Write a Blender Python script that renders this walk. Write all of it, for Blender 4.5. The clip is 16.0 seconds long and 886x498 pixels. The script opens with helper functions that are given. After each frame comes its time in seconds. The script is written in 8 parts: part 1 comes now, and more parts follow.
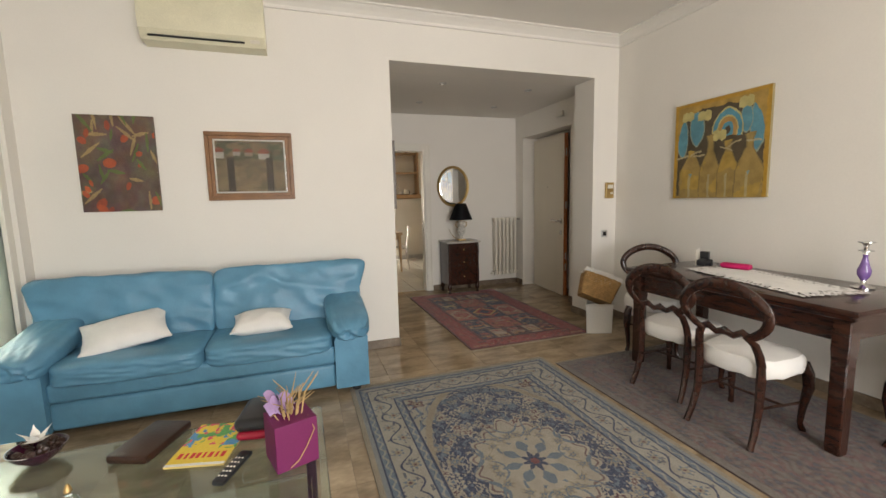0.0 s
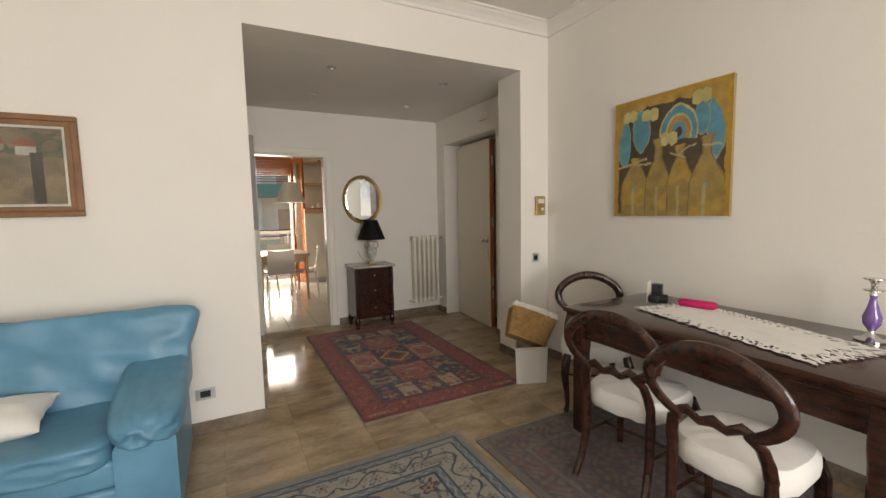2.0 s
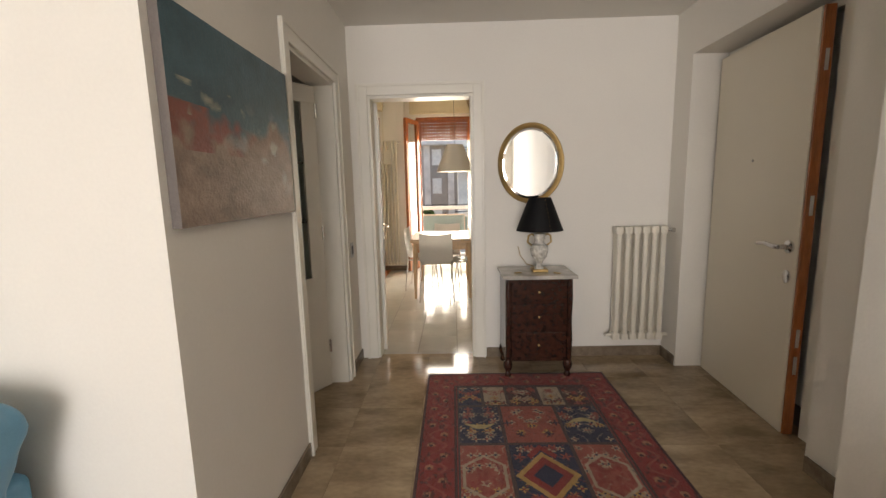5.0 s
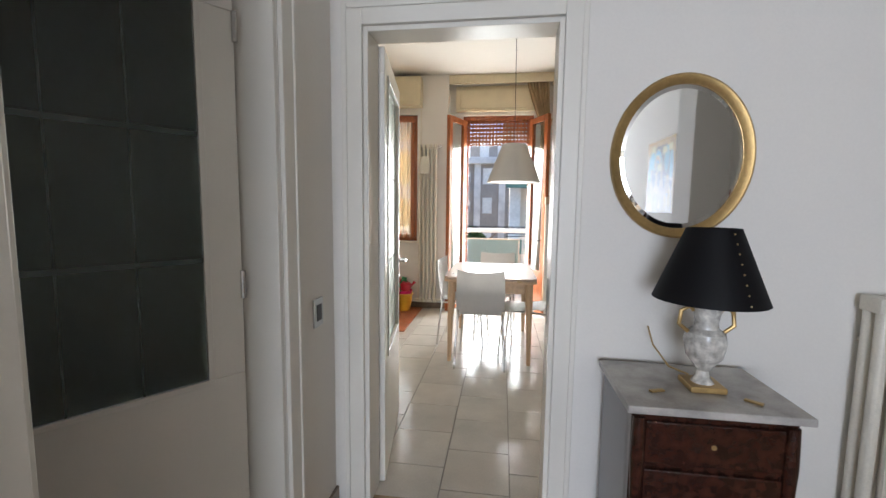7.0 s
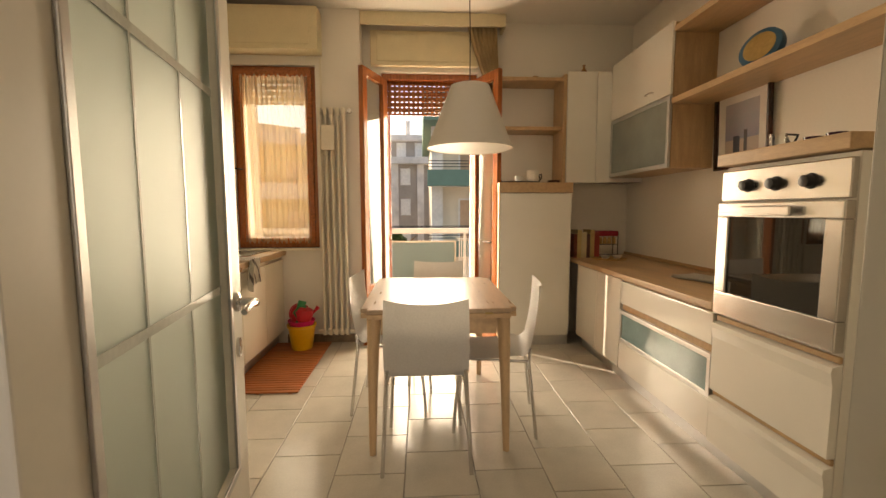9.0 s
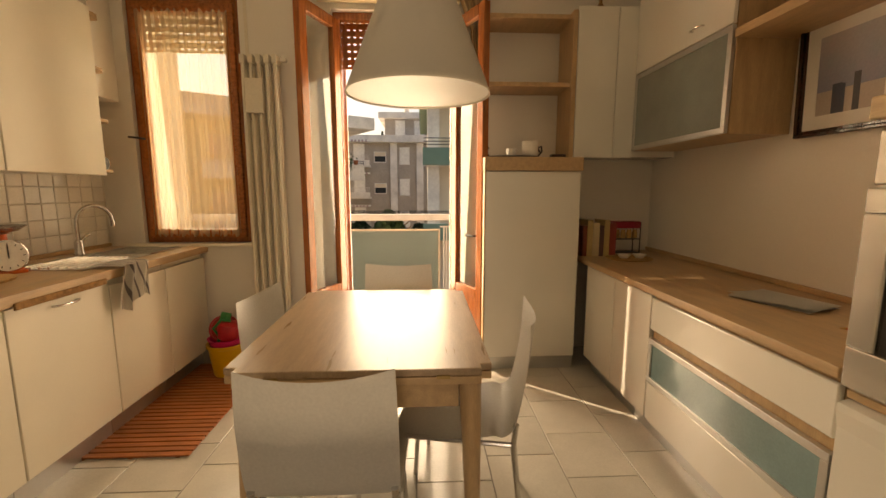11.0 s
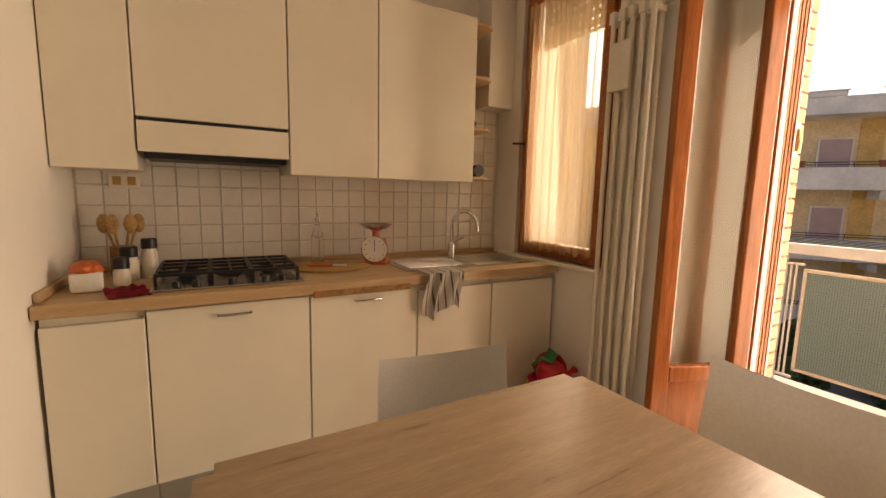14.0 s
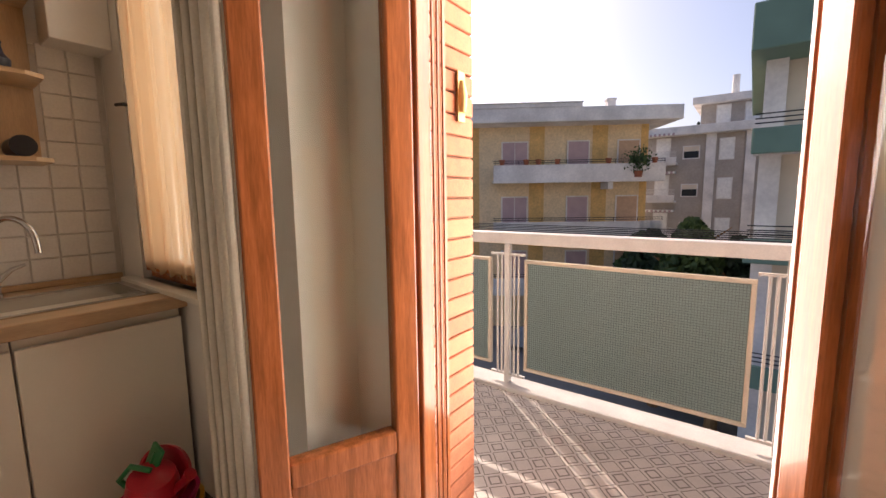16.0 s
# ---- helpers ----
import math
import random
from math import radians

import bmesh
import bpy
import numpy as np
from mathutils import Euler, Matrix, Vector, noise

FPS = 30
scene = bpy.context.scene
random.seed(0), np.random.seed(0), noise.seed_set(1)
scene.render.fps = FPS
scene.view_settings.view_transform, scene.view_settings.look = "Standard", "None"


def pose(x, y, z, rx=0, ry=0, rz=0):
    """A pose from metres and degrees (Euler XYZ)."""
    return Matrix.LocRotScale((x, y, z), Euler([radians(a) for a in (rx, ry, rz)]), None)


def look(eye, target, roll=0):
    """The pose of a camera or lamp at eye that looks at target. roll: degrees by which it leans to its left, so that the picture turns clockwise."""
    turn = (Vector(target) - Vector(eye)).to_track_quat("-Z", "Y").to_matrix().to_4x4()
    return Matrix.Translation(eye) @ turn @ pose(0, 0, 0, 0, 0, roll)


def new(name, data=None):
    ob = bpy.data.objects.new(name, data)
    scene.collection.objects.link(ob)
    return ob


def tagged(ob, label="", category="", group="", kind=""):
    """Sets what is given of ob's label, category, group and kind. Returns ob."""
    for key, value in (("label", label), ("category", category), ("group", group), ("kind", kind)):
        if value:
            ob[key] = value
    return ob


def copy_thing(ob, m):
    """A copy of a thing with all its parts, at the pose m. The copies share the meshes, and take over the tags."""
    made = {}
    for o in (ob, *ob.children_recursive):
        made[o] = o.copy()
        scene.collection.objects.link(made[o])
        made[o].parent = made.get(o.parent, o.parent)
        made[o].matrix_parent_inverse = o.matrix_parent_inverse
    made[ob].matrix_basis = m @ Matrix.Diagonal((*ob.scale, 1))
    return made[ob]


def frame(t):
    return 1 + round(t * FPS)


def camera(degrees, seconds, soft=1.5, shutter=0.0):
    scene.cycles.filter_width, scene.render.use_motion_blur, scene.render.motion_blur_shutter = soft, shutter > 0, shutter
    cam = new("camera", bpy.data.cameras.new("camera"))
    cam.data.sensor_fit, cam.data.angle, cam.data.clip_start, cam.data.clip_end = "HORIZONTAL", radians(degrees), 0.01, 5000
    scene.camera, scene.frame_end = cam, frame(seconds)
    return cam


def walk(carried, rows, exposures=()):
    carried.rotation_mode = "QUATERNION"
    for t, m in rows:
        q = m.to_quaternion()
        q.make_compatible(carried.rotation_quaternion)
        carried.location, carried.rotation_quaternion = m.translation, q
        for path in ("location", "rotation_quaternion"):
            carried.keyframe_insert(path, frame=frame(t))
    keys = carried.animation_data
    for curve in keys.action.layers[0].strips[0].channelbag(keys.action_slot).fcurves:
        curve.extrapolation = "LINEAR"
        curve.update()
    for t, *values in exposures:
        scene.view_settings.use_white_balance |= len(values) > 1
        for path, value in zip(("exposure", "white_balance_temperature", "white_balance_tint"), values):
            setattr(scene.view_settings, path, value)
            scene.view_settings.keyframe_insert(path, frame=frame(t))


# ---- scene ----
cam = camera(93.6, 16.0)
PATH = [
    (0, (1.539, 1.371, 1.36), (2.181, 3.25, 1.124), -1.4),
    (0.5, (1.674, 1.44, 1.342), (2.545, 3.227, 1.122), -1.5),
    (1, (1.867, 1.635, 1.362), (2.838, 3.372, 1.165), -1.6),
    (1.5, (2.043, 1.842, 1.368), (3.019, 3.579, 1.185), -1.5),
    (2, (2.198, 2.137, 1.38), (3.116, 3.904, 1.201), -1.2),
    (2.5, (2.404, 2.404, 1.372), (3.209, 4.225, 1.186), -0.8),
    (3, (2.631, 2.668, 1.385), (3.288, 4.546, 1.18), -0.4),
    (3.5, (2.765, 2.993, 1.37), (3.236, 4.924, 1.148), -0.4),
    (4, (2.864, 3.321, 1.367), (3.172, 5.281, 1.115), -0.5),
    (4.5, (3.081, 3.642, 1.382), (3.168, 5.621, 1.103), -0.7),
    (5, (3.138, 4.011, 1.381), (3.085, 5.989, 1.09), -1.3),
    (7.5, (3.039, 5.965, 1.325), (2.75, 7.936, 1.148), 1.0),
    (8, (2.965, 6.356, 1.265), (2.796, 8.342, 1.102), 0.2),
    (8.5, (2.875, 6.74, 1.253), (2.836, 8.733, 1.095), 0.1),
    (9, (2.896, 7.081, 1.246), (3.004, 9.069, 1.061), -0.1),
    (11.5, (3.236, 8.177, 1.273), (3.323, 10.155, 0.991), 0.1),
    (12, (3.268, 8.395, 1.255), (2.909, 10.345, 0.997), 0.8),
    (12.5, (3.344, 8.574, 1.253), (2.505, 10.371, 0.993), 1.3),
    (13, (3.478, 8.732, 1.27), (2.208, 10.255, 1.006), 1.8),
    (13.5, (3.482, 8.929, 1.259), (1.886, 10.106, 0.996), 1.8),
    (14, (3.455, 9.184, 1.274), (1.726, 10.155, 1.02), 1.3),
    (14.5, (3.478, 9.479, 1.302), (1.785, 10.508, 1.032), 1.4),
    (15, (3.507, 9.772, 1.315), (1.94, 10.98, 1.025), 1.1),
    (15.5, (3.332, 10.028, 1.207), (1.975, 11.482, 0.997), -0.4),
    (16, (3.339, 10.344, 1.234), (2.155, 11.937, 0.984), -0.8),
]
walk(cam, [(t, look(eye, target, roll)) for t, eye, target, roll in PATH],
     [(0, 0.55, 6300, 10), (1.5, 0.5, 6400, 10), (3.5, 0.74, 6400, 10), (5, 0.92, 6350, 12), (7.5, 1.1, 5100, 10), (8.5, 0.75, 6000, 12), (9, 0.7, 7600, 14), (11.5, 0.25, 9000, 18), (12.5, 0.17, 9300, 21), (13.5, 0.15, 8100, 22), (14, 0.22, 7900, 23), (15, 0.12, 6800, 24), (16, 0.0, 6300, 24)])

# ---- light ----
SUN_EL, SUN_AZ = radians(35), math.atan2(-0.77, 0.63)
world = bpy.data.worlds.new("world")
scene.world = world
world.use_nodes = True
wn = world.node_tree
sky = wn.nodes.new("ShaderNodeTexSky")
sky.sky_type, sky.sun_disc, sky.sun_elevation, sky.sun_rotation = "NISHITA", False, SUN_EL, SUN_AZ % (2 * math.pi)
sky.air_density, sky.dust_density = 1.0, 3.0
wn.nodes["Background"].inputs[1].default_value = 0.15
wn.links.new(sky.outputs[0], wn.nodes["Background"].inputs[0])
sun_data = bpy.data.lights.new("sun", "SUN")
sun_data.energy, sun_data.angle, sun_data.color = 5.0, radians(0.6), (1.0, 0.88, 0.70)
sun = new("sun", sun_data)
sd = Vector((math.sin(SUN_AZ) * math.cos(SUN_EL), math.cos(SUN_AZ) * math.cos(SUN_EL), math.sin(SUN_EL)))
sun.matrix_world = look((0, 12, 30), Vector((0, 12, 30)) - sd)


def window_light(name, eye, target, w, h, watts, color):
    d = bpy.data.lights.new(name, "AREA")
    d.shape, d.size, d.size_y, d.energy, d.color = "RECTANGLE", w, h, watts, color
    ob = new(name, d)
    ob.matrix_world = look(eye, target)
    return ob


# daylight in the openings of the living room's windows and of the kitchen's window and balcony door
window_light("sky_light_living_window", (2.6, -1.62, 1.5), (2.6, 5, 1.2), 2.6, 2.0, 135, (1.0, 0.96, 0.92))
window_light("sky_light_kitchen_window", (1.58, 11.36, 1.75), (1.58, 5, 1.3), 0.68, 1.5, 12, (1.0, 0.88, 0.68))
window_light("sky_light_balcony_door", (2.95, 11.66, 1.3), (2.95, 5, 1.0), 0.84, 2.0, 52, (1.0, 0.88, 0.68))

# ---- materials ----
def material(name, color, rough=0.5, metal=0.0, vary=0.12, scale=6.0, grain=0.06, grain_scale=120.0, bump=0.05, bump_scale=None, random_amount=0.0,
             alpha=1.0, transmission=0.0, stretch=(1, 1, 1), coat=0.0, ior=1.45, sheen=0.0, second=None):
    """A surface with large stains and fine grain in its colour, roughness and relief."""
    m = bpy.data.materials.new(name)
    m.use_nodes = True
    nt = m.node_tree
    b = nt.nodes["Principled BSDF"]
    b.inputs["Metallic"].default_value, b.inputs["IOR"].default_value = metal, ior
    b.inputs["Transmission Weight"].default_value, b.inputs["Alpha"].default_value = transmission, alpha
    b.inputs["Coat Weight"].default_value, b.inputs["Sheen Weight"].default_value = coat, sheen
    co = nt.nodes.new("ShaderNodeTexCoord")
    mp = nt.nodes.new("ShaderNodeMapping")
    mp.inputs["Scale"].default_value = stretch
    nt.links.new(co.outputs["Object"], mp.inputs[0])
    if random_amount:
        ri, rs_, ra_ = nt.nodes.new("ShaderNodeObjectInfo"), nt.nodes.new("ShaderNodeVectorMath"), nt.nodes.new("ShaderNodeVectorMath")
        rs_.operation, ra_.operation = "SCALE", "ADD"
        rs_.inputs[0].default_value = (31.0, 47.0, 23.0)
        nt.links.new(ri.outputs["Random"], rs_.inputs["Scale"])
        nt.links.new(co.outputs["Object"], ra_.inputs[0])
        nt.links.new(rs_.outputs[0], ra_.inputs[1])
        nt.links.new(ra_.outputs[0], mp.inputs[0])
    n1, n2 = nt.nodes.new("ShaderNodeTexNoise"), nt.nodes.new("ShaderNodeTexNoise")
    n1.inputs["Scale"].default_value, n2.inputs["Scale"].default_value = scale, grain_scale
    n1.inputs["Detail"].default_value, n2.inputs["Detail"].default_value = 5, 3
    for n in (n1, n2):
        nt.links.new(mp.outputs[0], n.inputs["Vector"])
    mix = nt.nodes.new("ShaderNodeMix")
    mix.data_type = "RGBA"
    lo = tuple(c * (1 - vary) for c in color)
    hi = second or tuple(min(1, c * (1 + vary * 0.6)) for c in color)
    mix.inputs[6].default_value, mix.inputs[7].default_value = (*lo, 1), (*hi, 1)
    ramp = nt.nodes.new("ShaderNodeMapRange")
    ramp.inputs[1].default_value, ramp.inputs[2].default_value = 0.3, 0.7
    nt.links.new(n1.outputs[0], ramp.inputs[0])
    nt.links.new(ramp.outputs[0], mix.inputs[0])
    mr = nt.nodes.new("ShaderNodeMapRange")
    mr.inputs[1].default_value, mr.inputs[2].default_value = 0.25, 0.75
    mr.inputs[3].default_value, mr.inputs[4].default_value = 1 - grain, 1 + grain
    nt.links.new(n2.outputs[0], mr.inputs[0])
    hs = nt.nodes.new("ShaderNodeHueSaturation")
    nt.links.new(mix.outputs[2], hs.inputs["Color"])
    val = mr.outputs[0]
    if random_amount:
        oi, rr, mu = nt.nodes.new("ShaderNodeObjectInfo"), nt.nodes.new("ShaderNodeMapRange"), nt.nodes.new("ShaderNodeMath")
        rr.inputs[3].default_value, rr.inputs[4].default_value, mu.operation = 1 - random_amount, 1 + random_amount, "MULTIPLY"
        nt.links.new(oi.outputs["Random"], rr.inputs[0])
        nt.links.new(rr.outputs[0], mu.inputs[0])
        nt.links.new(val, mu.inputs[1])
        val = mu.outputs[0]
    nt.links.new(val, hs.inputs["Value"])
    nt.links.new(hs.outputs[0], b.inputs["Base Color"])
    rg = nt.nodes.new("ShaderNodeMapRange")
    rg.inputs[3].default_value, rg.inputs[4].default_value = max(0.02, rough * 0.85), min(1, rough * 1.15)
    nt.links.new(n1.outputs[0], rg.inputs[0])
    nt.links.new(rg.outputs[0], b.inputs["Roughness"])
    if bump:
        bp = nt.nodes.new("ShaderNodeBump")
        bp.inputs["Strength"].default_value, bp.inputs["Distance"].default_value = bump, 0.01
        src = n2
        if bump_scale:
            src = nt.nodes.new("ShaderNodeTexNoise")
            src.inputs["Scale"].default_value = bump_scale
            nt.links.new(mp.outputs[0], src.inputs["Vector"])
        nt.links.new(src.outputs[0], bp.inputs["Height"])
        nt.links.new(bp.outputs[0], b.inputs["Normal"])
    return m


def painted(name, rough=0.8, bump=0.2, grain_scale=260.0, sheen=0.0):
    """Colours laid on as paint or knotted wool, from the mesh's own colour layer."""
    m = material(name, (0.5, 0.5, 0.5), rough, bump=bump, grain_scale=grain_scale, sheen=sheen)
    nt = m.node_tree
    at = nt.nodes.new("ShaderNodeVertexColor")
    at.layer_name = "paint"
    hs = [n for n in nt.nodes if n.bl_idname == "ShaderNodeHueSaturation"][0]
    nt.links.new(at.outputs[0], hs.inputs["Color"])
    return m


M = {}
M["wall"] = material("white_wall_paint", (0.80, 0.765, 0.70), 0.85, vary=0.03, scale=1.3, grain=0.015, grain_scale=90, bump=0.06)
M["ceil"] = material("ceiling_paint", (0.78, 0.75, 0.69), 0.9, vary=0.03, scale=1.1, grain=0.015, bump=0.04)
M["white"] = material("white_lacquer", (0.78, 0.745, 0.66), 0.35, vary=0.04, scale=3, grain=0.01, bump=0.01)
M["cream"] = material("cream_laminate", (0.80, 0.75, 0.63), 0.33, vary=0.04, scale=3, grain=0.01, bump=0.01)
M["gloss"] = material("white_glossy_laminate", (0.78, 0.76, 0.70), 0.16, vary=0.03, scale=3, grain=0.01, bump=0.0, coat=0.4)
M["skirt"] = material("brown_marble_skirting", (0.22, 0.17, 0.12), 0.25, vary=0.4, scale=9, grain=0.15, grain_scale=60, bump=0.0)
M["marble"] = material("polished_brown_marble", (0.31, 0.22, 0.13), 0.08, vary=0.28, scale=3.2, grain=0.13, grain_scale=24, bump=0.004, random_amount=0.09, stretch=(1, 2.0, 1), second=(0.45, 0.34, 0.215))
M["joint"] = material("floor_joint", (0.17, 0.13, 0.09), 0.6)
M["tile"] = material("pale_floor_tile", (0.56, 0.53, 0.47), 0.17, vary=0.1, scale=5, grain=0.05, bump=0.01, random_amount=0.05)
M["grout"] = material("grey_grout", (0.30, 0.28, 0.25), 0.9)
M["walltile"] = material("white_glazed_wall_tile", (0.74, 0.71, 0.66), 0.16, vary=0.05, bump=0.02, bump_scale=30, random_amount=0.025)
M["wgrout"] = material("pale_grout", (0.60, 0.56, 0.50), 0.9)
M["redwood"] = material("red_brown_varnished_pine", (0.36, 0.115, 0.035), 0.22, vary=0.35, scale=5, grain=0.2, grain_scale=30, bump=0.02, stretch=(9, 9, 0.8), coat=0.3)
M["oak"] = material("pale_oak_laminate", (0.50, 0.335, 0.185), 0.4, vary=0.16, scale=4, grain=0.1, grain_scale=40, bump=0.02, stretch=(8, 1, 8))
M["oakv"] = material("pale_oak_laminate_upright", (0.50, 0.335, 0.185), 0.4, vary=0.16, scale=4, grain=0.1, grain_scale=40, bump=0.02, stretch=(8, 8, 1))
M["table"] = material("oak_table_top", (0.40, 0.285, 0.185), 0.29, vary=0.16, scale=4, grain=0.13, grain_scale=30, bump=0.01, stretch=(10, 0.9, 8))
M["mahog"] = material("dark_mahogany", (0.040, 0.014, 0.008), 0.22, vary=0.45, scale=6, grain=0.2, grain_scale=40, bump=0.015, stretch=(6, 1.5, 6), coat=0.3)
M["steel"] = material("brushed_steel", (0.60, 0.58, 0.55), 0.25, 1.0, vary=0.05, grain=0.03, grain_scale=60, bump=0.0, stretch=(1, 1, 6))
M["chrome"] = material("chrome", (0.66, 0.65, 0.64), 0.12, 1.0, vary=0.03, grain=0.0, bump=0)
M["alu"] = material("satin_aluminium", (0.58, 0.58, 0.57), 0.35, 1.0, vary=0.05, grain=0.03, bump=0)
M["brass"] = material("old_gilt", (0.48, 0.33, 0.13), 0.42, 0.75, vary=0.2, grain=0.1, grain_scale=60, bump=0.03)
M["iron"] = material("black_cast_iron", (0.015, 0.015, 0.016), 0.45, vary=0.2, bump=0.05)
M["black"] = material("black_plastic", (0.018, 0.018, 0.02), 0.35, vary=0.1, bump=0)
M["leather"] = material("blue_leather", (0.115, 0.275, 0.40), 0.40, vary=0.17, scale=5, grain=0.05, grain_scale=200, bump=0.3, bump_scale=16)
M["linen"] = material("white_linen", (0.78, 0.755, 0.71), 0.85, vary=0.05, scale=9, grain=0.04, grain_scale=300, bump=0.35, bump_scale=14, sheen=0.2)
M["rad"] = material("cream_radiator_enamel", (0.74, 0.69, 0.58), 0.35, vary=0.05, bump=0.02)
M["shade"] = material("white_lamp_shade", (0.80, 0.75, 0.66), 0.5, vary=0.02, grain=0.01, bump=0)
M["blackshade"] = material("black_lamp_shade", (0.010, 0.010, 0.012), 0.55, vary=0.1, bump=0.02)
M["brick"] = material("orange_brick", (0.45, 0.165, 0.085), 0.8, vary=0.2, scale=20, grain=0.1, bump=0.15, random_amount=0.14)
M["mortar"] = material("brick_mortar", (0.30, 0.17, 0.11), 0.95)
M["concrete"] = material("balcony_concrete_paint", (0.62, 0.58, 0.52), 0.8, vary=0.15, scale=4, grain=0.06, bump=0.1)
M["railwhite"] = material("white_rail_paint", (0.70, 0.66, 0.60), 0.5, vary=0.12, scale=6, bump=0.03)
M["wicker"] = material("wicker", (0.46, 0.285, 0.11), 0.7, vary=0.25, scale=30, grain=0.25, grain_scale=90, bump=0.3)
M["marbletop"] = material("grey_veined_marble", (0.46, 0.43, 0.39), 0.18, vary=0.3, scale=9, grain=0.06, bump=0)


def glass(name, color, rough, ior=1.45):
    m = bpy.data.materials.new(name)
    m.use_nodes = True
    b = m.node_tree.nodes["Principled BSDF"]
    b.inputs["Base Color"].default_value = (*color, 1)
    b.inputs["Roughness"].default_value, b.inputs["IOR"].default_value, b.inputs["Transmission Weight"].default_value = rough, ior, 1.0
    return m


M["glass"] = glass("clear_glass", (0.97, 0.98, 0.97), 0.0, 1.3)


def thin_pane(name, tint):
    """A thin flat pane: clear through, with a mirror gloss that grows at grazing angles."""
    m = bpy.data.materials.new(name)
    m.use_nodes = True
    nt = m.node_tree
    nt.nodes.remove(nt.nodes["Principled BSDF"])
    tr_, gl, mx, fr = nt.nodes.new("ShaderNodeBsdfTransparent"), nt.nodes.new("ShaderNodeBsdfGlossy"), nt.nodes.new("ShaderNodeMixShader"), nt.nodes.new("ShaderNodeLayerWeight")
    pw, ml = nt.nodes.new("ShaderNodeMath"), nt.nodes.new("ShaderNodeMath")
    pw.operation, ml.operation = "POWER", "MULTIPLY_ADD"
    pw.inputs[1].default_value, ml.inputs[1].default_value, ml.inputs[2].default_value = 4.0, 0.55, 0.045
    tr_.inputs[0].default_value = (*tint, 1)
    gl.inputs["Roughness"].default_value = 0.01
    fr.inputs["Blend"].default_value = 0.5
    nt.links.new(fr.outputs["Facing"], pw.inputs[0])
    nt.links.new(pw.outputs[0], ml.inputs[0])
    nt.links.new(ml.outputs[0], mx.inputs[0])
    nt.links.new(tr_.outputs[0], mx.inputs[1])
    nt.links.new(gl.outputs[0], mx.inputs[2])
    nt.links.new(mx.outputs[0], nt.nodes["Material Output"].inputs[0])
    return m


M["pane"] = thin_pane("thin_window_pane", (0.90, 0.93, 0.92))
M["tableglass"] = glass("greenish_table_glass", (0.78, 0.90, 0.85), 0.0)
M["frost"] = glass("frosted_glass", (0.72, 0.82, 0.77), 0.45)
M["mirror"] = material("mirror_silver", (0.82, 0.83, 0.83), 0.03, 1.0, vary=0, grain=0, bump=0)

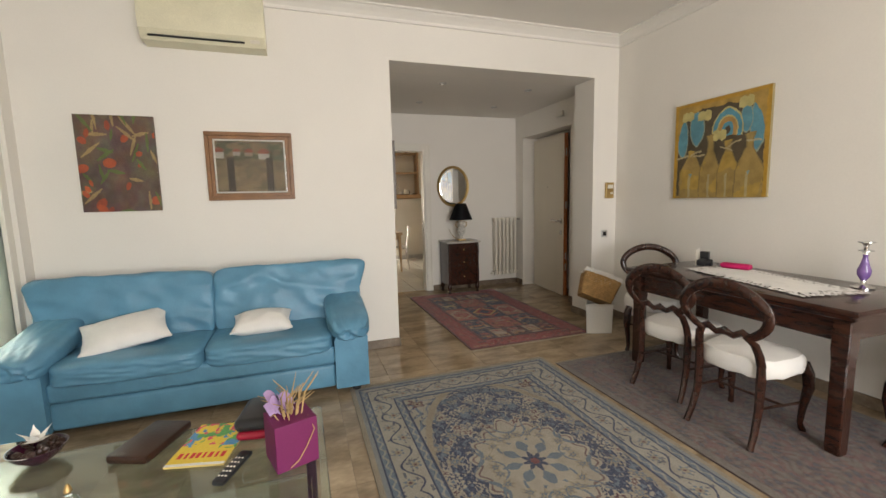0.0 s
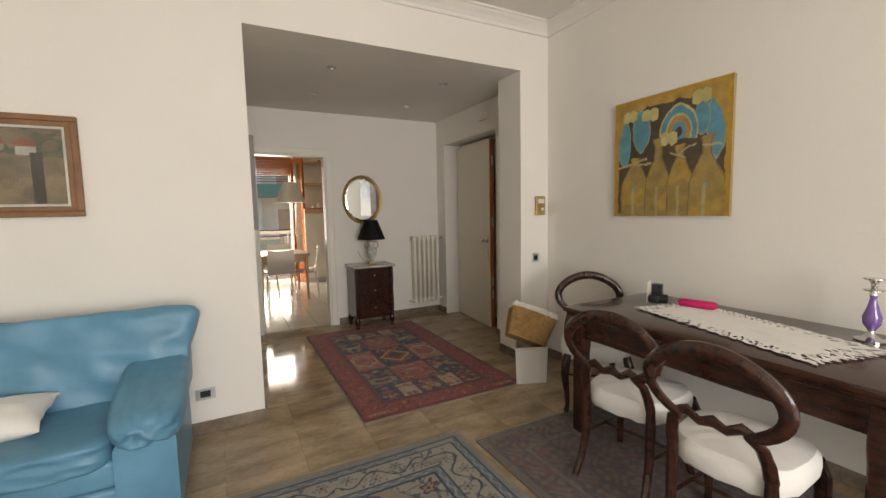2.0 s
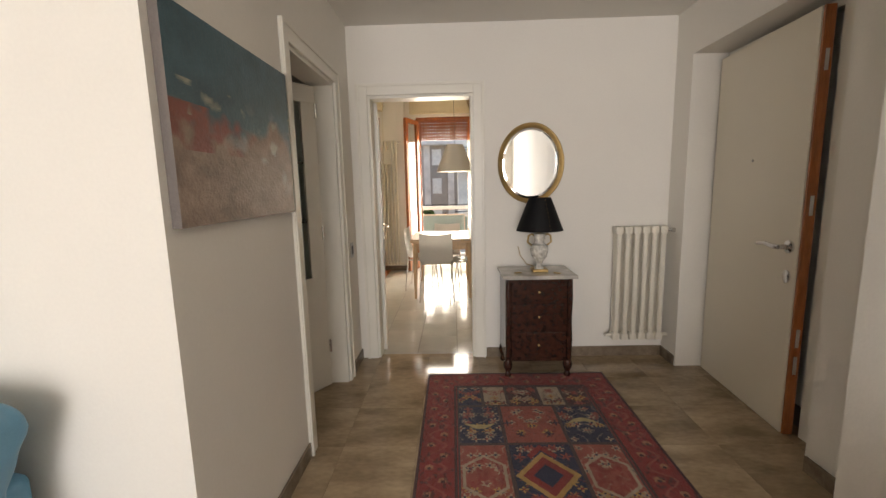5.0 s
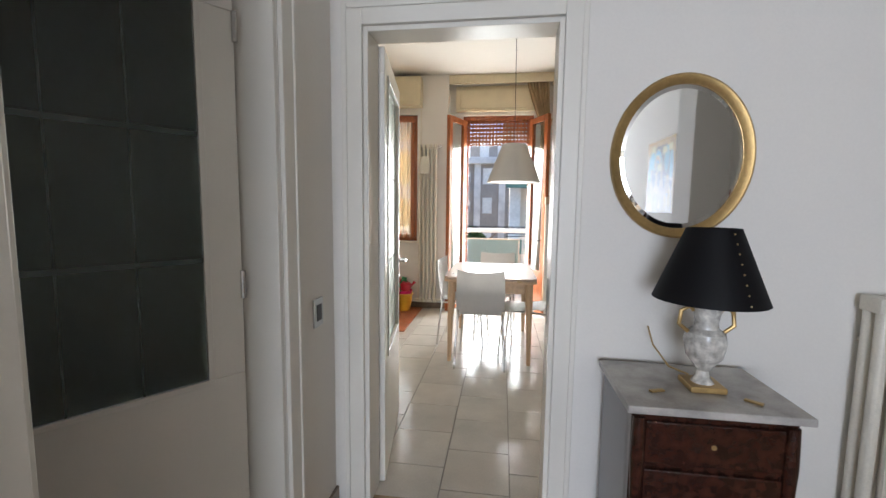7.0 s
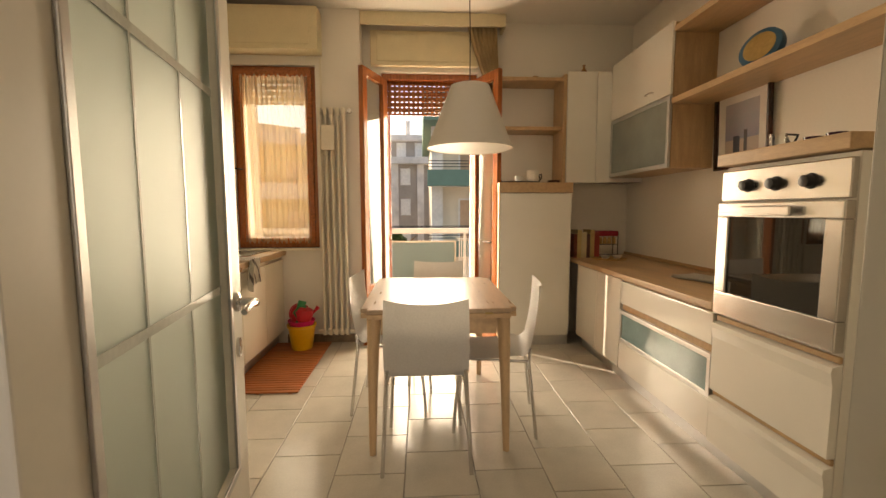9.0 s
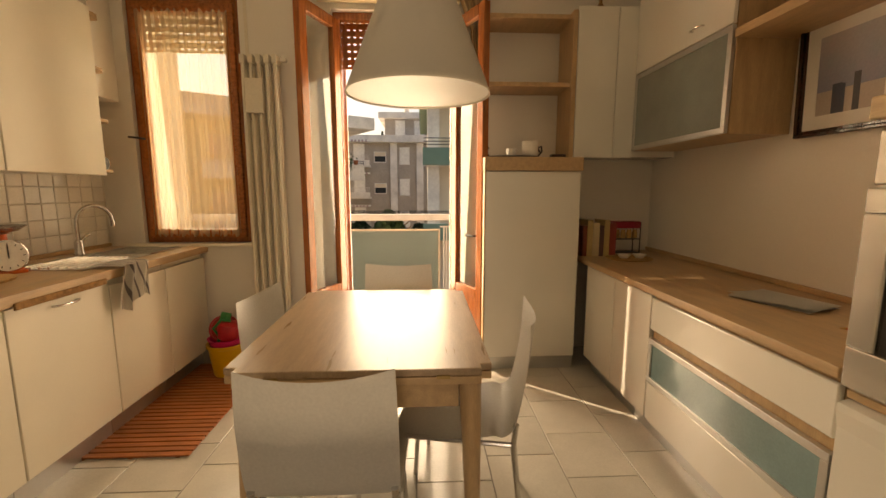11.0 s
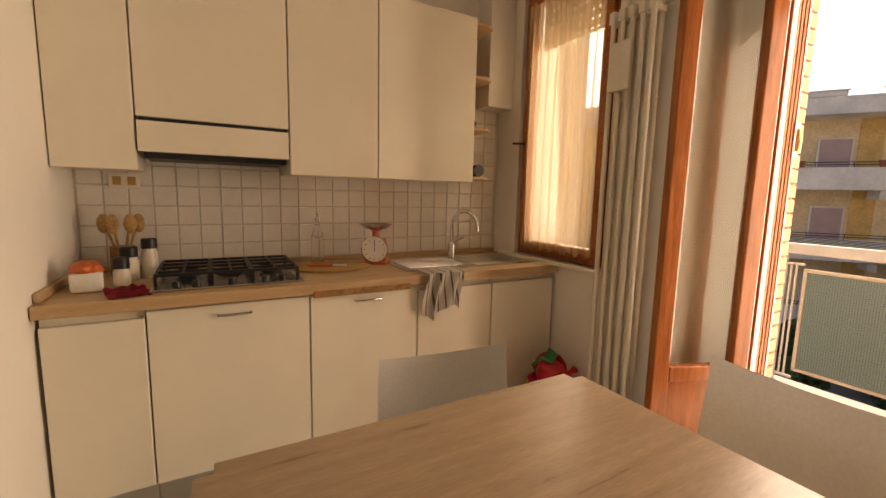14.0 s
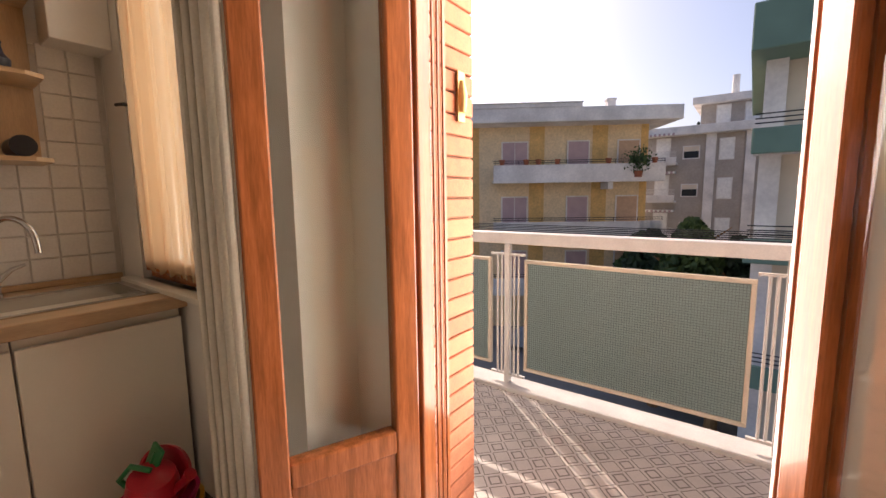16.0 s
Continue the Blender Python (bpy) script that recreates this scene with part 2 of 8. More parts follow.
# ---- builders ----
class Build:
    """Gathers solids into one mesh."""

    def __init__(self):
        self.bm = bmesh.new()

    def box(self, x0, y0, z0, x1, y1, z1, m=None):
        mat4 = Matrix.Translation(((x0 + x1) / 2, (y0 + y1) / 2, (z0 + z1) / 2)) @ Matrix.Diagonal((abs(x1 - x0), abs(y1 - y0), abs(z1 - z0), 1))
        bmesh.ops.create_cube(self.bm, size=1, matrix=(m @ mat4) if m else mat4)
        return self

    def tube(self, pts, radii, n=10, cap=True, squash=None):
        """A round bar through points; radii: one or one a point."""
        pts = [Vector(p) for p in pts]
        radii = radii if isinstance(radii, (list, tuple)) else [radii] * len(pts)
        rings, up = [], None
        for i, p in enumerate(pts):
            d = (pts[min(i + 1, len(pts) - 1)] - pts[max(i - 1, 0)]).normalized()
            if up is None:
                up = Vector((0, 0, 1)) if abs(d.z) < 0.9 else Vector((1, 0, 0))
            side = d.cross(up).normalized()
            up = side.cross(d).normalized()
            a, b = squash or (1, 1)
            rings.append([self.bm.verts.new(p + radii[i] * (a * math.cos(2 * math.pi * k / n) * side + b * math.sin(2 * math.pi * k / n) * up)) for k in range(n)])
        self.skin(rings, True)
        if cap:
            self.bm.faces.new(rings[0][::-1])
            self.bm.faces.new(rings[-1])
        return self

    def skin(self, rings, closed):
        for r, s in zip(rings, rings[1:]):
            for k in range(len(r) if closed else len(r) - 1):
                j = (k + 1) % len(r)
                self.bm.faces.new((r[k], r[j], s[j], s[k]))

    def lathe(self, profile, at=(0, 0, 0), n=24, cap=True, sx=1.0, sy=1.0):
        """profile: radius and height, from the bottom up."""
        rings = [[self.bm.verts.new((at[0] + sx * r * math.cos(2 * math.pi * k / n), at[1] + sy * r * math.sin(2 * math.pi * k / n), at[2] + z)) for k in range(n)] for r, z in profile]
        self.skin(rings, True)
        if cap:
            self.bm.faces.new(rings[0][::-1])
            self.bm.faces.new(rings[-1])
        return self

    def slab(self, outline, z0, z1):
        """An upright prism over a plan outline."""
        lo = [self.bm.verts.new((x, y, z0)) for x, y in outline]
        hi = [self.bm.verts.new((x, y, z1)) for x, y in outline]
        self.skin([lo, hi], True)
        self.bm.faces.new(lo[::-1])
        self.bm.faces.new(hi)
        return self

    def sheet(self, f, nu, nv, thick=0.0):
        """A surface from f(u, v), u and v from 0 to 1."""
        g = [[self.bm.verts.new(f(i / nu, j / nv)) for i in range(nu + 1)] for j in range(nv + 1)]
        self.skin(g, False)
        if thick:
            bmesh.ops.solidify(self.bm, geom=self.bm.faces[:], thickness=thick)
        return self

    def bevel(self, w, seg=2):
        es = [e for e in self.bm.edges if len(e.link_faces) == 2 and e.calc_face_angle(0) > 0.6]
        bmesh.ops.bevel(self.bm, geom=es, offset=w, segments=seg, profile=0.5, affect="EDGES", clamp_overlap=True)
        return self

    def done(self, name, mat, parent=None, smooth=False, at=None, sub=0):
        bmesh.ops.recalc_face_normals(self.bm, faces=self.bm.faces[:])
        me = bpy.data.meshes.new(name)
        self.bm.to_mesh(me)
        self.bm.free()
        me.materials.append(M[mat] if isinstance(mat, str) else mat)
        if smooth:
            me.shade_smooth()
            me.set_sharp_from_angle(angle=radians(40))
        ob = new(name, me)
        if at is not None:
            ob.matrix_world = at
        if parent:
            ob.parent = parent
        if sub:
            mod = ob.modifiers.new("round", "SUBSURF")
            mod.levels = mod.render_levels = sub
        return ob


def bar(name, mat, x0, y0, z0, x1, y1, z1, parent=None, bevel=0.003, seg=1):
    b = Build().box(x0, y0, z0, x1, y1, z1)
    if bevel:
        b.bevel(bevel, seg)
    return b.done(name, mat, parent)


def thing(name, label, category, at=None, group=""):
    ob = new(name)
    ob.matrix_world = at or Matrix()
    return tagged(ob, label, category, group)


def structure(ob, label, category="structure"):
    return tagged(ob, label, category, kind="structure")


def painted_mesh(name, w, h, nx, ny, f, mat, parent=None, thick=0.006, lift=None):
    """A flat piece w by h in its own xy plane whose cells take the colours f(u, v) -> rgb, arrays from 0 to 1."""
    u, v = np.meshgrid((np.arange(nx) + 0.5) / nx, (np.arange(ny) + 0.5) / ny)
    rgb = np.clip(np.stack(f(u, v), -1), 0, 1).reshape(-1, 3)
    xs, ys = np.linspace(0, w, nx + 1), np.linspace(0, h, ny + 1)
    gx, gy = np.meshgrid(xs, ys)
    z = np.full(gx.shape, thick) if lift is None else thick + lift(gx / w, gy / h)
    vs = np.stack((gx, gy, z), -1).reshape(-1, 3)
    i, j = np.meshgrid(np.arange(nx), np.arange(ny))
    a = (j * (nx + 1) + i).reshape(-1)
    fs = np.stack((a, a + 1, a + nx + 2, a + nx + 1), -1)
    base = len(vs)
    low = [(0, 0, 0), (w, 0, 0), (w, h, 0), (0, h, 0)]
    c = [0, nx, (ny + 1) * (nx + 1) - 1, ny * (nx + 1)]
    verts = vs.tolist() + low
    edges = [list(range(0, nx + 1)), [k * (nx + 1) + nx for k in range(ny + 1)], list(range((ny + 1) * (nx + 1) - 1, ny * (nx + 1) - 1, -1)), [k * (nx + 1) for k in range(ny, -1, -1)]]
    sides = [[base + (k + 1) % 4, *e[::-1], base + k] for k, e in enumerate(edges)]
    sides.append([base + 3, base + 2, base + 1, base])
    me = bpy.data.meshes.new(name)
    me.from_pydata(verts, [], fs.tolist() + sides)
    lay = me.color_attributes.new("paint", "FLOAT_COLOR", "CORNER")
    cols = np.ones((len(me.loops), 4), np.float32)
    cols[: 4 * len(fs), :3] = np.repeat(rgb, 4, axis=0)
    cols[4 * len(fs) :, :3] = rgb.mean(0)
    lay.data.foreach_set("color", cols.reshape(-1))
    me.materials.append(mat)
    ob = new(name, me)
    if parent:
        ob.parent = parent
    return ob


def fbm(u, v, s, seed=0, octaves=4):
    """Smooth value noise over arrays."""
    out, amp = np.zeros_like(u), 0.5
    for o in range(octaves):
        rng = np.random.RandomState(seed + o)
        n = int(s * 2 ** o) + 2
        g = rng.rand(n + 1, n + 1)
        x, y = np.clip(u, 0, 0.9999) * (n - 1), np.clip(v, 0, 0.9999) * (n - 1)
        i, j = x.astype(int), y.astype(int)
        a, b = x - i, y - j
        a, b = a * a * (3 - 2 * a), b * b * (3 - 2 * b)
        out = out + amp * ((g[j, i] * (1 - a) + g[j, i + 1] * a) * (1 - b) + (g[j + 1, i] * (1 - a) + g[j + 1, i + 1] * a) * b)
        amp *= 0.5
    return out


def mixc(base, color, mask):
    return [b * (1 - mask) + c * mask for b, c in zip(base, color)]

# ---- the rooms ----
LX, RX, SY, HY, KY = -0.28, 4.84, 5.11, 7.28, 7.42   # living room left and right, sofa wall, hall's end wall, its kitchen face
HL, HR, CZ, HZ = 2.36, 4.80, 3.0, 2.58               # hall's left and right, ceilings
KL, KR, KW, KF, KZ = 0.98, 4.98, 11.0, 11.2, 3.03    # kitchen's left, right, window wall, balcony door wall, ceiling


def wall(name, boxes, label, mat="wall"):
    b = Build()
    for q in boxes:
        b.box(*q)
    return structure(b.done(name, mat), label, "wall")


# the sofa wall with the wide opening, and the block behind it up to the hall's left wall
wall("wall_sofa", [(LX - 0.2, SY, 0, HL, SY + 0.16, CZ + 0.1)], "white painted wall behind the blue sofa")
wall("wall_opening_head", [(HL, SY, HZ, RX, SY + 0.33, CZ + 0.1)], "white painted head over the wide hall opening")
wall("wall_pier", [(4.53, SY, 0, RX, SY + 0.33, HZ)], "white painted pier beside the hall opening")
wall("wall_living_east", [(RX, -1.9, 0, RX + 0.2, SY + 0.33, CZ + 0.1)], "white painted wall beside the dining table")
wall("wall_living_west", [(LX - 0.2, -1.9, 0, LX, 3.45, CZ + 0.1), (LX - 0.2, 3.45, 2.62, LX, SY, CZ + 0.1), (LX - 0.2, 5.0, 0, LX, SY, 2.62), (LX - 1.2, 3.2, 0, LX - 1.1, 5.3, 2.7)], "white painted wall with a glazed sliding door")
wall("wall_living_south", [(LX - 0.2, -1.75, 0, 1.2, -1.55, CZ + 0.1), (4.0, -1.75, 0, RX + 0.2, -1.55, CZ + 0.1), (1.2, -1.75, 0, 4.0, -1.55, 0.35), (1.2, -1.75, 2.5, 4.0, -1.55, CZ + 0.1)], "white painted wall with a wide window")
wall("wall_hall_west", [(HL - 0.16, SY + 0.16, 0, HL, 6.08, HZ + 0.1), (HL - 0.16, 6.08, 2.08, HL, 6.86, HZ + 0.1), (HL - 0.16, 6.86, 0, HL, HY, HZ + 0.1)], "white painted hall wall with a doorway")
wall("wall_corridor", [(0.9, SY + 0.16, 0, 1.0, HY, HZ + 0.1), (0.9, HY, 0, HL - 0.16, HY + 0.1, HZ + 0.1)], "white wall of the corridor beyond the side door")
wall("wall_hall_east", [(HR, SY + 0.33, 0, HR + 0.4, 5.88, HZ + 0.1), (HR, 7.06, 0, HR + 0.4, HY, HZ + 0.1), (HR, 5.88, 2.25, HR + 0.4, 7.06, HZ + 0.1), (HR + 0.45, 5.6, 0, HR + 0.5, 7.4, 2.6)], "white painted hall wall with the entrance door's recess")
wall("wall_hall_north", [(HL - 0.2, HY, 0, 2.50, KY, KZ + 0.1), (3.30, HY, 0, KR + 0.2, KY, KZ + 0.1), (2.50, HY, 2.08, 3.30, KY, KZ + 0.1)], "white painted wall between hall and kitchen")
wall("wall_kitchen_block", [(KL - 0.2, KY, 0, 2.12, 8.65, KZ + 0.1)], "white painted projecting kitchen wall")
wall("wall_kitchen_west", [(KL - 0.2, 8.65, 0, KL, KF + 0.4, KZ + 0.1)], "white painted kitchen wall behind the sink units")
wall("wall_kitchen_east", [(KR, KY, 0, KR + 0.2, KF + 0.4, KZ + 0.1)], "white painted kitchen wall behind the oven units")
wall("wall_kitchen_north", [(KL, KW, 0, 1.22, KF + 0.4, KZ + 0.1), (1.22, KW, 0, 1.96, KF + 0.4, 0.9), (1.22, KW, 2.54, 1.96, KF + 0.4, KZ + 0.1), (1.96, KW, 0, 2.36, KF + 0.4, KZ + 0.1),
     (2.36, KF, 0, 2.53, KF + 0.12, KZ + 0.1), (2.36, KF + 0.12, 0, 2.44, KF + 0.4, KZ + 0.1), (3.455, KF, 0, KR, KF + 0.4, KZ + 0.1), (2.53, KF, 2.56, 3.455, KF + 0.4, KZ + 0.1), (2.44, KF + 0.12, 2.56, 2.53, KF + 0.4, KZ + 0.1)], "white painted kitchen outer wall with window and balcony door")

for nm, q, lab in (("ceiling_living", (LX - 0.2, -1.9, CZ, RX + 0.2, SY, CZ + 0.1), "white living room ceiling"), ("ceiling_hall", (0.9, SY + 0.16, HZ, HR + 0.5, HY, HZ + 0.1), "lowered white hall ceiling with small spotlights"), ("ceiling_kitchen", (KL - 0.2, KY, KZ, KR + 0.2, KF + 0.4, KZ + 0.1), "white kitchen ceiling")):
    structure(Build().box(*q).done(nm, "ceil"), lab, "ceiling")
ceil2 = structure(Build().box(LX - 1.3, 3.2, 2.7, LX - 0.2, 5.3, 2.8).done("ceiling_glazed_room", "ceil"), "plain ceiling beyond the glazed door", "ceiling")

floor_living = structure(Build().box(LX - 1.3, -1.9, -0.1, RX + 0.5, HY + 0.07, -0.004).done("floor_living", "joint"), "polished brown marble floor of living room and hall", "floor")
floor_kitchen = structure(Build().box(KL - 0.2, HY + 0.07, -0.1, KR + 0.2, KF + 0.25, -0.005).done("floor_kitchen", "grout"), "pale square ceramic tile kitchen floor", "floor")


# cornice of the living room
def cornice(name, p, q, inward):
    prof = [(0, 0), (0, -0.10), (0.018, -0.10), (0.022, -0.075), (0.045, -0.05), (0.075, -0.03), (0.085, -0.018), (0.105, -0.015), (0.105, 0)]
    b = Build()
    rings = [[b.bm.verts.new((e[0] + inward[0] * d, e[1] + inward[1] * d, CZ - 0.001 + z)) for d, z in prof] for e in (p, q)]
    b.skin(rings, True)
    b.bm.faces.new(rings[0])
    b.bm.faces.new(rings[1][::-1])
    return structure(b.done(name, "ceil"), "white moulded plaster cornice", "cornice")


cornice("trim_cornice_1", (LX, SY), (RX, SY), (0, -1))
cornice("trim_cornice_2", (RX, -1.55), (RX, SY), (-1, 0))
cornice("trim_cornice_3", (LX, -1.55), (LX, SY), (1, 0))


def skirting(name, x0, y0, x1, y1, label="brown marble skirting board"):
    return structure(bar(name, "skirt", x0, y0, 0, x1, y1, 0.08, bevel=0.003), label, "skirting")


skirting("baseboard_1", LX + 0.001, SY - 0.014, HL, SY - 0.001)
skirting("baseboard_2", HL + 0.001, SY - 0.014, HL + 0.014, 6.0)
skirting("baseboard_3", HL + 0.001, 6.95, HL + 0.014, HY - 0.001)
skirting("baseboard_4", 3.39, HY - 0.014, HR - 0.001, HY - 0.001)
skirting("baseboard_5", HR - 0.014, 7.07, HR - 0.001, HY - 0.015)
skirting("baseboard_6", HR - 0.014, SY + 0.331, HR - 0.001, 5.87)
skirting("baseboard_7", 4.516, SY - 0.014, 4.529, SY + 0.33)
skirting("baseboard_8", 4.53, SY - 0.014, RX - 0.001, SY - 0.001)
skirting("baseboard_9", RX - 0.014, -1.5, RX - 0.001, SY - 0.015)
skirting("baseboard_10", 1.64, KW - 0.012, 2.36, KW - 0.001)

# ---- living room ----
M["rugwool"] = painted("knotted_wool", 0.95, 0.5, 420, 0.2)
M["oilpaint"] = painted("oil_paint", 0.45, 0.25, 90)


def sofa():
    s = thing("sofa", "light blue leather two-seat sofa with padded arms against the wall", "sofa")
    x0, x1, yf, yb = -0.16, 1.96, 4.28, 5.07
    b = Build().box(x0 + 0.24, yf + 0.03, 0.05, x1 - 0.24, yb - 0.06, 0.22).box(x0 + 0.24, yf + 0.015, 0.225, x1 - 0.24, yb - 0.06, 0.35)
    b.bevel(0.025, 3).done("base", "leather", s, True)
    b = Build().box(x0 + 0.03, yb - 0.16, 0.05, x1 - 0.03, yb, 0.62).bevel(0.04, 3)
    b.done("back", "leather", s, True)
    mid = (x0 + x1) / 2

    def puff(name, cx, cy, cz, sx, sy, sz, wob, tilt=0.0, p=3.2, seed=0, flare=0.0, crease=0.0):
        bb = Build()
        bmesh.ops.create_cube(bb.bm, size=2)
        bmesh.ops.subdivide_edges(bb.bm, edges=bb.bm.edges[:], cuts=25, use_grid_fill=True)
        rot = Matrix.Rotation(tilt, 3, "X")
        for v in bb.bm.verts:
            c = v.co
            n = (abs(c.x) ** p + abs(c.y) ** p + abs(c.z) ** p) ** (1 / p)
            c = c / n * max(abs(c.x), abs(c.y), abs(c.z))
            k = 1 + wob * (noise.noise(Vector((c.x * 2.2 + seed, c.y * 2.2, c.z * 2.2))) + 0.4 * noise.noise(Vector((c.x * 6 + seed, c.y * 3, c.z * 3))))
            fold = crease * abs(noise.noise(Vector((c.x * 3.2 + 1.6 * c.z + seed, c.y * 1.5, c.z * 1.5 - c.x))))
            out = 1 + max(0.0, flare * c.x) * (0.10 + 0.16 * max(0.0, c.z))
            v.co = rot @ Vector((c.x * sx * out, c.y * (sy * k - fold), c.z * (sz * k - 0.3 * fold) + 0.05 * sz * max(0.0, flare * c.x) * (c.z > 0))) + Vector((cx, cy, cz))
        return bb.done(name, "leather", s, True)

    w = (x1 - x0 - 0.50) / 4
    for k, cx in enumerate((x0 + 0.25 + w, x1 - 0.25 - w)):
        puff("seat_cushion", cx, yf + 0.30, 0.385, w * 1.005, 0.33, 0.075, 0.03, seed=k * 5, p=7, crease=0.012)
        puff("back_cushion", cx + (-0.105 if k == 0 else 0.105), yb - 0.20, 0.635, w * 1.27, 0.12, 0.245, 0.05, -0.2, seed=9 + k * 7, p=9, flare=-1 if k == 0 else 1, crease=0.035)
    for k, cx in enumerate((x0 + 0.13, x1 - 0.13)):
        b = Build()
        prof = [(-0.115, 0.05), (0.115, 0.05), (0.115, 0.40), (0.085, 0.45), (0.02, 0.475), (-0.06, 0.46), (-0.115, 0.41)]
        rings = [[b.bm.verts.new((cx + (q if k == 0 else -q) * 1.0, y, z)) for q, z in prof] for y in (yf - 0.01, yb - 0.1)]
        b.skin(rings, True)
        b.bm.faces.new(rings[0])
        b.bm.faces.new(rings[1][::-1])
        b.bevel(0.012, 2).done("arm_panel", "leather", s, True)
        puff("arm", cx, yf + 0.32, 0.52, 0.15, 0.39, 0.09, 0.06, 0.17, seed=30 + k * 4, p=3.6, crease=0.03)
    for cx in (x0 + 0.1, x1 - 0.1):
        for cy in (yf + 0.05, yb - 0.1):
            Build().lathe([(0.03, 0), (0.035, 0.05)], (cx, cy, 0), 12).done("foot", "black", s)
    return s


sofa()


def cushion(at, sx, sy, sz, label, seed):
    b = Build()
    bmesh.ops.create_cube(b.bm, size=2)
    bmesh.ops.subdivide_edges(b.bm, edges=b.bm.edges[:], cuts=11, use_grid_fill=True)
    for v in b.bm.verts:
        c = v.co.copy()
        e = max(0.0, (1 - abs(c.x) ** 2.5) * (1 - abs(c.y) ** 2.5))
        v.co = Vector((c.x * sx * (1 - 0.10 * (1 - c.y * c.y)), c.y * sy * (1 - 0.10 * (1 - c.x * c.x)), c.z * (0.006 + sz * e ** 0.55) + 0.012 * noise.noise(Vector((c.x * 3 + seed, c.y * 3, 0)))))
    ob = b.done("throw_pillow", "linen", None, True, at)
    return tagged(ob, label, "pillow", "pillows on the sofa")


cushion(pose(0.40, 4.60, 0.54, 24, -8, 14), 0.25, 0.17, 0.06, "white linen throw pillow lying on the blue sofa", 1)
cushion(pose(1.24, 4.58, 0.515, 8, 0, 2), 0.20, 0.16, 0.07, "small white plump pillow lying on the blue sofa", 8)


def coffee_table():
    t = thing("coffee_table", "low coffee table with a greenish glass top", "table", pose(0.62, 2.97, 0))
    Build().box(-0.75, -0.36, 0.405, 0.96, 0.33, 0.42).bevel(0.004).done("glass_top", "tableglass", t)
    Build().box(-0.70, -0.30, 0.13, 0.90, 0.27, 0.14).bevel(0.003).done("lower_shelf", "tableglass", t)
    for x in (-0.68, 0.90):
        for y in (-0.31, 0.28):
            Build().lathe([(0.022, 0), (0.022, 0.40), (0.028, 0.405)], (x, y, 0), 14).done("leg", "iron", t, True)
    bar("rim", "iron", -0.75, -0.366, 0.400, 0.965, -0.357, 0.421, t, 0.001)
    return t


coffee_table()
M["purple"] = material("plum_card", (0.16, 0.012, 0.085), 0.6, vary=0.1, bump=0.05)
M["brownleather"] = material("dark_brown_leather", (0.035, 0.016, 0.010), 0.35, vary=0.3, bump=0.1)
M["redplastic"] = material("dark_red_plastic", (0.30, 0.01, 0.03), 0.35)
M["straw"] = material("dried_straw", (0.50, 0.34, 0.15), 0.8, vary=0.3)
M["lilac"] = material("lilac_petal", (0.52, 0.36, 0.60), 0.7, vary=0.25)
M["petal"] = material("white_petal", (0.85, 0.83, 0.78), 0.6)
M["darkglass"] = material("dark_purple_glass", (0.05, 0.012, 0.03), 0.08, coat=0.5, bump=0)


def magazine():
    def cov(u, v):
        c = [0.80 + 0 * u, 0.60 + 0 * u, 0.06 + 0 * u]
        n = fbm(u, v, 5, 3)
        c = mixc(c, (0.10, 0.30, 0.55), ((n > 0.52) & (v > 0.42)).astype(float))
        c = mixc(c, (0.75, 0.10, 0.15), ((fbm(u, v, 6, 11) > 0.56) & (v > 0.45)).astype(float))
        c = mixc(c, (0.12, 0.40, 0.10), ((fbm(u, v, 6, 21) > 0.57) & (v > 0.35)).astype(float))
        c = mixc(c, (0.65, 0.03, 0.03), ((abs(v - 0.22) < 0.06) & (abs(u - 0.5) < 0.40) & (np.sin(u * 60) > -0.3)).astype(float))
        return mixc(c, (0.82, 0.80, 0.75), (v < 0.05).astype(float))

    ob = painted_mesh("magazine", 0.21, 0.29, 42, 58, cov, M["oilpaint"], None, 0.008)
    ob.matrix_world = pose(1.02, 3.02, 0.421, 0, 0, -14)
    tagged(ob, "yellow picture magazine lying on the glass table", "magazine")


magazine()
ob = Build().box(-0.08, -0.13, 0, 0.08, 0.13, 0.035).bevel(0.012, 2).done("leather_case", "brownleather", None, True, pose(0.93, 3.22, 0.421, 0, 0, -22))
tagged(ob, "dark brown leather case lying on the glass table", "case")
cs = thing("zipped_case", "rounded black case with a red base on the glass table", "case", pose(1.36, 3.20, 0.421, 0, 0, -10))
Build().box(-0.10, -0.11, 0.0, 0.10, 0.11, 0.035).bevel(0.03, 3).done("lower_shell", "redplastic", cs, True)
Build().box(-0.105, -0.115, 0.036, 0.105, 0.115, 0.09).bevel(0.04, 3).done("lid", "black", cs, True)
rc = thing("remote_control", "slim black remote control lying on the glass table", "remote", pose(1.26, 2.93, 0.421, 0, 0, -25))
Build().box(-0.022, -0.09, 0, 0.022, 0.09, 0.018).bevel(0.006, 2).done("body", "black", rc, True)
for i in range(3):
    for j in range(5):
        Build().lathe([(0.004, 0), (0.0035, 0.0025)], (-0.012 + i * 0.012, -0.06 + j * 0.025, 0.018), 8).done("button", "rad", rc)
pb = thing("flower_box", "plum coloured card box with dried flowers", "plant pot", pose(1.46, 2.93, 0.421, 0, 0, 18))
Build().box(-0.075, -0.075, 0, 0.075, 0.075, 0.17).bevel(0.004).done("box", "purple", pb)
b = Build()
rnd = random.Random(4)
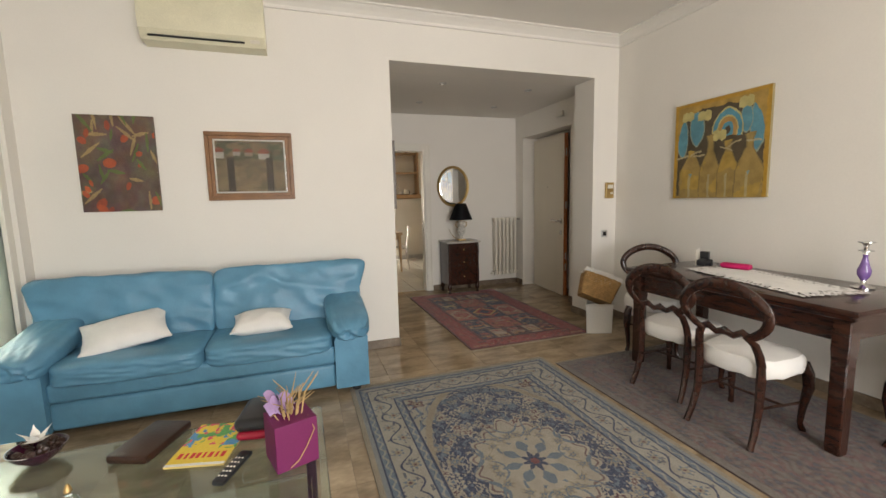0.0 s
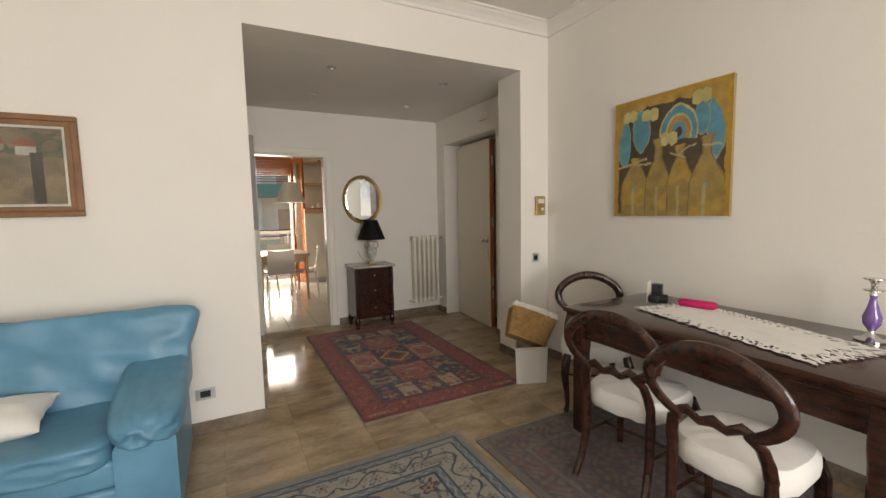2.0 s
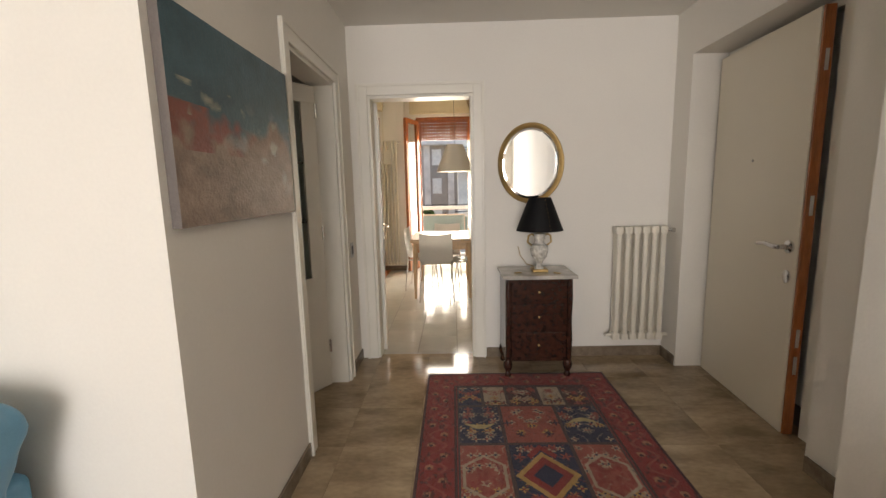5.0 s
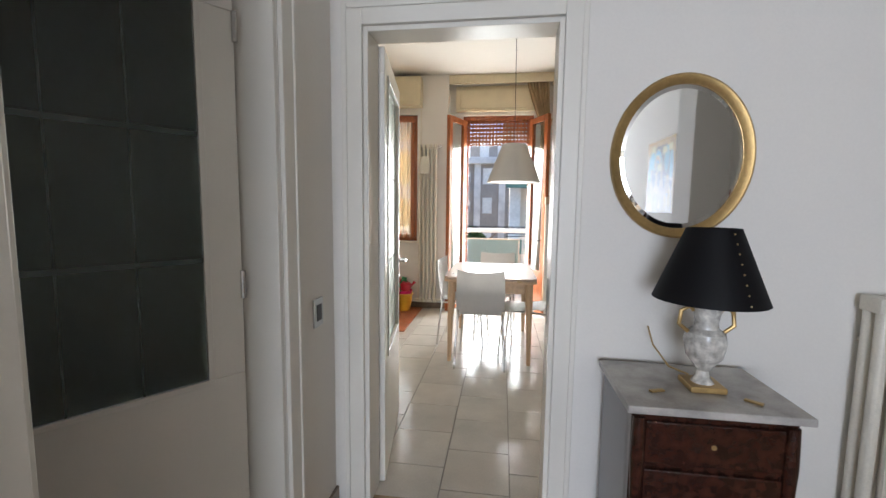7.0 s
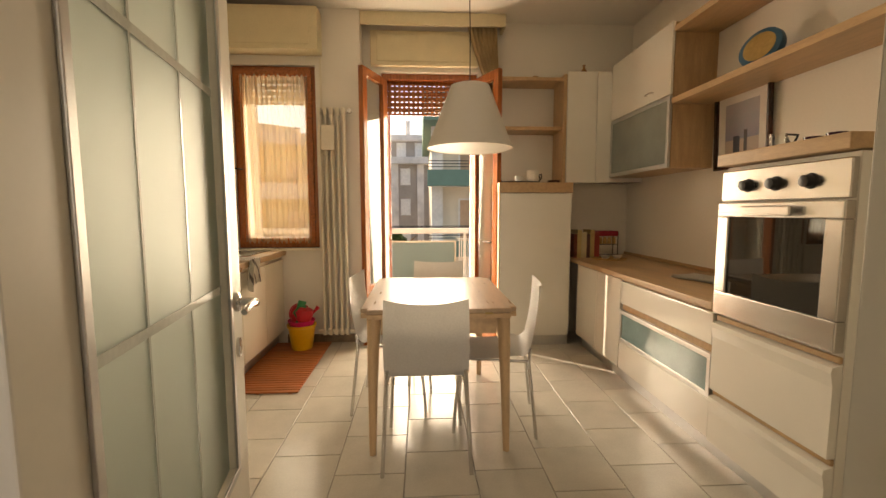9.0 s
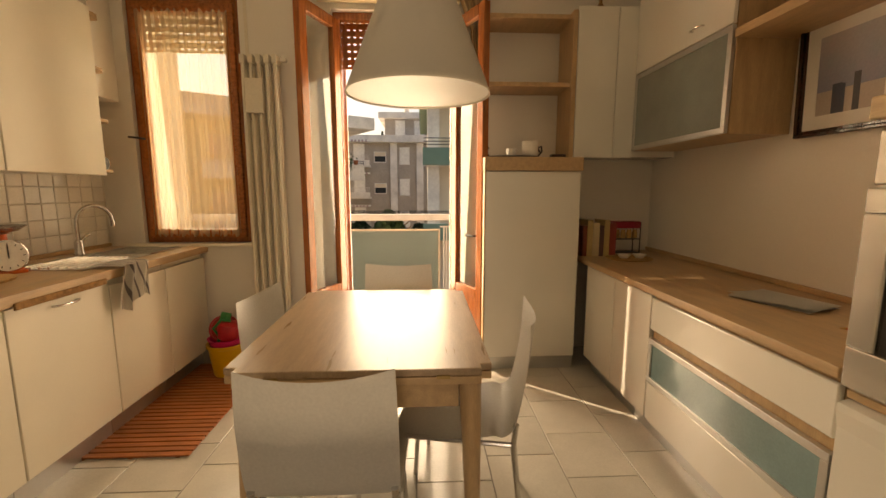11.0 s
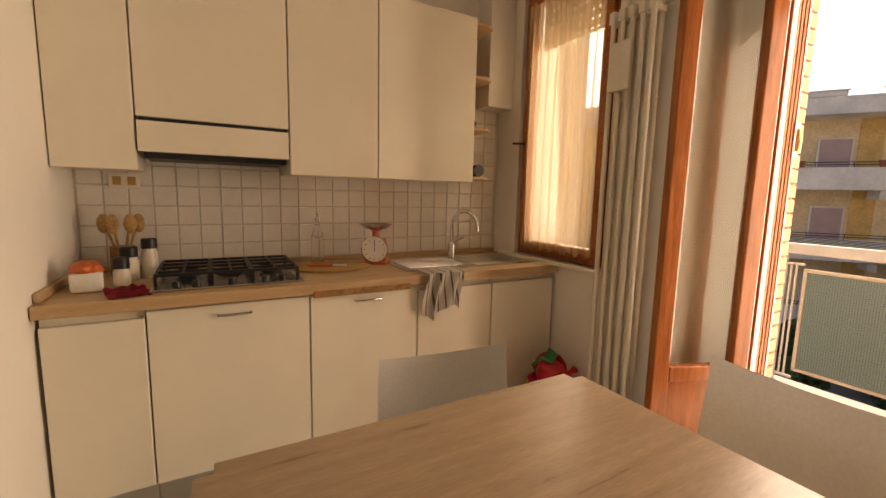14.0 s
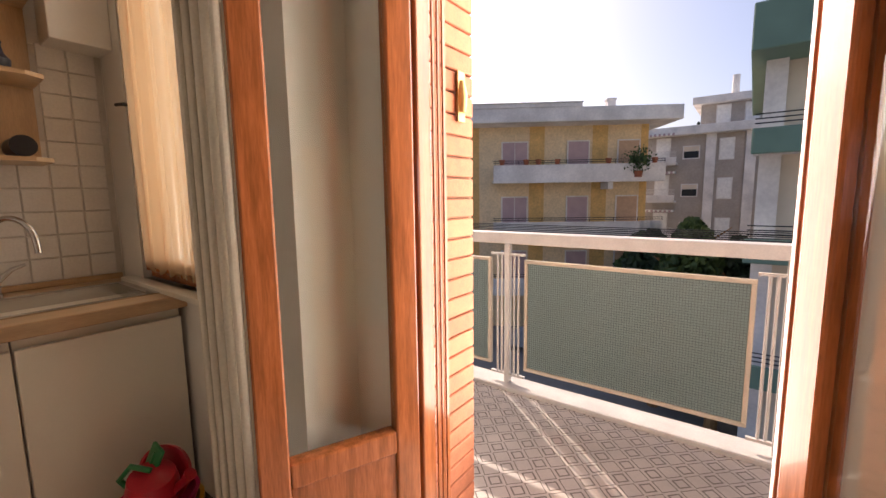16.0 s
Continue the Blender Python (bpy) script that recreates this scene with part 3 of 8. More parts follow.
for i in range(26):
    a, r = rnd.random() * 6.28, rnd.random() * 0.05
    h = 0.05 + rnd.random() * 0.12
    b.tube([(r * math.cos(a), r * math.sin(a), 0.16), (1.4 * r * math.cos(a), 1.4 * r * math.sin(a), 0.16 + h * 0.6), ((r + 0.03) * 1.6 * math.cos(a + 0.4), (r + 0.03) * 1.6 * math.sin(a + 0.4), 0.16 + h)], [0.002, 0.003, 0.001], 5)
b.tube([(0.05, -0.05, 0.17), (0.06, -0.085, 0.13), (0.03, -0.08, 0.07), (0.0, -0.082, 0.03), (-0.03, -0.08, 0.012)], 0.0022, 6)
b.done("dried_stems", "straw", pb)
b = Build()
for i in range(12):
    a = rnd.random() * 6.28
    c = Vector((-0.03 + 0.025 * math.cos(a), 0.01 + 0.03 * math.sin(a), 0.185 + 0.05 * rnd.random()))
    b.sheet(lambda u, v, c=c, a=a: c + Vector(((u - 0.5) * 0.04 * math.cos(a) - (v - 0.5) * 0.02, (u - 0.5) * 0.04 * math.sin(a), (v - 0.5) * 0.05 + 0.012 * math.sin(u * 3.1))), 3, 3)
b.done("lilac_flower", "lilac", pb)
bo = thing("potpourri_bowl", "dark glass bowl holding dried petals and a white flower", "bowl", pose(0.56, 3.25, 0.421))
Build().lathe([(0.03, 0), (0.035, 0.005), (0.07, 0.03), (0.09, 0.06), (0.085, 0.06), (0.062, 0.032), (0.01, 0.02)], n=28).done("bowl", "darkglass", bo, True)
b = Build()
for i in range(30):
    a, r = rnd.random() * 6.28, 0.07 * rnd.random() ** 0.5
    bmesh.ops.create_icosphere(b.bm, subdivisions=1, radius=0.014, matrix=pose(r * math.cos(a), r * math.sin(a), 0.055 + 0.012 * rnd.random(), a * 50, 20, 9) @ Matrix.Diagonal((1, 1, 0.5, 1)))
b.done("dried_petals", "brownleather", bo)
b = Build()
for k in range(9):
    a = k * 0.7
    b.sheet(lambda u, v, a=a, k=k: Vector((math.cos(a) * u * 0.05 - math.sin(a) * (v - 0.5) * 0.03 * math.sin(3.1 * min(u + 0.15, 1)), math.sin(a) * u * 0.05 + math.cos(a) * (v - 0.5) * 0.03 * math.sin(3.1 * min(u + 0.15, 1)), 0.08 + 0.035 * u * (1.4 if k % 2 else 0.5))), 4, 2)
b.done("white_flower", "petal", bo)
bt = thing("perfume_bottle", "small clear glass bottle with a gilt stopper", "bottle", pose(0.80, 2.90, 0.421))
Build().lathe([(0.02, 0), (0.027, 0.01), (0.027, 0.03), (0.01, 0.045), (0.009, 0.055)], n=16).done("flask", "glass", bt, True)
Build().lathe([(0.008, 0.055), (0.012, 0.062), (0.006, 0.08), (0.002, 0.085)], n=12).done("stopper", "brass", bt, True)


# --- rugs
def rug_blue(u, v):
    W, H = 1.6, 2.42
    x, y = u * W, v * H
    d = np.minimum(np.minimum(x, W - x), np.minimum(y, H - y))
    navy, ivory, grey, sand, wine = (0.016, 0.027, 0.068), (0.30, 0.265, 0.205), (0.10, 0.13, 0.165), (0.235, 0.195, 0.135), (0.075, 0.022, 0.03)
    cx, cy = abs(x - W / 2), abs(y - H / 2)
    wx, wy = cx + 0.012 * np.sin(cy * 41), cy + 0.012 * np.sin(cx * 37)

    def bloom(c, px, py, r, petals, outer, inner, where, turn=0.0):
        dx, dy = wx - px, wy - py
        rr, aa = np.hypot(dx, dy), np.arctan2(dy, dx) + turn
        edge = r * (0.78 + 0.26 * np.cos(aa * petals))
        c = mixc(c, outer, ((rr < edge) & where).astype(float))
        c = mixc(c, inner, ((rr < edge * 0.58) & where).astype(float))
        return mixc(c, outer, ((rr < r * 0.2) & where).astype(float))

    c = [k * np.ones_like(u) for k in navy]
    q = np.hypot(cx / 0.475, cy / 0.92)
    field = q < 1.0 + 0.02 * np.cos(np.arctan2(cy * 0.5, cx) * 20)
    stem = np.minimum(abs(np.sin(wx * 17 + 2.4 * np.sin(wy * 11))), abs(np.sin(wy * 15 + 2.6 * np.sin(wx * 13 + 1))))
    leafy = fbm(cx / W * 2, cy / H * 2, 44, 17, 2)
    c = mixc(c, ivory, (stem < 0.055).astype(float) * 0.9)
    c = mixc(c, ivory, (leafy > 0.535).astype(float) * 0.85)
    c = mixc(c, grey, (leafy < 0.27).astype(float) * 0.9)
    rr = np.random.RandomState(12)
    for k in range(46):
        px, py = rr.rand() * 0.5, rr.rand() * 0.95
        c = bloom(c, px, py, 0.026 + 0.026 * rr.rand(), 5 + k % 4, ivory if k % 3 else sand, (grey, wine, navy)[k % 3], field, k)
    # pale spandrels with a wine star in each corner
    sp = ~field
    c = mixc(c, (0.26, 0.235, 0.185), sp.astype(float))
    c = mixc(c, grey, (sp & (stem < 0.16)).astype(float))
    c = mixc(c, navy, (sp & (leafy > 0.50)).astype(float) * 0.8)
    c = mixc(c, sand, (abs(q - 1.035) < 0.035).astype(float))
    c = bloom(c, 0.42, 0.81, 0.055, 5, wine, sand, sp)
    # lobed medallion
    r, a = np.hypot(cx, cy * 0.86), np.arctan2(cy, cx)
    lobe = 0.315 + 0.018 * np.cos(a * 16) + 0.05 * np.exp(-((a - 1.571) / 0.16) ** 2)
    inm = r < lobe
    c = mixc(c, ivory, inm.astype(float))
    c = mixc(c, wine, (inm & (abs(r - lobe + 0.022) < 0.006)).astype(float) * 0.8)
    c = mixc(c, grey, (inm & (stem < 0.17) & (r > 0.16)).astype(float))
    for k in range(5):
        t = 0.15 + k * 0.33
        c = bloom(c, 0.225 * math.cos(t), 0.255 * math.sin(t), 0.035, 6, sand, grey, inm)
    star = r < 0.13 + 0.03 * np.cos(a * 8)
    c = mixc(c, grey, star.astype(float))
    c = mixc(c, ivory, (star & (r < 0.10 + 0.03 * np.cos(a * 8 + 3.14))).astype(float))
    c = mixc(c, navy, (r < 0.052 + 0.016 * np.cos(a * 8)).astype(float))
    c = mixc(c, (0.14, 0.03, 0.03), (r < 0.022).astype(float))
    # borders: guard stripe, pale main border with vine and palmettes, guard stripe, plain edge
    s = np.where((x < 0.31) | (x > W - 0.31), cy, cx)
    c = mixc(c, grey, (d < 0.315).astype(float))
    main = (d < 0.262) & (d > 0.108)
    c = mixc(c, (0.285, 0.26, 0.21), main.astype(float))
    wave = 0.185 + 0.042 * np.sin(s * 24)
    c = mixc(c, navy, (main & (abs(d - wave) < 0.006)).astype(float))
    cell = (s * 24 / math.pi) % 1.0 - 0.5
    side = np.where(np.floor(s * 24 / math.pi) % 2 == 0, 0.155, 0.215)
    ra, an = np.hypot(cell * 0.131, d - side), np.arctan2(d - side, cell * 0.131)
    c = mixc(c, grey, (main & (ra < 0.034 * (0.8 + 0.25 * np.cos(an * 6)))).astype(float))
    c = mixc(c, sand, (main & (ra < 0.020)).astype(float))
    c = mixc(c, wine, (main & (ra < 0.008)).astype(float))
    c = mixc(c, navy, (main & (leafy > 0.53) & (ra > 0.036)).astype(float) * 0.75)
    for lo, hi in ((0.268, 0.31), (0.06, 0.102)):
        g = (d > lo) & (d < hi)
        c = mixc(c, (0.10, 0.13, 0.165), g.astype(float))
        c = mixc(c, ivory, (g & (abs(d - (lo + hi) / 2 - 0.010 * np.sin(s * 75)) < 0.006)).astype(float) * 0.7)
    for e in (0.105, 0.265, 0.313, 0.058):
        c = mixc(c, navy, (abs(d - e) < 0.005).astype(float))
    c = mixc(c, (0.17, 0.18, 0.18), (d < 0.053).astype(float))
    c = mixc(c, sand, (d < 0.026).astype(float))
    n = 0.80 + 0.40 * fbm(u, v, 30, 5)
    return [k * n for k in c]


def rug(name, label, at, w, h, nx, ny, f, fringe=True):
    r = thing(name, label, "rug", at)
    painted_mesh("pile", w, h, nx, ny, f, M["rugwool"], r, 0.009, lambda u, v: 0.0015 * np.sin(u * 9 + v * 5))
    if fringe:
        b = Build()
        rr = random.Random(2)
        for e, s in ((0, -1), (h, 1)):
            for k in range(int(w / 0.011)):
                x = 0.005 + k * 0.011
                b.box(x, min(e, e + s * (0.025 + rr.random() * 0.012)), 0.001, x + 0.006, max(e, e + s * 0.03), 0.004)
        tagged(b.done("fringe", M["fringe"], r), kind="stuff")
    return r


M["fringe"] = material("cream_wool_fringe", (0.42, 0.36, 0.26), 0.95, vary=0.2)
rug("oriental_rug", "navy and ivory oriental rug with a round medallion", pose(1.81, 1.91, 0.001), 1.6, 2.42, 340, 514, rug_blue)


def rug_brown(u, v):
    W, H = 1.24, 2.5
    x, y = abs(u - 0.5) * W, abs(v - 0.5) * H
    d = np.minimum(W / 2 - x, H / 2 - y)
    one = np.ones_like(u)
    c = [0.135 * one, 0.085 * one, 0.07 * one]
    m1 = np.sin(x * 70 + 2 * np.sin(y * 33)) * np.sin(y * 66 + 2 * np.sin(x * 31))
    m2 = fbm(u, v, 60, 8)
    c = mixc(c, (0.20, 0.17, 0.14), (m1 > 0.3).astype(float) * 0.8)
    c = mixc(c, (0.07, 0.075, 0.095), ((m1 < -0.35)).astype(float) * 0.8)
    c = mixc(c, (0.17, 0.07, 0.06), (m2 > 0.55).astype(float) * 0.7)
    c = mixc(c, (0.17, 0.14, 0.115), ((d < 0.22) & (d > 0.2) | (d < 0.05)).astype(float))
    return [k * (0.5 + 0.42 * m2) for k in c]


rug("worn_rug", "worn brown and rose patterned rug under the dining table", pose(3.45, 1.67, 0.001), 1.24, 2.5, 124, 250, rug_brown)


def rug_red(u, v):
    W, H = 1.28, 2.2
    x, y = u * W, v * H
    d = np.minimum(np.minimum(x, W - x), np.minimum(y, H - y))
    red, dark, ivory, pink, navy, gold = (0.215, 0.020, 0.018), (0.055, 0.016, 0.018), (0.36, 0.28, 0.20), (0.27, 0.065, 0.045), (0.012, 0.016, 0.05), (0.40, 0.24, 0.07)
    c = [k * np.ones_like(u) for k in red]
    sp = fbm(u, v, 70, 33, 2)

    def sprig(c, px, py, r, petals, tone, core, where):
        rr, aa = np.hypot(x - px, y - py), np.arctan2(y - py, x - px)
        c = mixc(c, tone, (where & (rr < r * (0.65 + 0.4 * np.cos(aa * petals)))).astype(float))
        return mixc(c, core, (where & (rr < r * 0.3)).astype(float))

    # border: meandering vine with blossoms on red
    bd = d < 0.2
    s = np.where((x < 0.2) | (x > W - 0.2), y, x)
    c = mixc(c, pink, (bd & (abs(d - 0.10 - 0.045 * np.sin(s * 34)) < 0.009)).astype(float))
    cell = (s * 34 / math.pi) % 1.0 - 0.5
    off = np.where(np.floor(s * 34 / math.pi) % 2 == 0, 0.065, 0.135)
    ra, an = np.hypot(cell * 0.0924, d - off), np.arctan2(d - off, cell)
    c = mixc(c, (0.33, 0.15, 0.08), (bd & (ra < 0.026 * (0.75 + 0.3 * np.cos(an * 5)))).astype(float))
    c = mixc(c, dark, (bd & (ra < 0.010)).astype(float))
    c = mixc(c, dark, (bd & (sp > 0.52)).astype(float) * 0.7)
    # five rows of panels
    x0, x1, y0, y1 = 0.21, W - 0.21, 0.21, H - 0.21
    rows = [0.0, 0.14, 0.36, 0.64, 0.86, 1.0]
    ty = (y - y0) / (y1 - y0)
    ins = d > 0.205
    rs = random.Random(8)
    for j in range(5):
        cols = [0.0, 0.19, 0.38, 0.62, 0.81, 1.0] if j in (0, 4) else [0.0, 0.30, 0.70, 1.0]
        for i in range(len(cols) - 1):
            px0, px1 = x0 + cols[i] * (x1 - x0), x0 + cols[i + 1] * (x1 - x0)
            py0, py1 = y0 + rows[j] * (y1 - y0), y0 + rows[j + 1] * (y1 - y0)
            here = ins & (x >= px0) & (x < px1) & (y >= py0) & (y < py1)
            mx, my, hw, hh = (px0 + px1) / 2, (py0 + py1) / 2, (px1 - px0) / 2, (py1 - py0) / 2
            ax, ay = abs(x - mx), abs(y - my)
            if j in (0, 4):
                ground, spot_ = ((navy, pink), (ivory, dark), (dark, ivory), (ivory, dark), (dark, pink))[i]
            elif j == 2:
                ground, spot_ = (navy, pink) if i == 1 else (pink, ivory)
            else:
                ground, spot_ = (pink, dark) if i == 1 else (navy, ivory)
            c = mixc(c, ground, here.astype(float))
            twig = abs(np.sin(ax * 42 + 2 * np.sin(ay * 30 + j))) < 0.16
            c = mixc(c, spot_, (here & twig & (sp > 0.33)).astype(float) * 0.6)
            for k in range(7 if hw < 0.1 else 14):
                bx, by = rs.random() * hw * 0.85, rs.random() * hh * 0.85
                tone = (spot_, pink if ground != pink else ivory, gold, ivory)[k % 4]
                for sx in (-1, 1):
                    c = sprig(c, mx + sx * bx, my + (by if k % 2 else -by), 0.020 + 0.010 * rs.random(), 4 + k % 3, tone, red if ground != pink else navy, here)
            if j in (1, 3) and i != 1:
                # a pale curved plume
                t = np.clip((x - mx + 0.09) / 0.18, 0, 1)
                c = mixc(c, (0.42, 0.33, 0.15) if j == 3 else (0.38, 0.15, 0.05), (here & (abs(y - my - 0.035 * np.sin(t * 3.1 + (0 if i else 3.1))) < 0.020 * np.sin(t * math.pi) + 0.001) & (abs(x - mx) < 0.09)).astype(float))
            if j == 2 and i == 1:
                diam = ax / 0.17 + ay / 0.19
                c = mixc(c, red, (here & (diam < 1.25) & (diam > 1.0) & (ax < ay * 0.5)).astype(float))
                c = mixc(c, gold, (here & (diam < 0.92)).astype(float))
                c = mixc(c, red, (here & (diam < 0.72)).astype(float))
                c = mixc(c, navy, (here & (diam < 0.42)).astype(float))
            elif j == 2:
                hexa = np.maximum(ax / 0.10, ax / 0.20 + ay / 0.15)
                c = mixc(c, ivory, (here & (abs(hexa - 1) < 0.07)).astype(float))
                c = mixc(c, red, (here & (hexa < 0.93) & (sp > 0.4)).astype(float) * 0.7)
            c = mixc(c, (0.06, 0.035, 0.035), (here & ((ax > hw - 0.010) | (ay > hh - 0.010))).astype(float))
    c = mixc(c, dark, (((d < 0.207) & (d > 0.19)) | (d < 0.014)).astype(float))
    n = 0.72 + 0.56 * fbm(u, v, 40, 6)
    return [k * n for k in c]


rug("red_rug", "red and navy panelled oriental rug on the hall floor", pose(2.93, 4.72, 0.001, 0, 0, 0), 1.28, 2.22, 256, 444, rug_red)


# --- dining table and chairs
def dining_table():
    t = thing("dining_table", "dark mahogany dining table beside the wall", "table", pose(4.43, 3.30, 0))
    Build().box(-0.41, -0.75, 0.75, 0.40, 0.75, 0.78).bevel(0.006, 2).done("table_top", "mahog", t, True)
    bar("leaf", "mahog", -0.395, -0.735, 0.722, 0.385, 0.735, 0.748, t, 0.004)
    for y in (-0.68, 0.655):
        bar("apron", "mahog", -0.33, y, 0.60, 0.33, y + 0.025, 0.721, t)
    for x in (-0.36, 0.335):
        bar("apron", "mahog", x, -0.66, 0.60, x + 0.025, 0.66, 0.721, t)
    for x in (-0.345, 0.335):
        for y in (-0.675, 0.655):
            b = Build().lathe([(0.045, 0), (0.05, 0.03), (0.052, 0.5), (0.058, 0.56), (0.058, 0.72)], (x, y, 0), 4)
            bmesh.ops.rotate(b.bm, cent=(x, y, 0), matrix=Matrix.Rotation(radians(45), 3, "Z"), verts=b.bm.verts[:])
            b.bevel(0.006, 1).done("leg", "mahog", t)
    return t


dining_table()


def balloon_chair():
    c = thing("dining_chair", "dark mahogany balloon-back dining chair with a white fabric seat cover", "chair", None, "chairs round the dining table")
    # faces +y, its back at -y
    b = Build()
    out = []
    for k in range(29):
        a = -0.30 * math.pi + k / 28 * 1.60 * math.pi
        r = 0.205 + 0.015 * math.cos(2 * a)
        out.append((r * math.cos(a) * 1.02, -0.245 - 0.06 * (0.69 + 0.19 * math.sin(a) - 0.45) / 0.45, 0.715 + 0.155 * math.sin(a)))
    lo_r, lo_l = out[0], out[-1]
    pts = [(0.165, -0.20, 0.44), (0.16, -0.215, 0.50), (0.145, -0.235, 0.56), *out, (-0.145, -0.235, 0.56), (-0.16, -0.215, 0.50), (-0.165, -0.20, 0.44)]
    b.tube(pts, [0.019] * 3 + [0.018 + 0.007 * math.sin(math.pi * k / 28) for k in range(29)] + [0.019] * 3, 10, squash=(0.75, 1.25))
    b.done("back_hoop", "mahog", c, True)
    b = Build()
    rail = [(-0.15, -0.243, 0.585), (-0.09, -0.25, 0.612), (-0.045, -0.25, 0.585), (0, -0.25, 0.602), (0.045, -0.25, 0.585), (0.09, -0.25, 0.612), (0.15, -0.243, 0.585)]
    b.tube(rail, [0.014, 0.02, 0.017, 0.022, 0.017, 0.02, 0.014], 8, squash=(0.6, 1.1)).done("cross_rail", "mahog", c, True)
    outline = []
    for k in range(36):
        a = 2 * math.pi * k / 36
        ca, sa = math.cos(a), math.sin(a)
        x = 0.215 * math.copysign(abs(ca) ** 0.6, ca) * (1.0 + 0.10 * sa)
        outline.append((x, 0.205 * math.copysign(abs(sa) ** 0.6, sa)))
    b = Build()
    rings = []
    for i, (s, z) in enumerate(((0.97, 0.365), (1.0, 0.375), (1.02, 0.41), (1.01, 0.44), (0.94, 0.462), (0.6, 0.474), (0.2, 0.478))):
        rings.append([b.bm.verts.new((x * s, y * s, z + (0.006 * math.sin(k * 2.3) if i == 0 else 0.003 * math.sin(k * 1.7 + i)))) for k, (x, y) in enumerate(outline)])
    b.skin(rings, True)
    b.bm.faces.new(rings[0][::-1])
    b.bm.faces.new(rings[-1])
    b.done("seat_cover", "linen", c, True)
    for sx in (-1, 1):
        Build().tube([(sx * 0.185, 0.175, 0.40), (sx * 0.20, 0.19, 0.34), (sx * 0.205, 0.195, 0.26), (sx * 0.19, 0.18, 0.14), (sx * 0.185, 0.175, 0.05), (sx * 0.195, 0.19, 0.0)], [0.026, 0.03, 0.027, 0.019, 0.015, 0.018], 10).done("front_leg", "mahog", c, True)
        Build().tube([(sx * 0.165, -0.20, 0.45), (sx * 0.165, -0.195, 0.36), (sx * 0.165, -0.20, 0.2), (sx * 0.17, -0.235, 0.08), (sx * 0.175, -0.275, 0.0)], [0.02, 0.024, 0.021, 0.019, 0.017], 8).done("back_leg", "mahog", c, True)
        Build().tube([(sx * 0.187, 0.17, 0.17), (sx * 0.168, -0.19, 0.21)], 0.008, 8).done("stretcher", "mahog", c, True)
    Build().tube([(-0.177, -0.0, 0.19), (0.177, -0.0, 0.19)], 0.008, 8).done("stretcher", "mahog", c, True)
    return c


c0 = balloon_chair()
c0.matrix_world = pose(3.95, 2.99, 0.010, 0, 0, -84)
for q in ((4.03, 3.52, 0.010, 0, 0, -80), (4.45, 4.20, 0.002, 0, 0, 140), (4.60, 2.40, 0.010, 0, 0, 8)):
    copy_thing(c0, pose(*q))

# --- things on the dining table
ca = thing("candlestick", "candlestick with a purple glass body on a silver foot", "candlestick", pose(4.66, 2.85, 0.781))
M["amethyst"] = material("amethyst_glass", (0.20, 0.11, 0.34), 0.08, bump=0, coat=0.6)
Build().lathe([(0.055, 0), (0.055, 0.006), (0.03, 0.014), (0.014, 0.03), (0.012, 0.045)]).done("foot", "chrome", ca, True)
Build().lathe([(0.012, 0.045), (0.03, 0.075), (0.033, 0.105), (0.02, 0.145), (0.011, 0.185), (0.014, 0.20)]).done("body", "amethyst", ca, True)
Build().lathe([(0.014, 0.20), (0.012, 0.215), (0.036, 0.22), (0.036, 0.225), (0.012, 0.23), (0.012, 0.25), (0.018, 0.26), (0.04, 0.27), (0.04, 0.275), (0.015, 0.276)]).done("candle_cup", "chrome", ca, True)


def lace():
    b = Build()

    def f(u, v):
        x, y = (u - 0.5), (v - 0.5)
        e = 1 + 0.03 * math.sin(u * 70) + 0.03 * math.sin(v * 100)
        z = 0.004 + 0.006 * max(0, noise.noise(Vector((u * 9, v * 12, 2)))) + 0.003
        return Vector((x * 0.42 * e, y * 0.98 * e, z))
    b.sheet(f, 40, 90)
    faces = b.bm.faces[:]
    cut = []
    for fc in faces:
        c = fc.calc_center_median()
        if (abs(c.x) > 0.15 or abs(c.y) > 0.40) and math.sin(c.x * 190) * math.sin(c.y * 190) > 0.45:
            cut.append(fc)
    bmesh.ops.delete(b.bm, geom=cut, context="FACES")
    ob = b.done("lace_runner", "linen", None, True, pose(4.42, 3.26, 0.781, 0, 0, -14))
    tagged(ob, "white lace table runner spread over the dark table", "tablecloth")


lace()
tc = thing("toy_camera", "small black camera with a paper card standing on the table", "camera", pose(4.55, 3.80, 0.790, 0, 0, 25))
Build().box(-0.06, -0.03, 0, 0.06, 0.03, 0.05).bevel(0.012, 2).done("body", "black", tc, True)
Build().lathe([(0.028, 0), (0.028, 0.04), (0.02, 0.042)], (0.0, 0.0, 0.0), 20).done("lens", "black", tc, True).matrix_basis = pose(-0.02, -0.03, 0.028, 90, 0, 0)
Build().box(0.035, -0.03, 0.0, 0.085, 0.03, 0.105).bevel(0.004).done("flash_unit", "black", tc)
Build().box(-0.05, 0.035, 0.0, 0.05, 0.038, 0.13).done("card", "rad", tc)
M["pink"] = material("magenta_fabric", (0.55, 0.01, 0.12), 0.7, bump=0.15)
ob = Build().box(-0.10, -0.035, 0, 0.10, 0.035, 0.04).bevel(0.018, 3).done("pencil_case", "pink", None, True, pose(4.62, 3.58, 0.790, 0, 0, -75))
tagged(ob, "magenta fabric pencil case lying on the table", "pencil case")


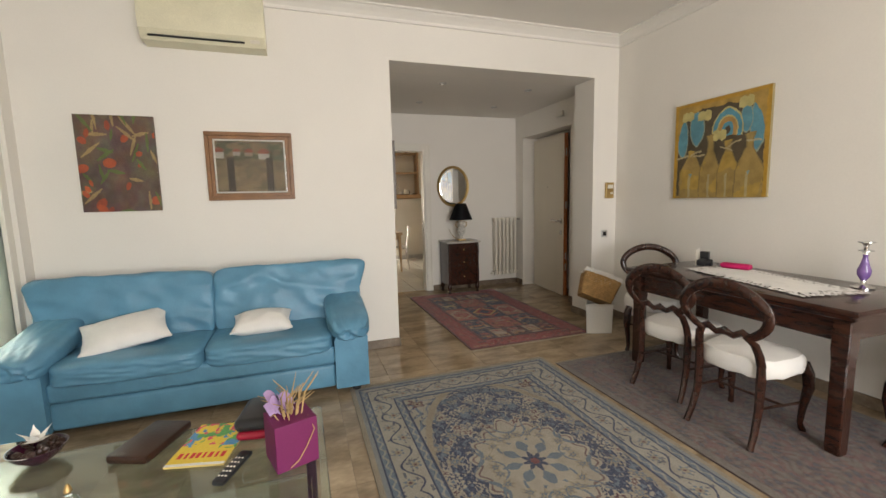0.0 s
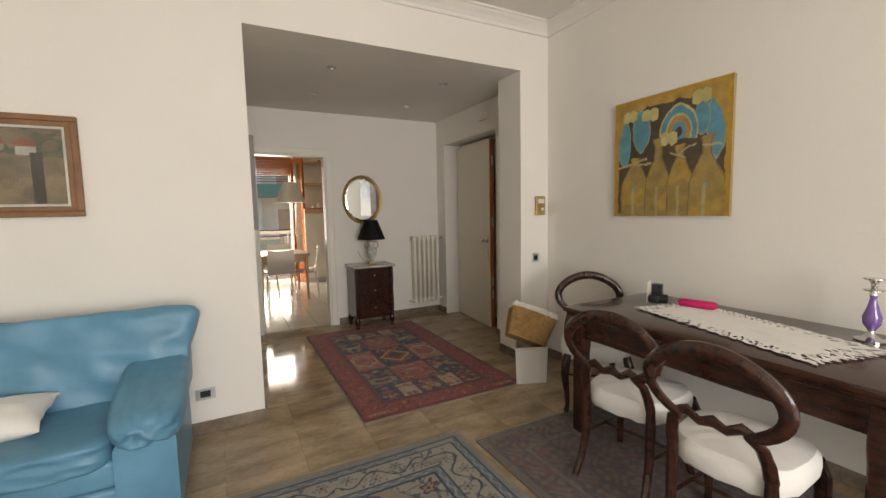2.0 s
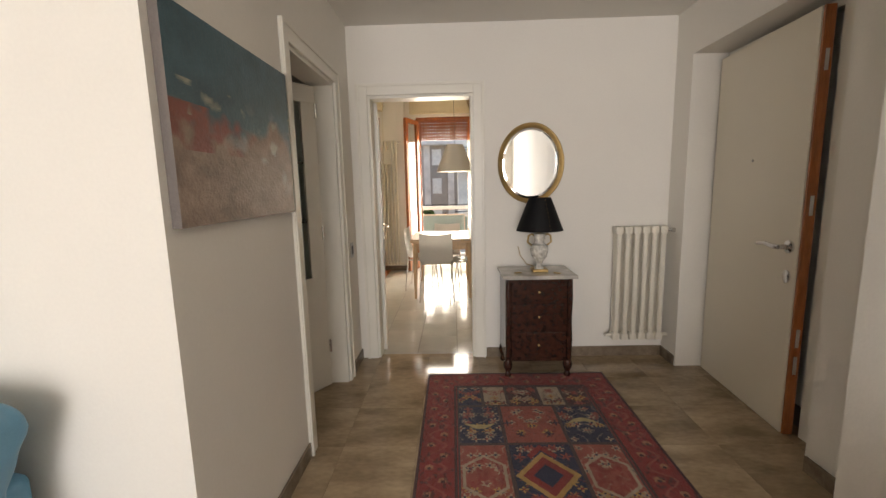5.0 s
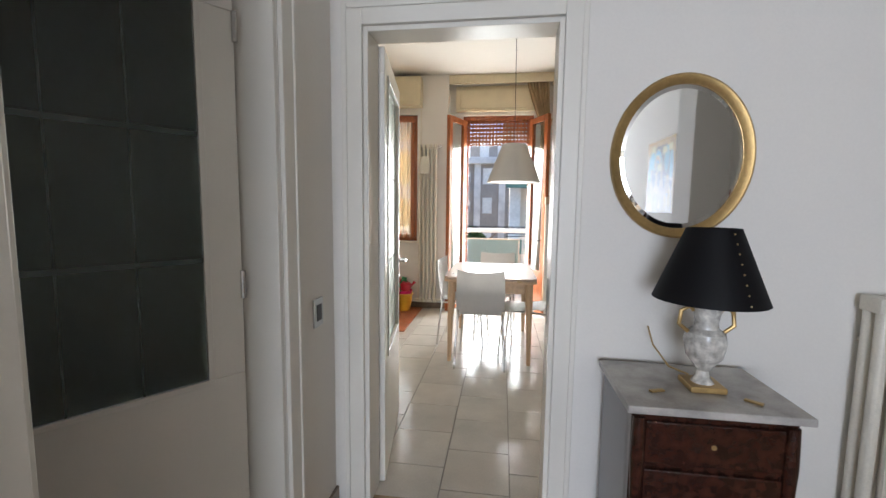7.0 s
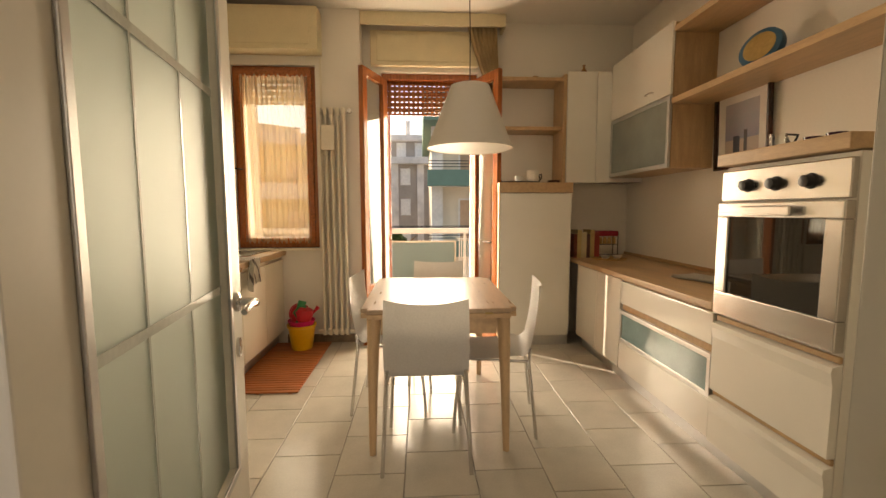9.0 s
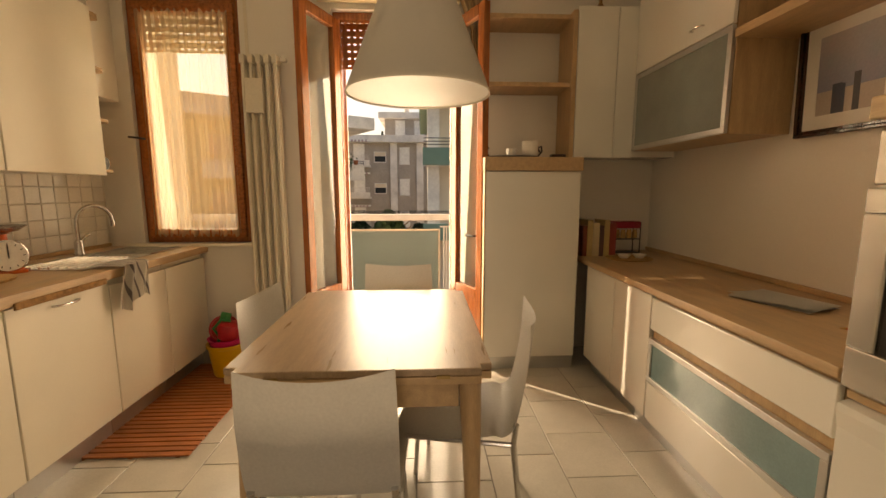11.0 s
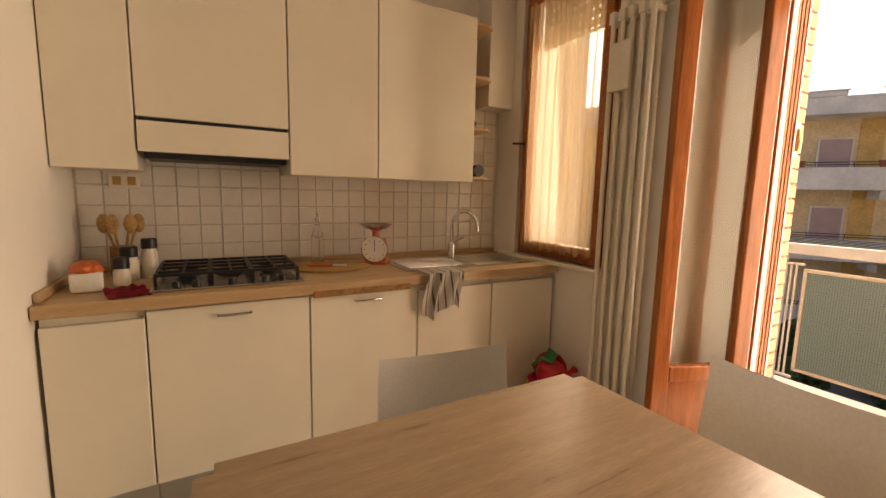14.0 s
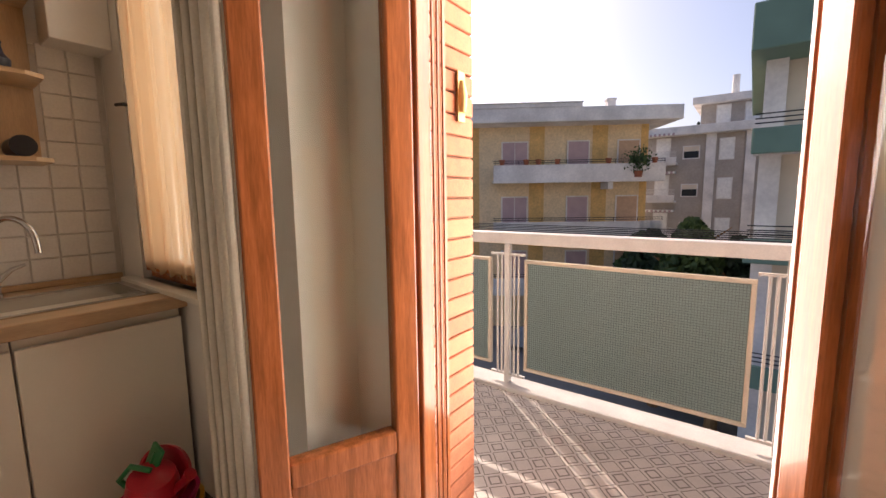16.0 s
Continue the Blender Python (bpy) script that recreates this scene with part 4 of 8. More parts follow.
# --- things on the walls
def frame_boxes(b, w, h, t, d):
    b.box(0, 0, 0, w, t, d).box(0, h - t, 0, w, h, d).box(0, t, 0, t, h - t, d).box(w - t, t, 0, w, h - t, d)
    return b


def picture(name, label, at, w, h, f, nx, ny, thick=0.02, frame_mat=None, border=0.0, mount=0.0, glazed=False):
    """A picture in its own xy plane; at turns it upright against its wall."""
    p = thing(name, label, "painting", at)
    g = border
    pm = painted_mesh("canvas", w - 2 * (g + mount), h - 2 * (g + mount), nx, ny, f, M["oilpaint"], p, thick if not frame_mat else 0.010)
    pm.matrix_basis = pose(g + mount, g + mount, 0)
    if frame_mat:
        frame_boxes(Build(), w, h, g * 0.55, 0.030).bevel(0.004, 2).done("frame", frame_mat, p)
        b = frame_boxes(Build(), w - g * 1.1, h - g * 1.1, g * 0.45 + 0.001, 0.021)
        bmesh.ops.translate(b.bm, vec=(g * 0.55, g * 0.55, 0), verts=b.bm.verts[:])
        b.bevel(0.003).done("frame_inner", frame_mat, p)
    if mount:
        b = frame_boxes(Build(), w - 2 * g, h - 2 * g, mount, 0.012)
        bmesh.ops.translate(b.bm, vec=(g, g, 0), verts=b.bm.verts[:])
        b.done("mount", "linen", p)
    if glazed:
        Build().box(g * 0.6, g * 0.6, 0.014, w - g * 0.6, h - g * 0.6, 0.016).done("pane", "glass", p)
    return p


def flowers(u, v):
    n, m, q = fbm(u, v, 5, 31), fbm(u, v, 7, 41), fbm(v, u, 6, 51)
    c = [0.075 + 0.10 * n, 0.05 + 0.06 * m, 0.035 + 0.05 * q]
    rr = np.random.RandomState(5)
    for k in range(46):
        x, y, r, kind = rr.rand(), rr.rand(), 0.035 + 0.05 * rr.rand(), rr.rand()
        th = rr.rand() * 3.1
        dx, dy = (u - x) * math.cos(th) + (v - y) * math.sin(th), -(u - x) * math.sin(th) + (v - y) * math.cos(th)
        if kind < 0.42:
            mask = ((dx / r) ** 2 + (dy / (r * 0.62)) ** 2 < 1 + 1.2 * (n - 0.5)).astype(float)
            c = mixc(c, (0.46 * (0.6 + kind), 0.05 + 0.10 * kind, 0.025), mask * 0.9)
        else:
            mask = ((abs(dy) < 0.018 * (1 - abs(dx) / (2 * r)) + 0.004) & (abs(dx) < 1.7 * r)).astype(float)
            c = mixc(c, (0.10, 0.15, 0.035) if kind < 0.75 else (0.34, 0.24, 0.10), mask * 0.85)
    return [k * (0.6 + 0.8 * m) for k in c]


picture("flower_painting", "unframed dark canvas painting of red flowers and leaves", pose(0.06, SY - 0.001, 1.33, 90, 0, 0), 0.49, 0.695, flowers, 120, 170, 0.022)


M["walnut"] = material("walnut_frame", (0.24, 0.115, 0.045), 0.4, vary=0.25, scale=8, bump=0.03)


def roof_reflection(u, v):
    n = fbm(u, v, 8, 61)
    c = [0.16 + 0.12 * n, 0.11 + 0.10 * n, 0.06 + 0.06 * n]
    c = mixc(c, (0.10, 0.10, 0.05), ((v > 0.62) & (fbm(u, v, 9, 71) > 0.5)).astype(float))
    # pale houses and red roofs: the glass's reflection, painted into the canvas
    for x, y, w, h, col in ((0.05, 0.72, 0.14, 0.13, (0.50, 0.46, 0.40)), (0.70, 0.70, 0.17, 0.12, (0.52, 0.48, 0.42)), (0.30, 0.75, 0.10, 0.08, (0.42, 0.36, 0.30)), (0.48, 0.74, 0.12, 0.09, (0.36, 0.28, 0.20))):
        c = mixc(c, col, ((abs(u - x) < w / 2) & (abs(v - y) < h / 2)).astype(float))
        c = mixc(c, (0.30, 0.09, 0.05), ((abs(u - x) + 1.3 * abs(v - y - h * 0.75) < w * 0.62) & (v > y + h * 0.45)).astype(float))
    c = mixc(c, (0.30, 0.22, 0.12), ((v < 0.55) & (fbm(u, v, 6, 81) > 0.5)).astype(float) * 0.7)
    for x in (0.20, 0.78):
        c = mixc(c, (0.055, 0.04, 0.025), ((abs(u - x) < 0.05) & (v < 0.68)).astype(float))
    return [k * (0.7 + 0.6 * n) for k in c]


picture("village_painting", "small glazed painting in a moulded wooden frame, with reflected roofs painted in", pose(0.875, SY - 0.001, 1.395, 90, 0, 0), 0.64, 0.535, roof_reflection, 110, 90, 0.01, M["walnut"], 0.055, 0.014, True)


def yellow_arches(u, v):
    n, m = fbm(u, v, 6, 91), fbm(v, u, 14, 93)
    ochre, dark, blue, pale = (0.40, 0.255, 0.06), (0.060, 0.050, 0.036), (0.10, 0.29, 0.38), (0.52, 0.45, 0.18)
    uu, vv = u + 0.03 * (n - 0.5), v + 0.04 * (m - 0.5)
    c = [k * (0.75 + 0.5 * n) for k in ochre]
    inner = ((abs(uu - 0.5) / 0.455) ** 5 + (np.clip(vv - 0.45, 0, 1) / 0.46) ** 3 < 1) & (vv > 0.02)
    c = mixc(c, dark, inner.astype(float) * 0.93)

    def blob(c, x, y, w, h, tone, k=0.9):
        return mixc(c, tone, ((((uu - x) / w) ** 2 + ((vv - y) / h) ** 2 < 1) & inner).astype(float) * k)

    for x, y, w, h in ((0.10, 0.64, 0.055, 0.19), (0.27, 0.72, 0.075, 0.17), (0.89, 0.66, 0.065, 0.22), (0.79, 0.74, 0.05, 0.12)):
        c = blob(c, x, y, w * 1.18, h * 1.08, (0.30, 0.36, 0.28))
        c = blob(c, x, y, w, h, blue)
    r = np.hypot((uu - 0.60) / 0.15, (vv - 0.66) / 0.20)
    for hi, lo, tone in ((1.08, 1.0, pale), (1.0, 0.74, blue), (0.74, 0.66, pale), (0.66, 0.42, (0.42, 0.24, 0.07)), (0.42, 0.2, blue)):
        c = mixc(c, tone, ((r < hi) & (r >= lo) & (vv > 0.60) & inner).astype(float))
    # four long-necked ochre jars
    for k, (x, w, top) in enumerate(((0.21, 0.135, 0.50), (0.43, 0.125, 0.64), (0.62, 0.11, 0.56), (0.83, 0.14, 0.60))):
        neck = 0.036 + 0.02 * np.clip((vv - top + 0.06) * 12, 0, 1)
        prof = np.where(vv < 0.27, w, neck + (w - neck) * np.clip((0.46 - vv) / 0.19, 0, 1) ** 0.8)
        mask = (abs(uu - x) < prof) & (vv < top)
        c = mixc(c, (0.34, 0.235, 0.075), mask.astype(float))
        c = mixc(c, (0.46, 0.30, 0.055), (mask & (fbm(u, v, 5, 140 + k) > 0.5)).astype(float) * 0.7)
        c = mixc(c, (0.20, 0.15, 0.06), (mask & (abs(abs(uu - x) - prof) < 0.012)).astype(float) * 0.8)
        c = mixc(c, (0.42, 0.38, 0.24), (mask & (abs(uu - x + 0.012) < 0.012) & (vv < 0.24)).astype(float) * 0.7)
        c = mixc(c, (0.22, 0.34, 0.36), ((abs(uu - x) < 0.5 * (vv - 0.21)) & (vv > 0.21) & (vv < 0.25)).astype(float) * (k in (0, 3)))
    for x, y in ((0.16, 0.86), (0.35, 0.84), (0.52, 0.62), (0.78, 0.89)):
        c = mixc(c, pale, ((abs(uu - x) < 0.07) & (abs(vv - y) < 0.055 - 0.45 * abs(abs(uu - x) - 0.03))).astype(float))
    for x, y, t in ((0.26, 0.47, 0.3), (0.30, 0.44, 0.1), (0.60, 0.48, -0.4), (0.68, 0.52, 0.5), (0.10, 0.44, 0.2), (0.86, 0.53, 0.0)):
        c = mixc(c, (0.45, 0.38, 0.22), ((abs(vv - y - t * (uu - x)) < 0.009) & (abs(uu - x) < 0.07)).astype(float) * 0.85)
    edge = np.minimum(np.minimum(u, 1 - u), 1 - v)
    c = mixc(c, (0.47, 0.27, 0.03), (edge < 0.028 + 0.02 * n).astype(float) * 0.9)
    return [k * (0.7 + 0.6 * m) for k in c]


picture("arches_painting", "large ochre and blue canvas painting with arched shapes", pose(RX - 0.001, 4.345, 1.32, 90, 0, -90), 0.815, 0.815, yellow_arches, 150, 150, 0.025)


def air_conditioner():
    a = thing("air_conditioner", "cream wall-mounted air conditioner above the paintings", "air conditioner")
    prof = [(0, 2.53), (-0.14, 2.535), (-0.19, 2.60), (-0.20, 2.70), (-0.195, 2.86), (-0.17, 2.885), (0, 2.885)]
    b = Build()
    rings = [[b.bm.verts.new((x, SY - 0.001 + d, z)) for d, z in prof] for x in (0.56, 1.375)]
    b.skin(rings, True)
    b.bm.faces.new(rings[0])
    b.bm.faces.new(rings[1][::-1])
    b.bevel(0.008, 2).done("casing", M["accream"], a)
    bb = Build().box(0.61, -0.012, -0.006, 1.23, 0.012, 0.006)
    bb.done("air_slot", "black", a).matrix_basis = pose(0, SY - 0.162, 2.565, 38, 0, 0)
    Build().box(0.61, -0.001, 0.008, 1.23, 0.004, 0.03).done("louvre", M["accream"], a).matrix_basis = pose(0, SY - 0.168, 2.567, 38, 0, 0)
    Build().box(1.27, -0.004, -0.012, 1.335, 0.004, 0.012).done("display", "rad", a).matrix_basis = pose(0, SY - 0.17, 2.572, 38, 0, 0)


M["accream"] = material("aged_cream_plastic", (0.72, 0.68, 0.50), 0.4, vary=0.05, bump=0.01)
air_conditioner()


def plate(name, label, at, w, h, mat, inner, category="switch"):
    p = thing(name, label, category, at)
    Build().box(-w / 2, -h / 2, 0, w / 2, h / 2, 0.008).bevel(0.003, 2).done("cover_plate", mat, p)
    Build().box(-w * 0.26, -h * 0.28, 0.008, w * 0.26, h * 0.28, 0.011).bevel(0.001).done("insert", inner, p)
    return p


plate("wall_switch", "dark square light switch on the pier", pose(4.69, SY - 0.001, 0.945, 90, 0, 0), 0.075, 0.075, "alu", "black")
plate("wall_socket", "dark wall socket beside the sofa", pose(2.02, SY - 0.001, 0.26, 90, 0, 0), 0.11, 0.075, "alu", "black", "socket")
th = thing("thermostat", "brass coloured room thermostat on the pier", "thermostat", pose(4.735, SY - 0.001, 1.415, 90, 0, 0))
Build().box(-0.05, -0.085, 0, 0.05, 0.085, 0.03).bevel(0.005, 2).done("housing", "brass", th)
Build().box(-0.035, 0.02, 0.03, 0.035, 0.06, 0.033).done("dial_window", "rad", th)
Build().lathe([(0.014, 0), (0.012, 0.012)], n=16).done("knob", "rad", th).matrix_basis = pose(0.015, -0.03, 0.03)


def glazed_door():
    d = structure(new("door_1"), "white sliding door with greenish frosted glass", "door")
    b = Build()
    for q in ((3.45, 4.999, 2.09, 2.16), (3.45, 4.999, 2.56, 2.62), (3.45, 4.999, 0, 0.10)):
        b.box(LX - 0.09, q[0], q[2], LX - 0.03, q[1], q[3])
    for y in (3.45, 4.20, 4.93):
        b.box(LX - 0.092, y, 0.0, LX - 0.028, y + 0.069, 2.62)
    b.bevel(0.004).done("frame", "white", d)
    for y in (3.52, 4.27):
        Build().box(LX - 0.065, y, 0.10, LX - 0.055, y + 0.68 if y < 4 else 4.93, 2.09).done("pane", "frost", d)
        Build().box(LX - 0.065, y, 2.16, LX - 0.055, y + 0.68 if y < 4 else 4.93, 2.56).done("pane", "frost", d)


glazed_door()
wn1 = structure(new("window_1"), "wide white framed living room window", "window")
b = Build()
for q in ((1.2, 0.35, 4.0, 0.42), (1.2, 2.43, 4.0, 2.5), (1.2, 0.42, 1.27, 2.43), (2.56, 0.42, 2.64, 2.43), (3.93, 0.42, 4.0, 2.43)):
    b.box(q[0], -1.72, q[1], q[2], -1.66, q[3])
b.bevel(0.004).done("frame", "white", wn1)


def storage_box():
    s = thing("storage_box", "white plastic box standing by the pier", "box", pose(4.36, 4.76, 0, 0, 0, -30))
    b = Build()
    b.lathe([(0.20, 0), (0.215, 0.28), (0.225, 0.285), (0.225, 0.30), (0.205, 0.30), (0.19, 0.02)], n=4, sx=1.0, sy=0.72)
    bmesh.ops.rotate(b.bm, cent=(0, 0, 0), matrix=Matrix.Rotation(radians(45), 3, "Z"), verts=b.bm.verts[:])
    b.bevel(0.01, 2).done("tub", M["tub"], s)
    w = thing("wicker_basket", "tan wicker basket with a frilled white lining tilted on the box", "basket", pose(4.33, 4.76, 0.435, -24, 20, -34))
    rr = Build()
    n = 64
    for k in range(14):
        z = -0.115 + k * 0.0165
        sx, sy = 0.150 + 0.0022 * k, 0.100 + 0.0022 * k
        rr.tube([((sx + 0.004 * math.sin(32 * t + k * math.pi)) * math.copysign(abs(math.cos(t)) ** 0.25, math.cos(t)), (sy + 0.004 * math.sin(32 * t + k * math.pi)) * math.copysign(abs(math.sin(t)) ** 0.25, math.sin(t)), z) for t in [2 * math.pi * i / n for i in range(n + 1)]], 0.0088, 5, False)
    rr.done("weave", "wicker", w, True)
    Build().box(-0.148, -0.098, -0.122, 0.148, 0.098, -0.112).bevel(0.004).done("bottom", "wicker", w)
    cl = Build()

    def frill(u, v):
        t = 2 * math.pi * u
        k = 0.80 + 0.26 * v
        wave = 0.010 * math.sin(t * 19) * v + 0.008 * noise.noise(Vector((math.cos(t) * 3, math.sin(t) * 3, v * 3)))
        return Vector(((0.178 + wave) * k * math.copysign(abs(math.cos(t)) ** 0.3, math.cos(t)), (0.128 + wave) * k * math.copysign(abs(math.sin(t)) ** 0.3, math.sin(t)), 0.118 + 0.030 * math.sin(math.pi * min(1, v * 1.1)) - 0.02 * v + wave))
    cl.sheet(frill, 120, 8, 0.003)
    cl.sheet(lambda u, v: Vector(((u - 0.5) * 0.30, (v - 0.5) * 0.21, 0.120 + 0.025 * noise.noise(Vector((u * 5, v * 5, 4))))), 20, 16, 0.003)
    cl.done("lining", "linen", w, True)


M["tub"] = material("white_plastic", (0.75, 0.73, 0.68), 0.45, vary=0.03)
storage_box()

# ---- hall ----
def cased_door(name, label, x0, x1, z1, y, side, axis="x", w=0.085, d=0.018, depth=0.14, jamb=True):
    """Architraves round a doorway in the plane y (or x), standing proud towards side, and the lining of the opening."""
    ob = structure(new(name), label, "door")
    b = Build()
    lo, hi = sorted((y + side * 0.001, y + side * d))
    for s in (1,):
        b.box(x0 - w, lo, 0, x0, hi, z1 + w).box(x1, lo, 0, x1 + w, hi, z1 + w).box(x0, lo, z1, x1, hi, z1 + w)
    lo2, hi2 = sorted((y + side * d, y + side * (d + 0.008)))
    b.box(x0 - w, lo2, 0, x0 - w + 0.022, hi2, z1 + w).box(x1 + w - 0.022, lo2, 0, x1 + w, hi2, z1 + w).box(x0 - w + 0.022, lo2, z1 + w - 0.022, x1 + w - 0.022, hi2, z1 + w)
    b.bevel(0.004, 2)
    if axis == "y":
        bmesh.ops.transform(b.bm, matrix=Matrix(((0, 1, 0, 0), (1, 0, 0, 0), (0, 0, 1, 0), (0, 0, 0, 1))), verts=b.bm.verts[:])
    b.done("architrave", "white", ob)
    b = Build()
    lo, hi = sorted((y - side * 0.001, y - side * depth))
    b.box(x0, lo, 0, x0 + 0.02, hi, z1).box(x1 - 0.02, lo, 0, x1, hi, z1).box(x0 + 0.02, lo, z1 - 0.02, x1 - 0.02, hi, z1)
    if axis == "y":
        bmesh.ops.transform(b.bm, matrix=Matrix(((0, 1, 0, 0), (1, 0, 0, 0), (0, 0, 1, 0), (0, 0, 0, 1))), verts=b.bm.verts[:])
    b.bevel(0.002).done("lining", "white", ob)
    return ob


kd = cased_door("door_2", "white kitchen doorway with moulded architraves", 2.50, 3.30, 2.08, HY, -1)
sdr = cased_door("door_3", "white side doorway with moulded architraves", 6.08, 6.86, 2.08, HL, 1, "y", depth=0.16)
cased_door("door_4", "white architrave on the kitchen side", 2.50, 3.30, 2.08, KY, 1, jamb=False, depth=0.0)


def lever(parent, at, mat="chrome", side=1):
    b = Build().lathe([(0.024, 0), (0.024, 0.008), (0.01, 0.012), (0.009, 0.045)], n=18)
    b.tube([(0, 0, 0.045), (-0.02 * side, 0, 0.05), (-0.07 * side, 0.006, 0.05), (-0.12 * side, 0.0, 0.048)], [0.009, 0.01, 0.008, 0.007], 10)
    b.done("handle", mat, parent, True).matrix_basis = at
    Build().lathe([(0.018, 0), (0.018, 0.006), (0.006, 0.008)], n=16, sy=1.4).done("escutcheon", mat, parent, True).matrix_basis = at @ pose(0, -0.115, 0)


def glazed_leaf(name, label, w, h, at, flip=1, zlo=0.62):
    """A white leaf with a tall frosted pane; hinged at its origin, along +x, faces towards y."""
    d = thing(name, label, "door", at)
    s = 0.11
    b = Build().box(0, -0.02, 0.006, w, 0.02, zlo).box(0, -0.02, h - s, w, 0.02, h).box(0, -0.02, zlo, s, 0.02, h - s).box(w - s, -0.02, zlo, w, 0.02, h - s)
    b.bevel(0.003).done("leaf", "white", d)
    for yy in (-0.026, 0.020):
        f = frame_boxes(Build(), w - 2 * s + 0.03, h - s - zlo + 0.03, 0.018, 0.006)
        f.bevel(0.002).done("glazing_bead", "alu" if name == "kitchen_door" else "white", d).matrix_basis = pose(s - 0.015, yy + 0.006, zlo - 0.015, 90, 0, 0)
    Build().box(s, -0.004, zlo, w - s, 0.004, h - s).done("frosted_pane", "frost", d)
    b = Build()
    for k in (1, 2):
        z = zlo + (h - s - zlo) * k / 3
        for sd in (-1, 1):
            b.box(s, sd * 0.0045 - 0.0006, z - 0.008, w - s, sd * 0.0045 + 0.0006, z + 0.008)
    x = s + (w - 2 * s) * 0.33
    for xx in (x, s + (w - 2 * s) * 0.66):
        for sd in (-1, 1):
            b.box(xx - 0.003, sd * 0.0045 - 0.0006, zlo, xx + 0.003, sd * 0.0045 + 0.0006, h - s)
    b.done("etched_line", M["etch"] if name == "kitchen_door" else M["etchdark"], d)
    for sd in (-1, 1):
        lever(d, pose(w - 0.05, sd * 0.02, 1.02, 90 if sd < 0 else -90, 0, 0), side=1)
    for z in (0.25, 1.05, 1.85):
        Build().lathe([(0.009, 0), (0.009, 0.09)], (0, 0.025, z), 10).done("hinge", "steel", d)
    return d


# one etched line in two tones: shaded for the side door, lit for the kitchen's
M["etchdark"] = material("shaded_etched_line", (0.10, 0.12, 0.11), 0.3, bump=0)
M["etch"] = material("lit_etched_line", (0.70, 0.74, 0.70), 0.15, bump=0)
glazed_leaf("kitchen_door", "white kitchen door with a tall frosted pane, standing open", 0.74, 2.06, pose(2.525, KY + 0.02, 0, 0, 0, 99))
sp = thing("strike_plate", "steel lock strike plate on the kitchen door jamb", "lock", pose(3.2795, HY + 0.085, 0.86))
Build().box(-0.003, -0.014, 0.0, 0.0, 0.014, 0.20).bevel(0.0012).done("plate", "steel", sp)
for z, hh in ((0.035, 0.05), (0.115, 0.035)):
    Build().box(-0.0036, -0.007, z, -0.003, 0.007, z + hh).done("slot", "black", sp)
for z in (0.015, 0.185):
    Build().lathe([(0.004, 0), (0.003, 0.0012)], n=10).done("screw", "chrome", sp).matrix_basis = pose(-0.003, 0, z, 0, -90, 0)
glazed_leaf("side_door", "white side door with a tall dark frosted pane, standing ajar", 0.73, 2.05, pose(HL - 0.13, 6.82, 0, 0, 0, 236), zlo=0.80)


def entrance_door():
    d = structure(new("door_5"), "cream entrance door standing slightly ajar in its recess", "door")
    d.matrix_world = pose(5.03, 7.03, 0, 0, 0, -94.5)
    w = 0.86
    Build().box(0, -0.05, 0.004, w - 0.002, 0.0, 2.20).bevel(0.003).done("leaf", M["doorcream"], d)
    Build().box(w - 0.001, -0.045, 0.004, w + 0.014, 0.004, 2.20).bevel(0.002).done("wooden_edge", "redwood", d)
    for z in (0.35, 0.5, 1.2, 1.9):
        Build().box(w + 0.014, -0.03, z, w + 0.018, -0.012, z + 0.10).done("lock_bolt", "chrome", d)
    lever(d, pose(w - 0.06, -0.05, 1.03, 90, 0, 0) @ Matrix.Diagonal((1.4, 1.4, 1.3, 1)), side=1)
    Build().lathe([(0.008, 0), (0.008, 0.006)], n=12).done("peephole", "steel", d).matrix_basis = pose(w * 0.5, -0.05, 1.50, 90, 0, 0)
    b = Build().box(4.985, 5.881, 0, 5.09, 6.142, 2.249).box(5.04, 7.035, 0, 5.07, 7.059, 2.249).box(5.04, 6.14, 2.21, 5.07, 7.035, 2.249)
    structure(b.done("trim_entrance_frame", "white"), "white frame of the entrance door", "door frame")


M["doorcream"] = material("cream_door_paint", (0.76, 0.70, 0.58), 0.35, vary=0.03, scale=2, grain=0.01, bump=0.01)
entrance_door()


def dresser():
    d = thing("hall_dresser", "small dark mahogany chest of drawers with a grey marble top", "cabinet", pose(3.73, 7.05, 0))
    Build().box(-0.255, -0.20, 0.735, 0.265, 0.19, 0.76).bevel(0.004, 2).done("marble_top", "marbletop", d)
    Build().box(-0.235, -0.175, 0.13, 0.235, 0.185, 0.733).bevel(0.004).done("carcass", "mahog", d)
    for z0, z1 in ((0.575, 0.71), (0.37, 0.555), (0.16, 0.35)):
        Build().box(-0.195, -0.188, z0, 0.195, -0.174, z1).bevel(0.005, 2).done("drawer", "mahog", d)
        Build().lathe([(0.008, 0), (0.008, 0.002)], n=12).done("keyhole", "brass", d).matrix_basis = pose(0, -0.188, (z0 + z1) / 2, 90, 0, 0)
    for x in (-0.215, 0.215):
        Build().lathe([(0.018, 0.14), (0.022, 0.3), (0.016, 0.45), (0.022, 0.6), (0.018, 0.72)], (x, -0.18, 0), 12).done("column", "mahog", d, True)
        for y in (-0.15, 0.15):
            Build().lathe([(0.016, 0), (0.024, 0.02), (0.016, 0.045), (0.030, 0.075), (0.034, 0.10), (0.026, 0.131)], (x, y, 0), 14).done("foot", "mahog", d, True)


dresser()


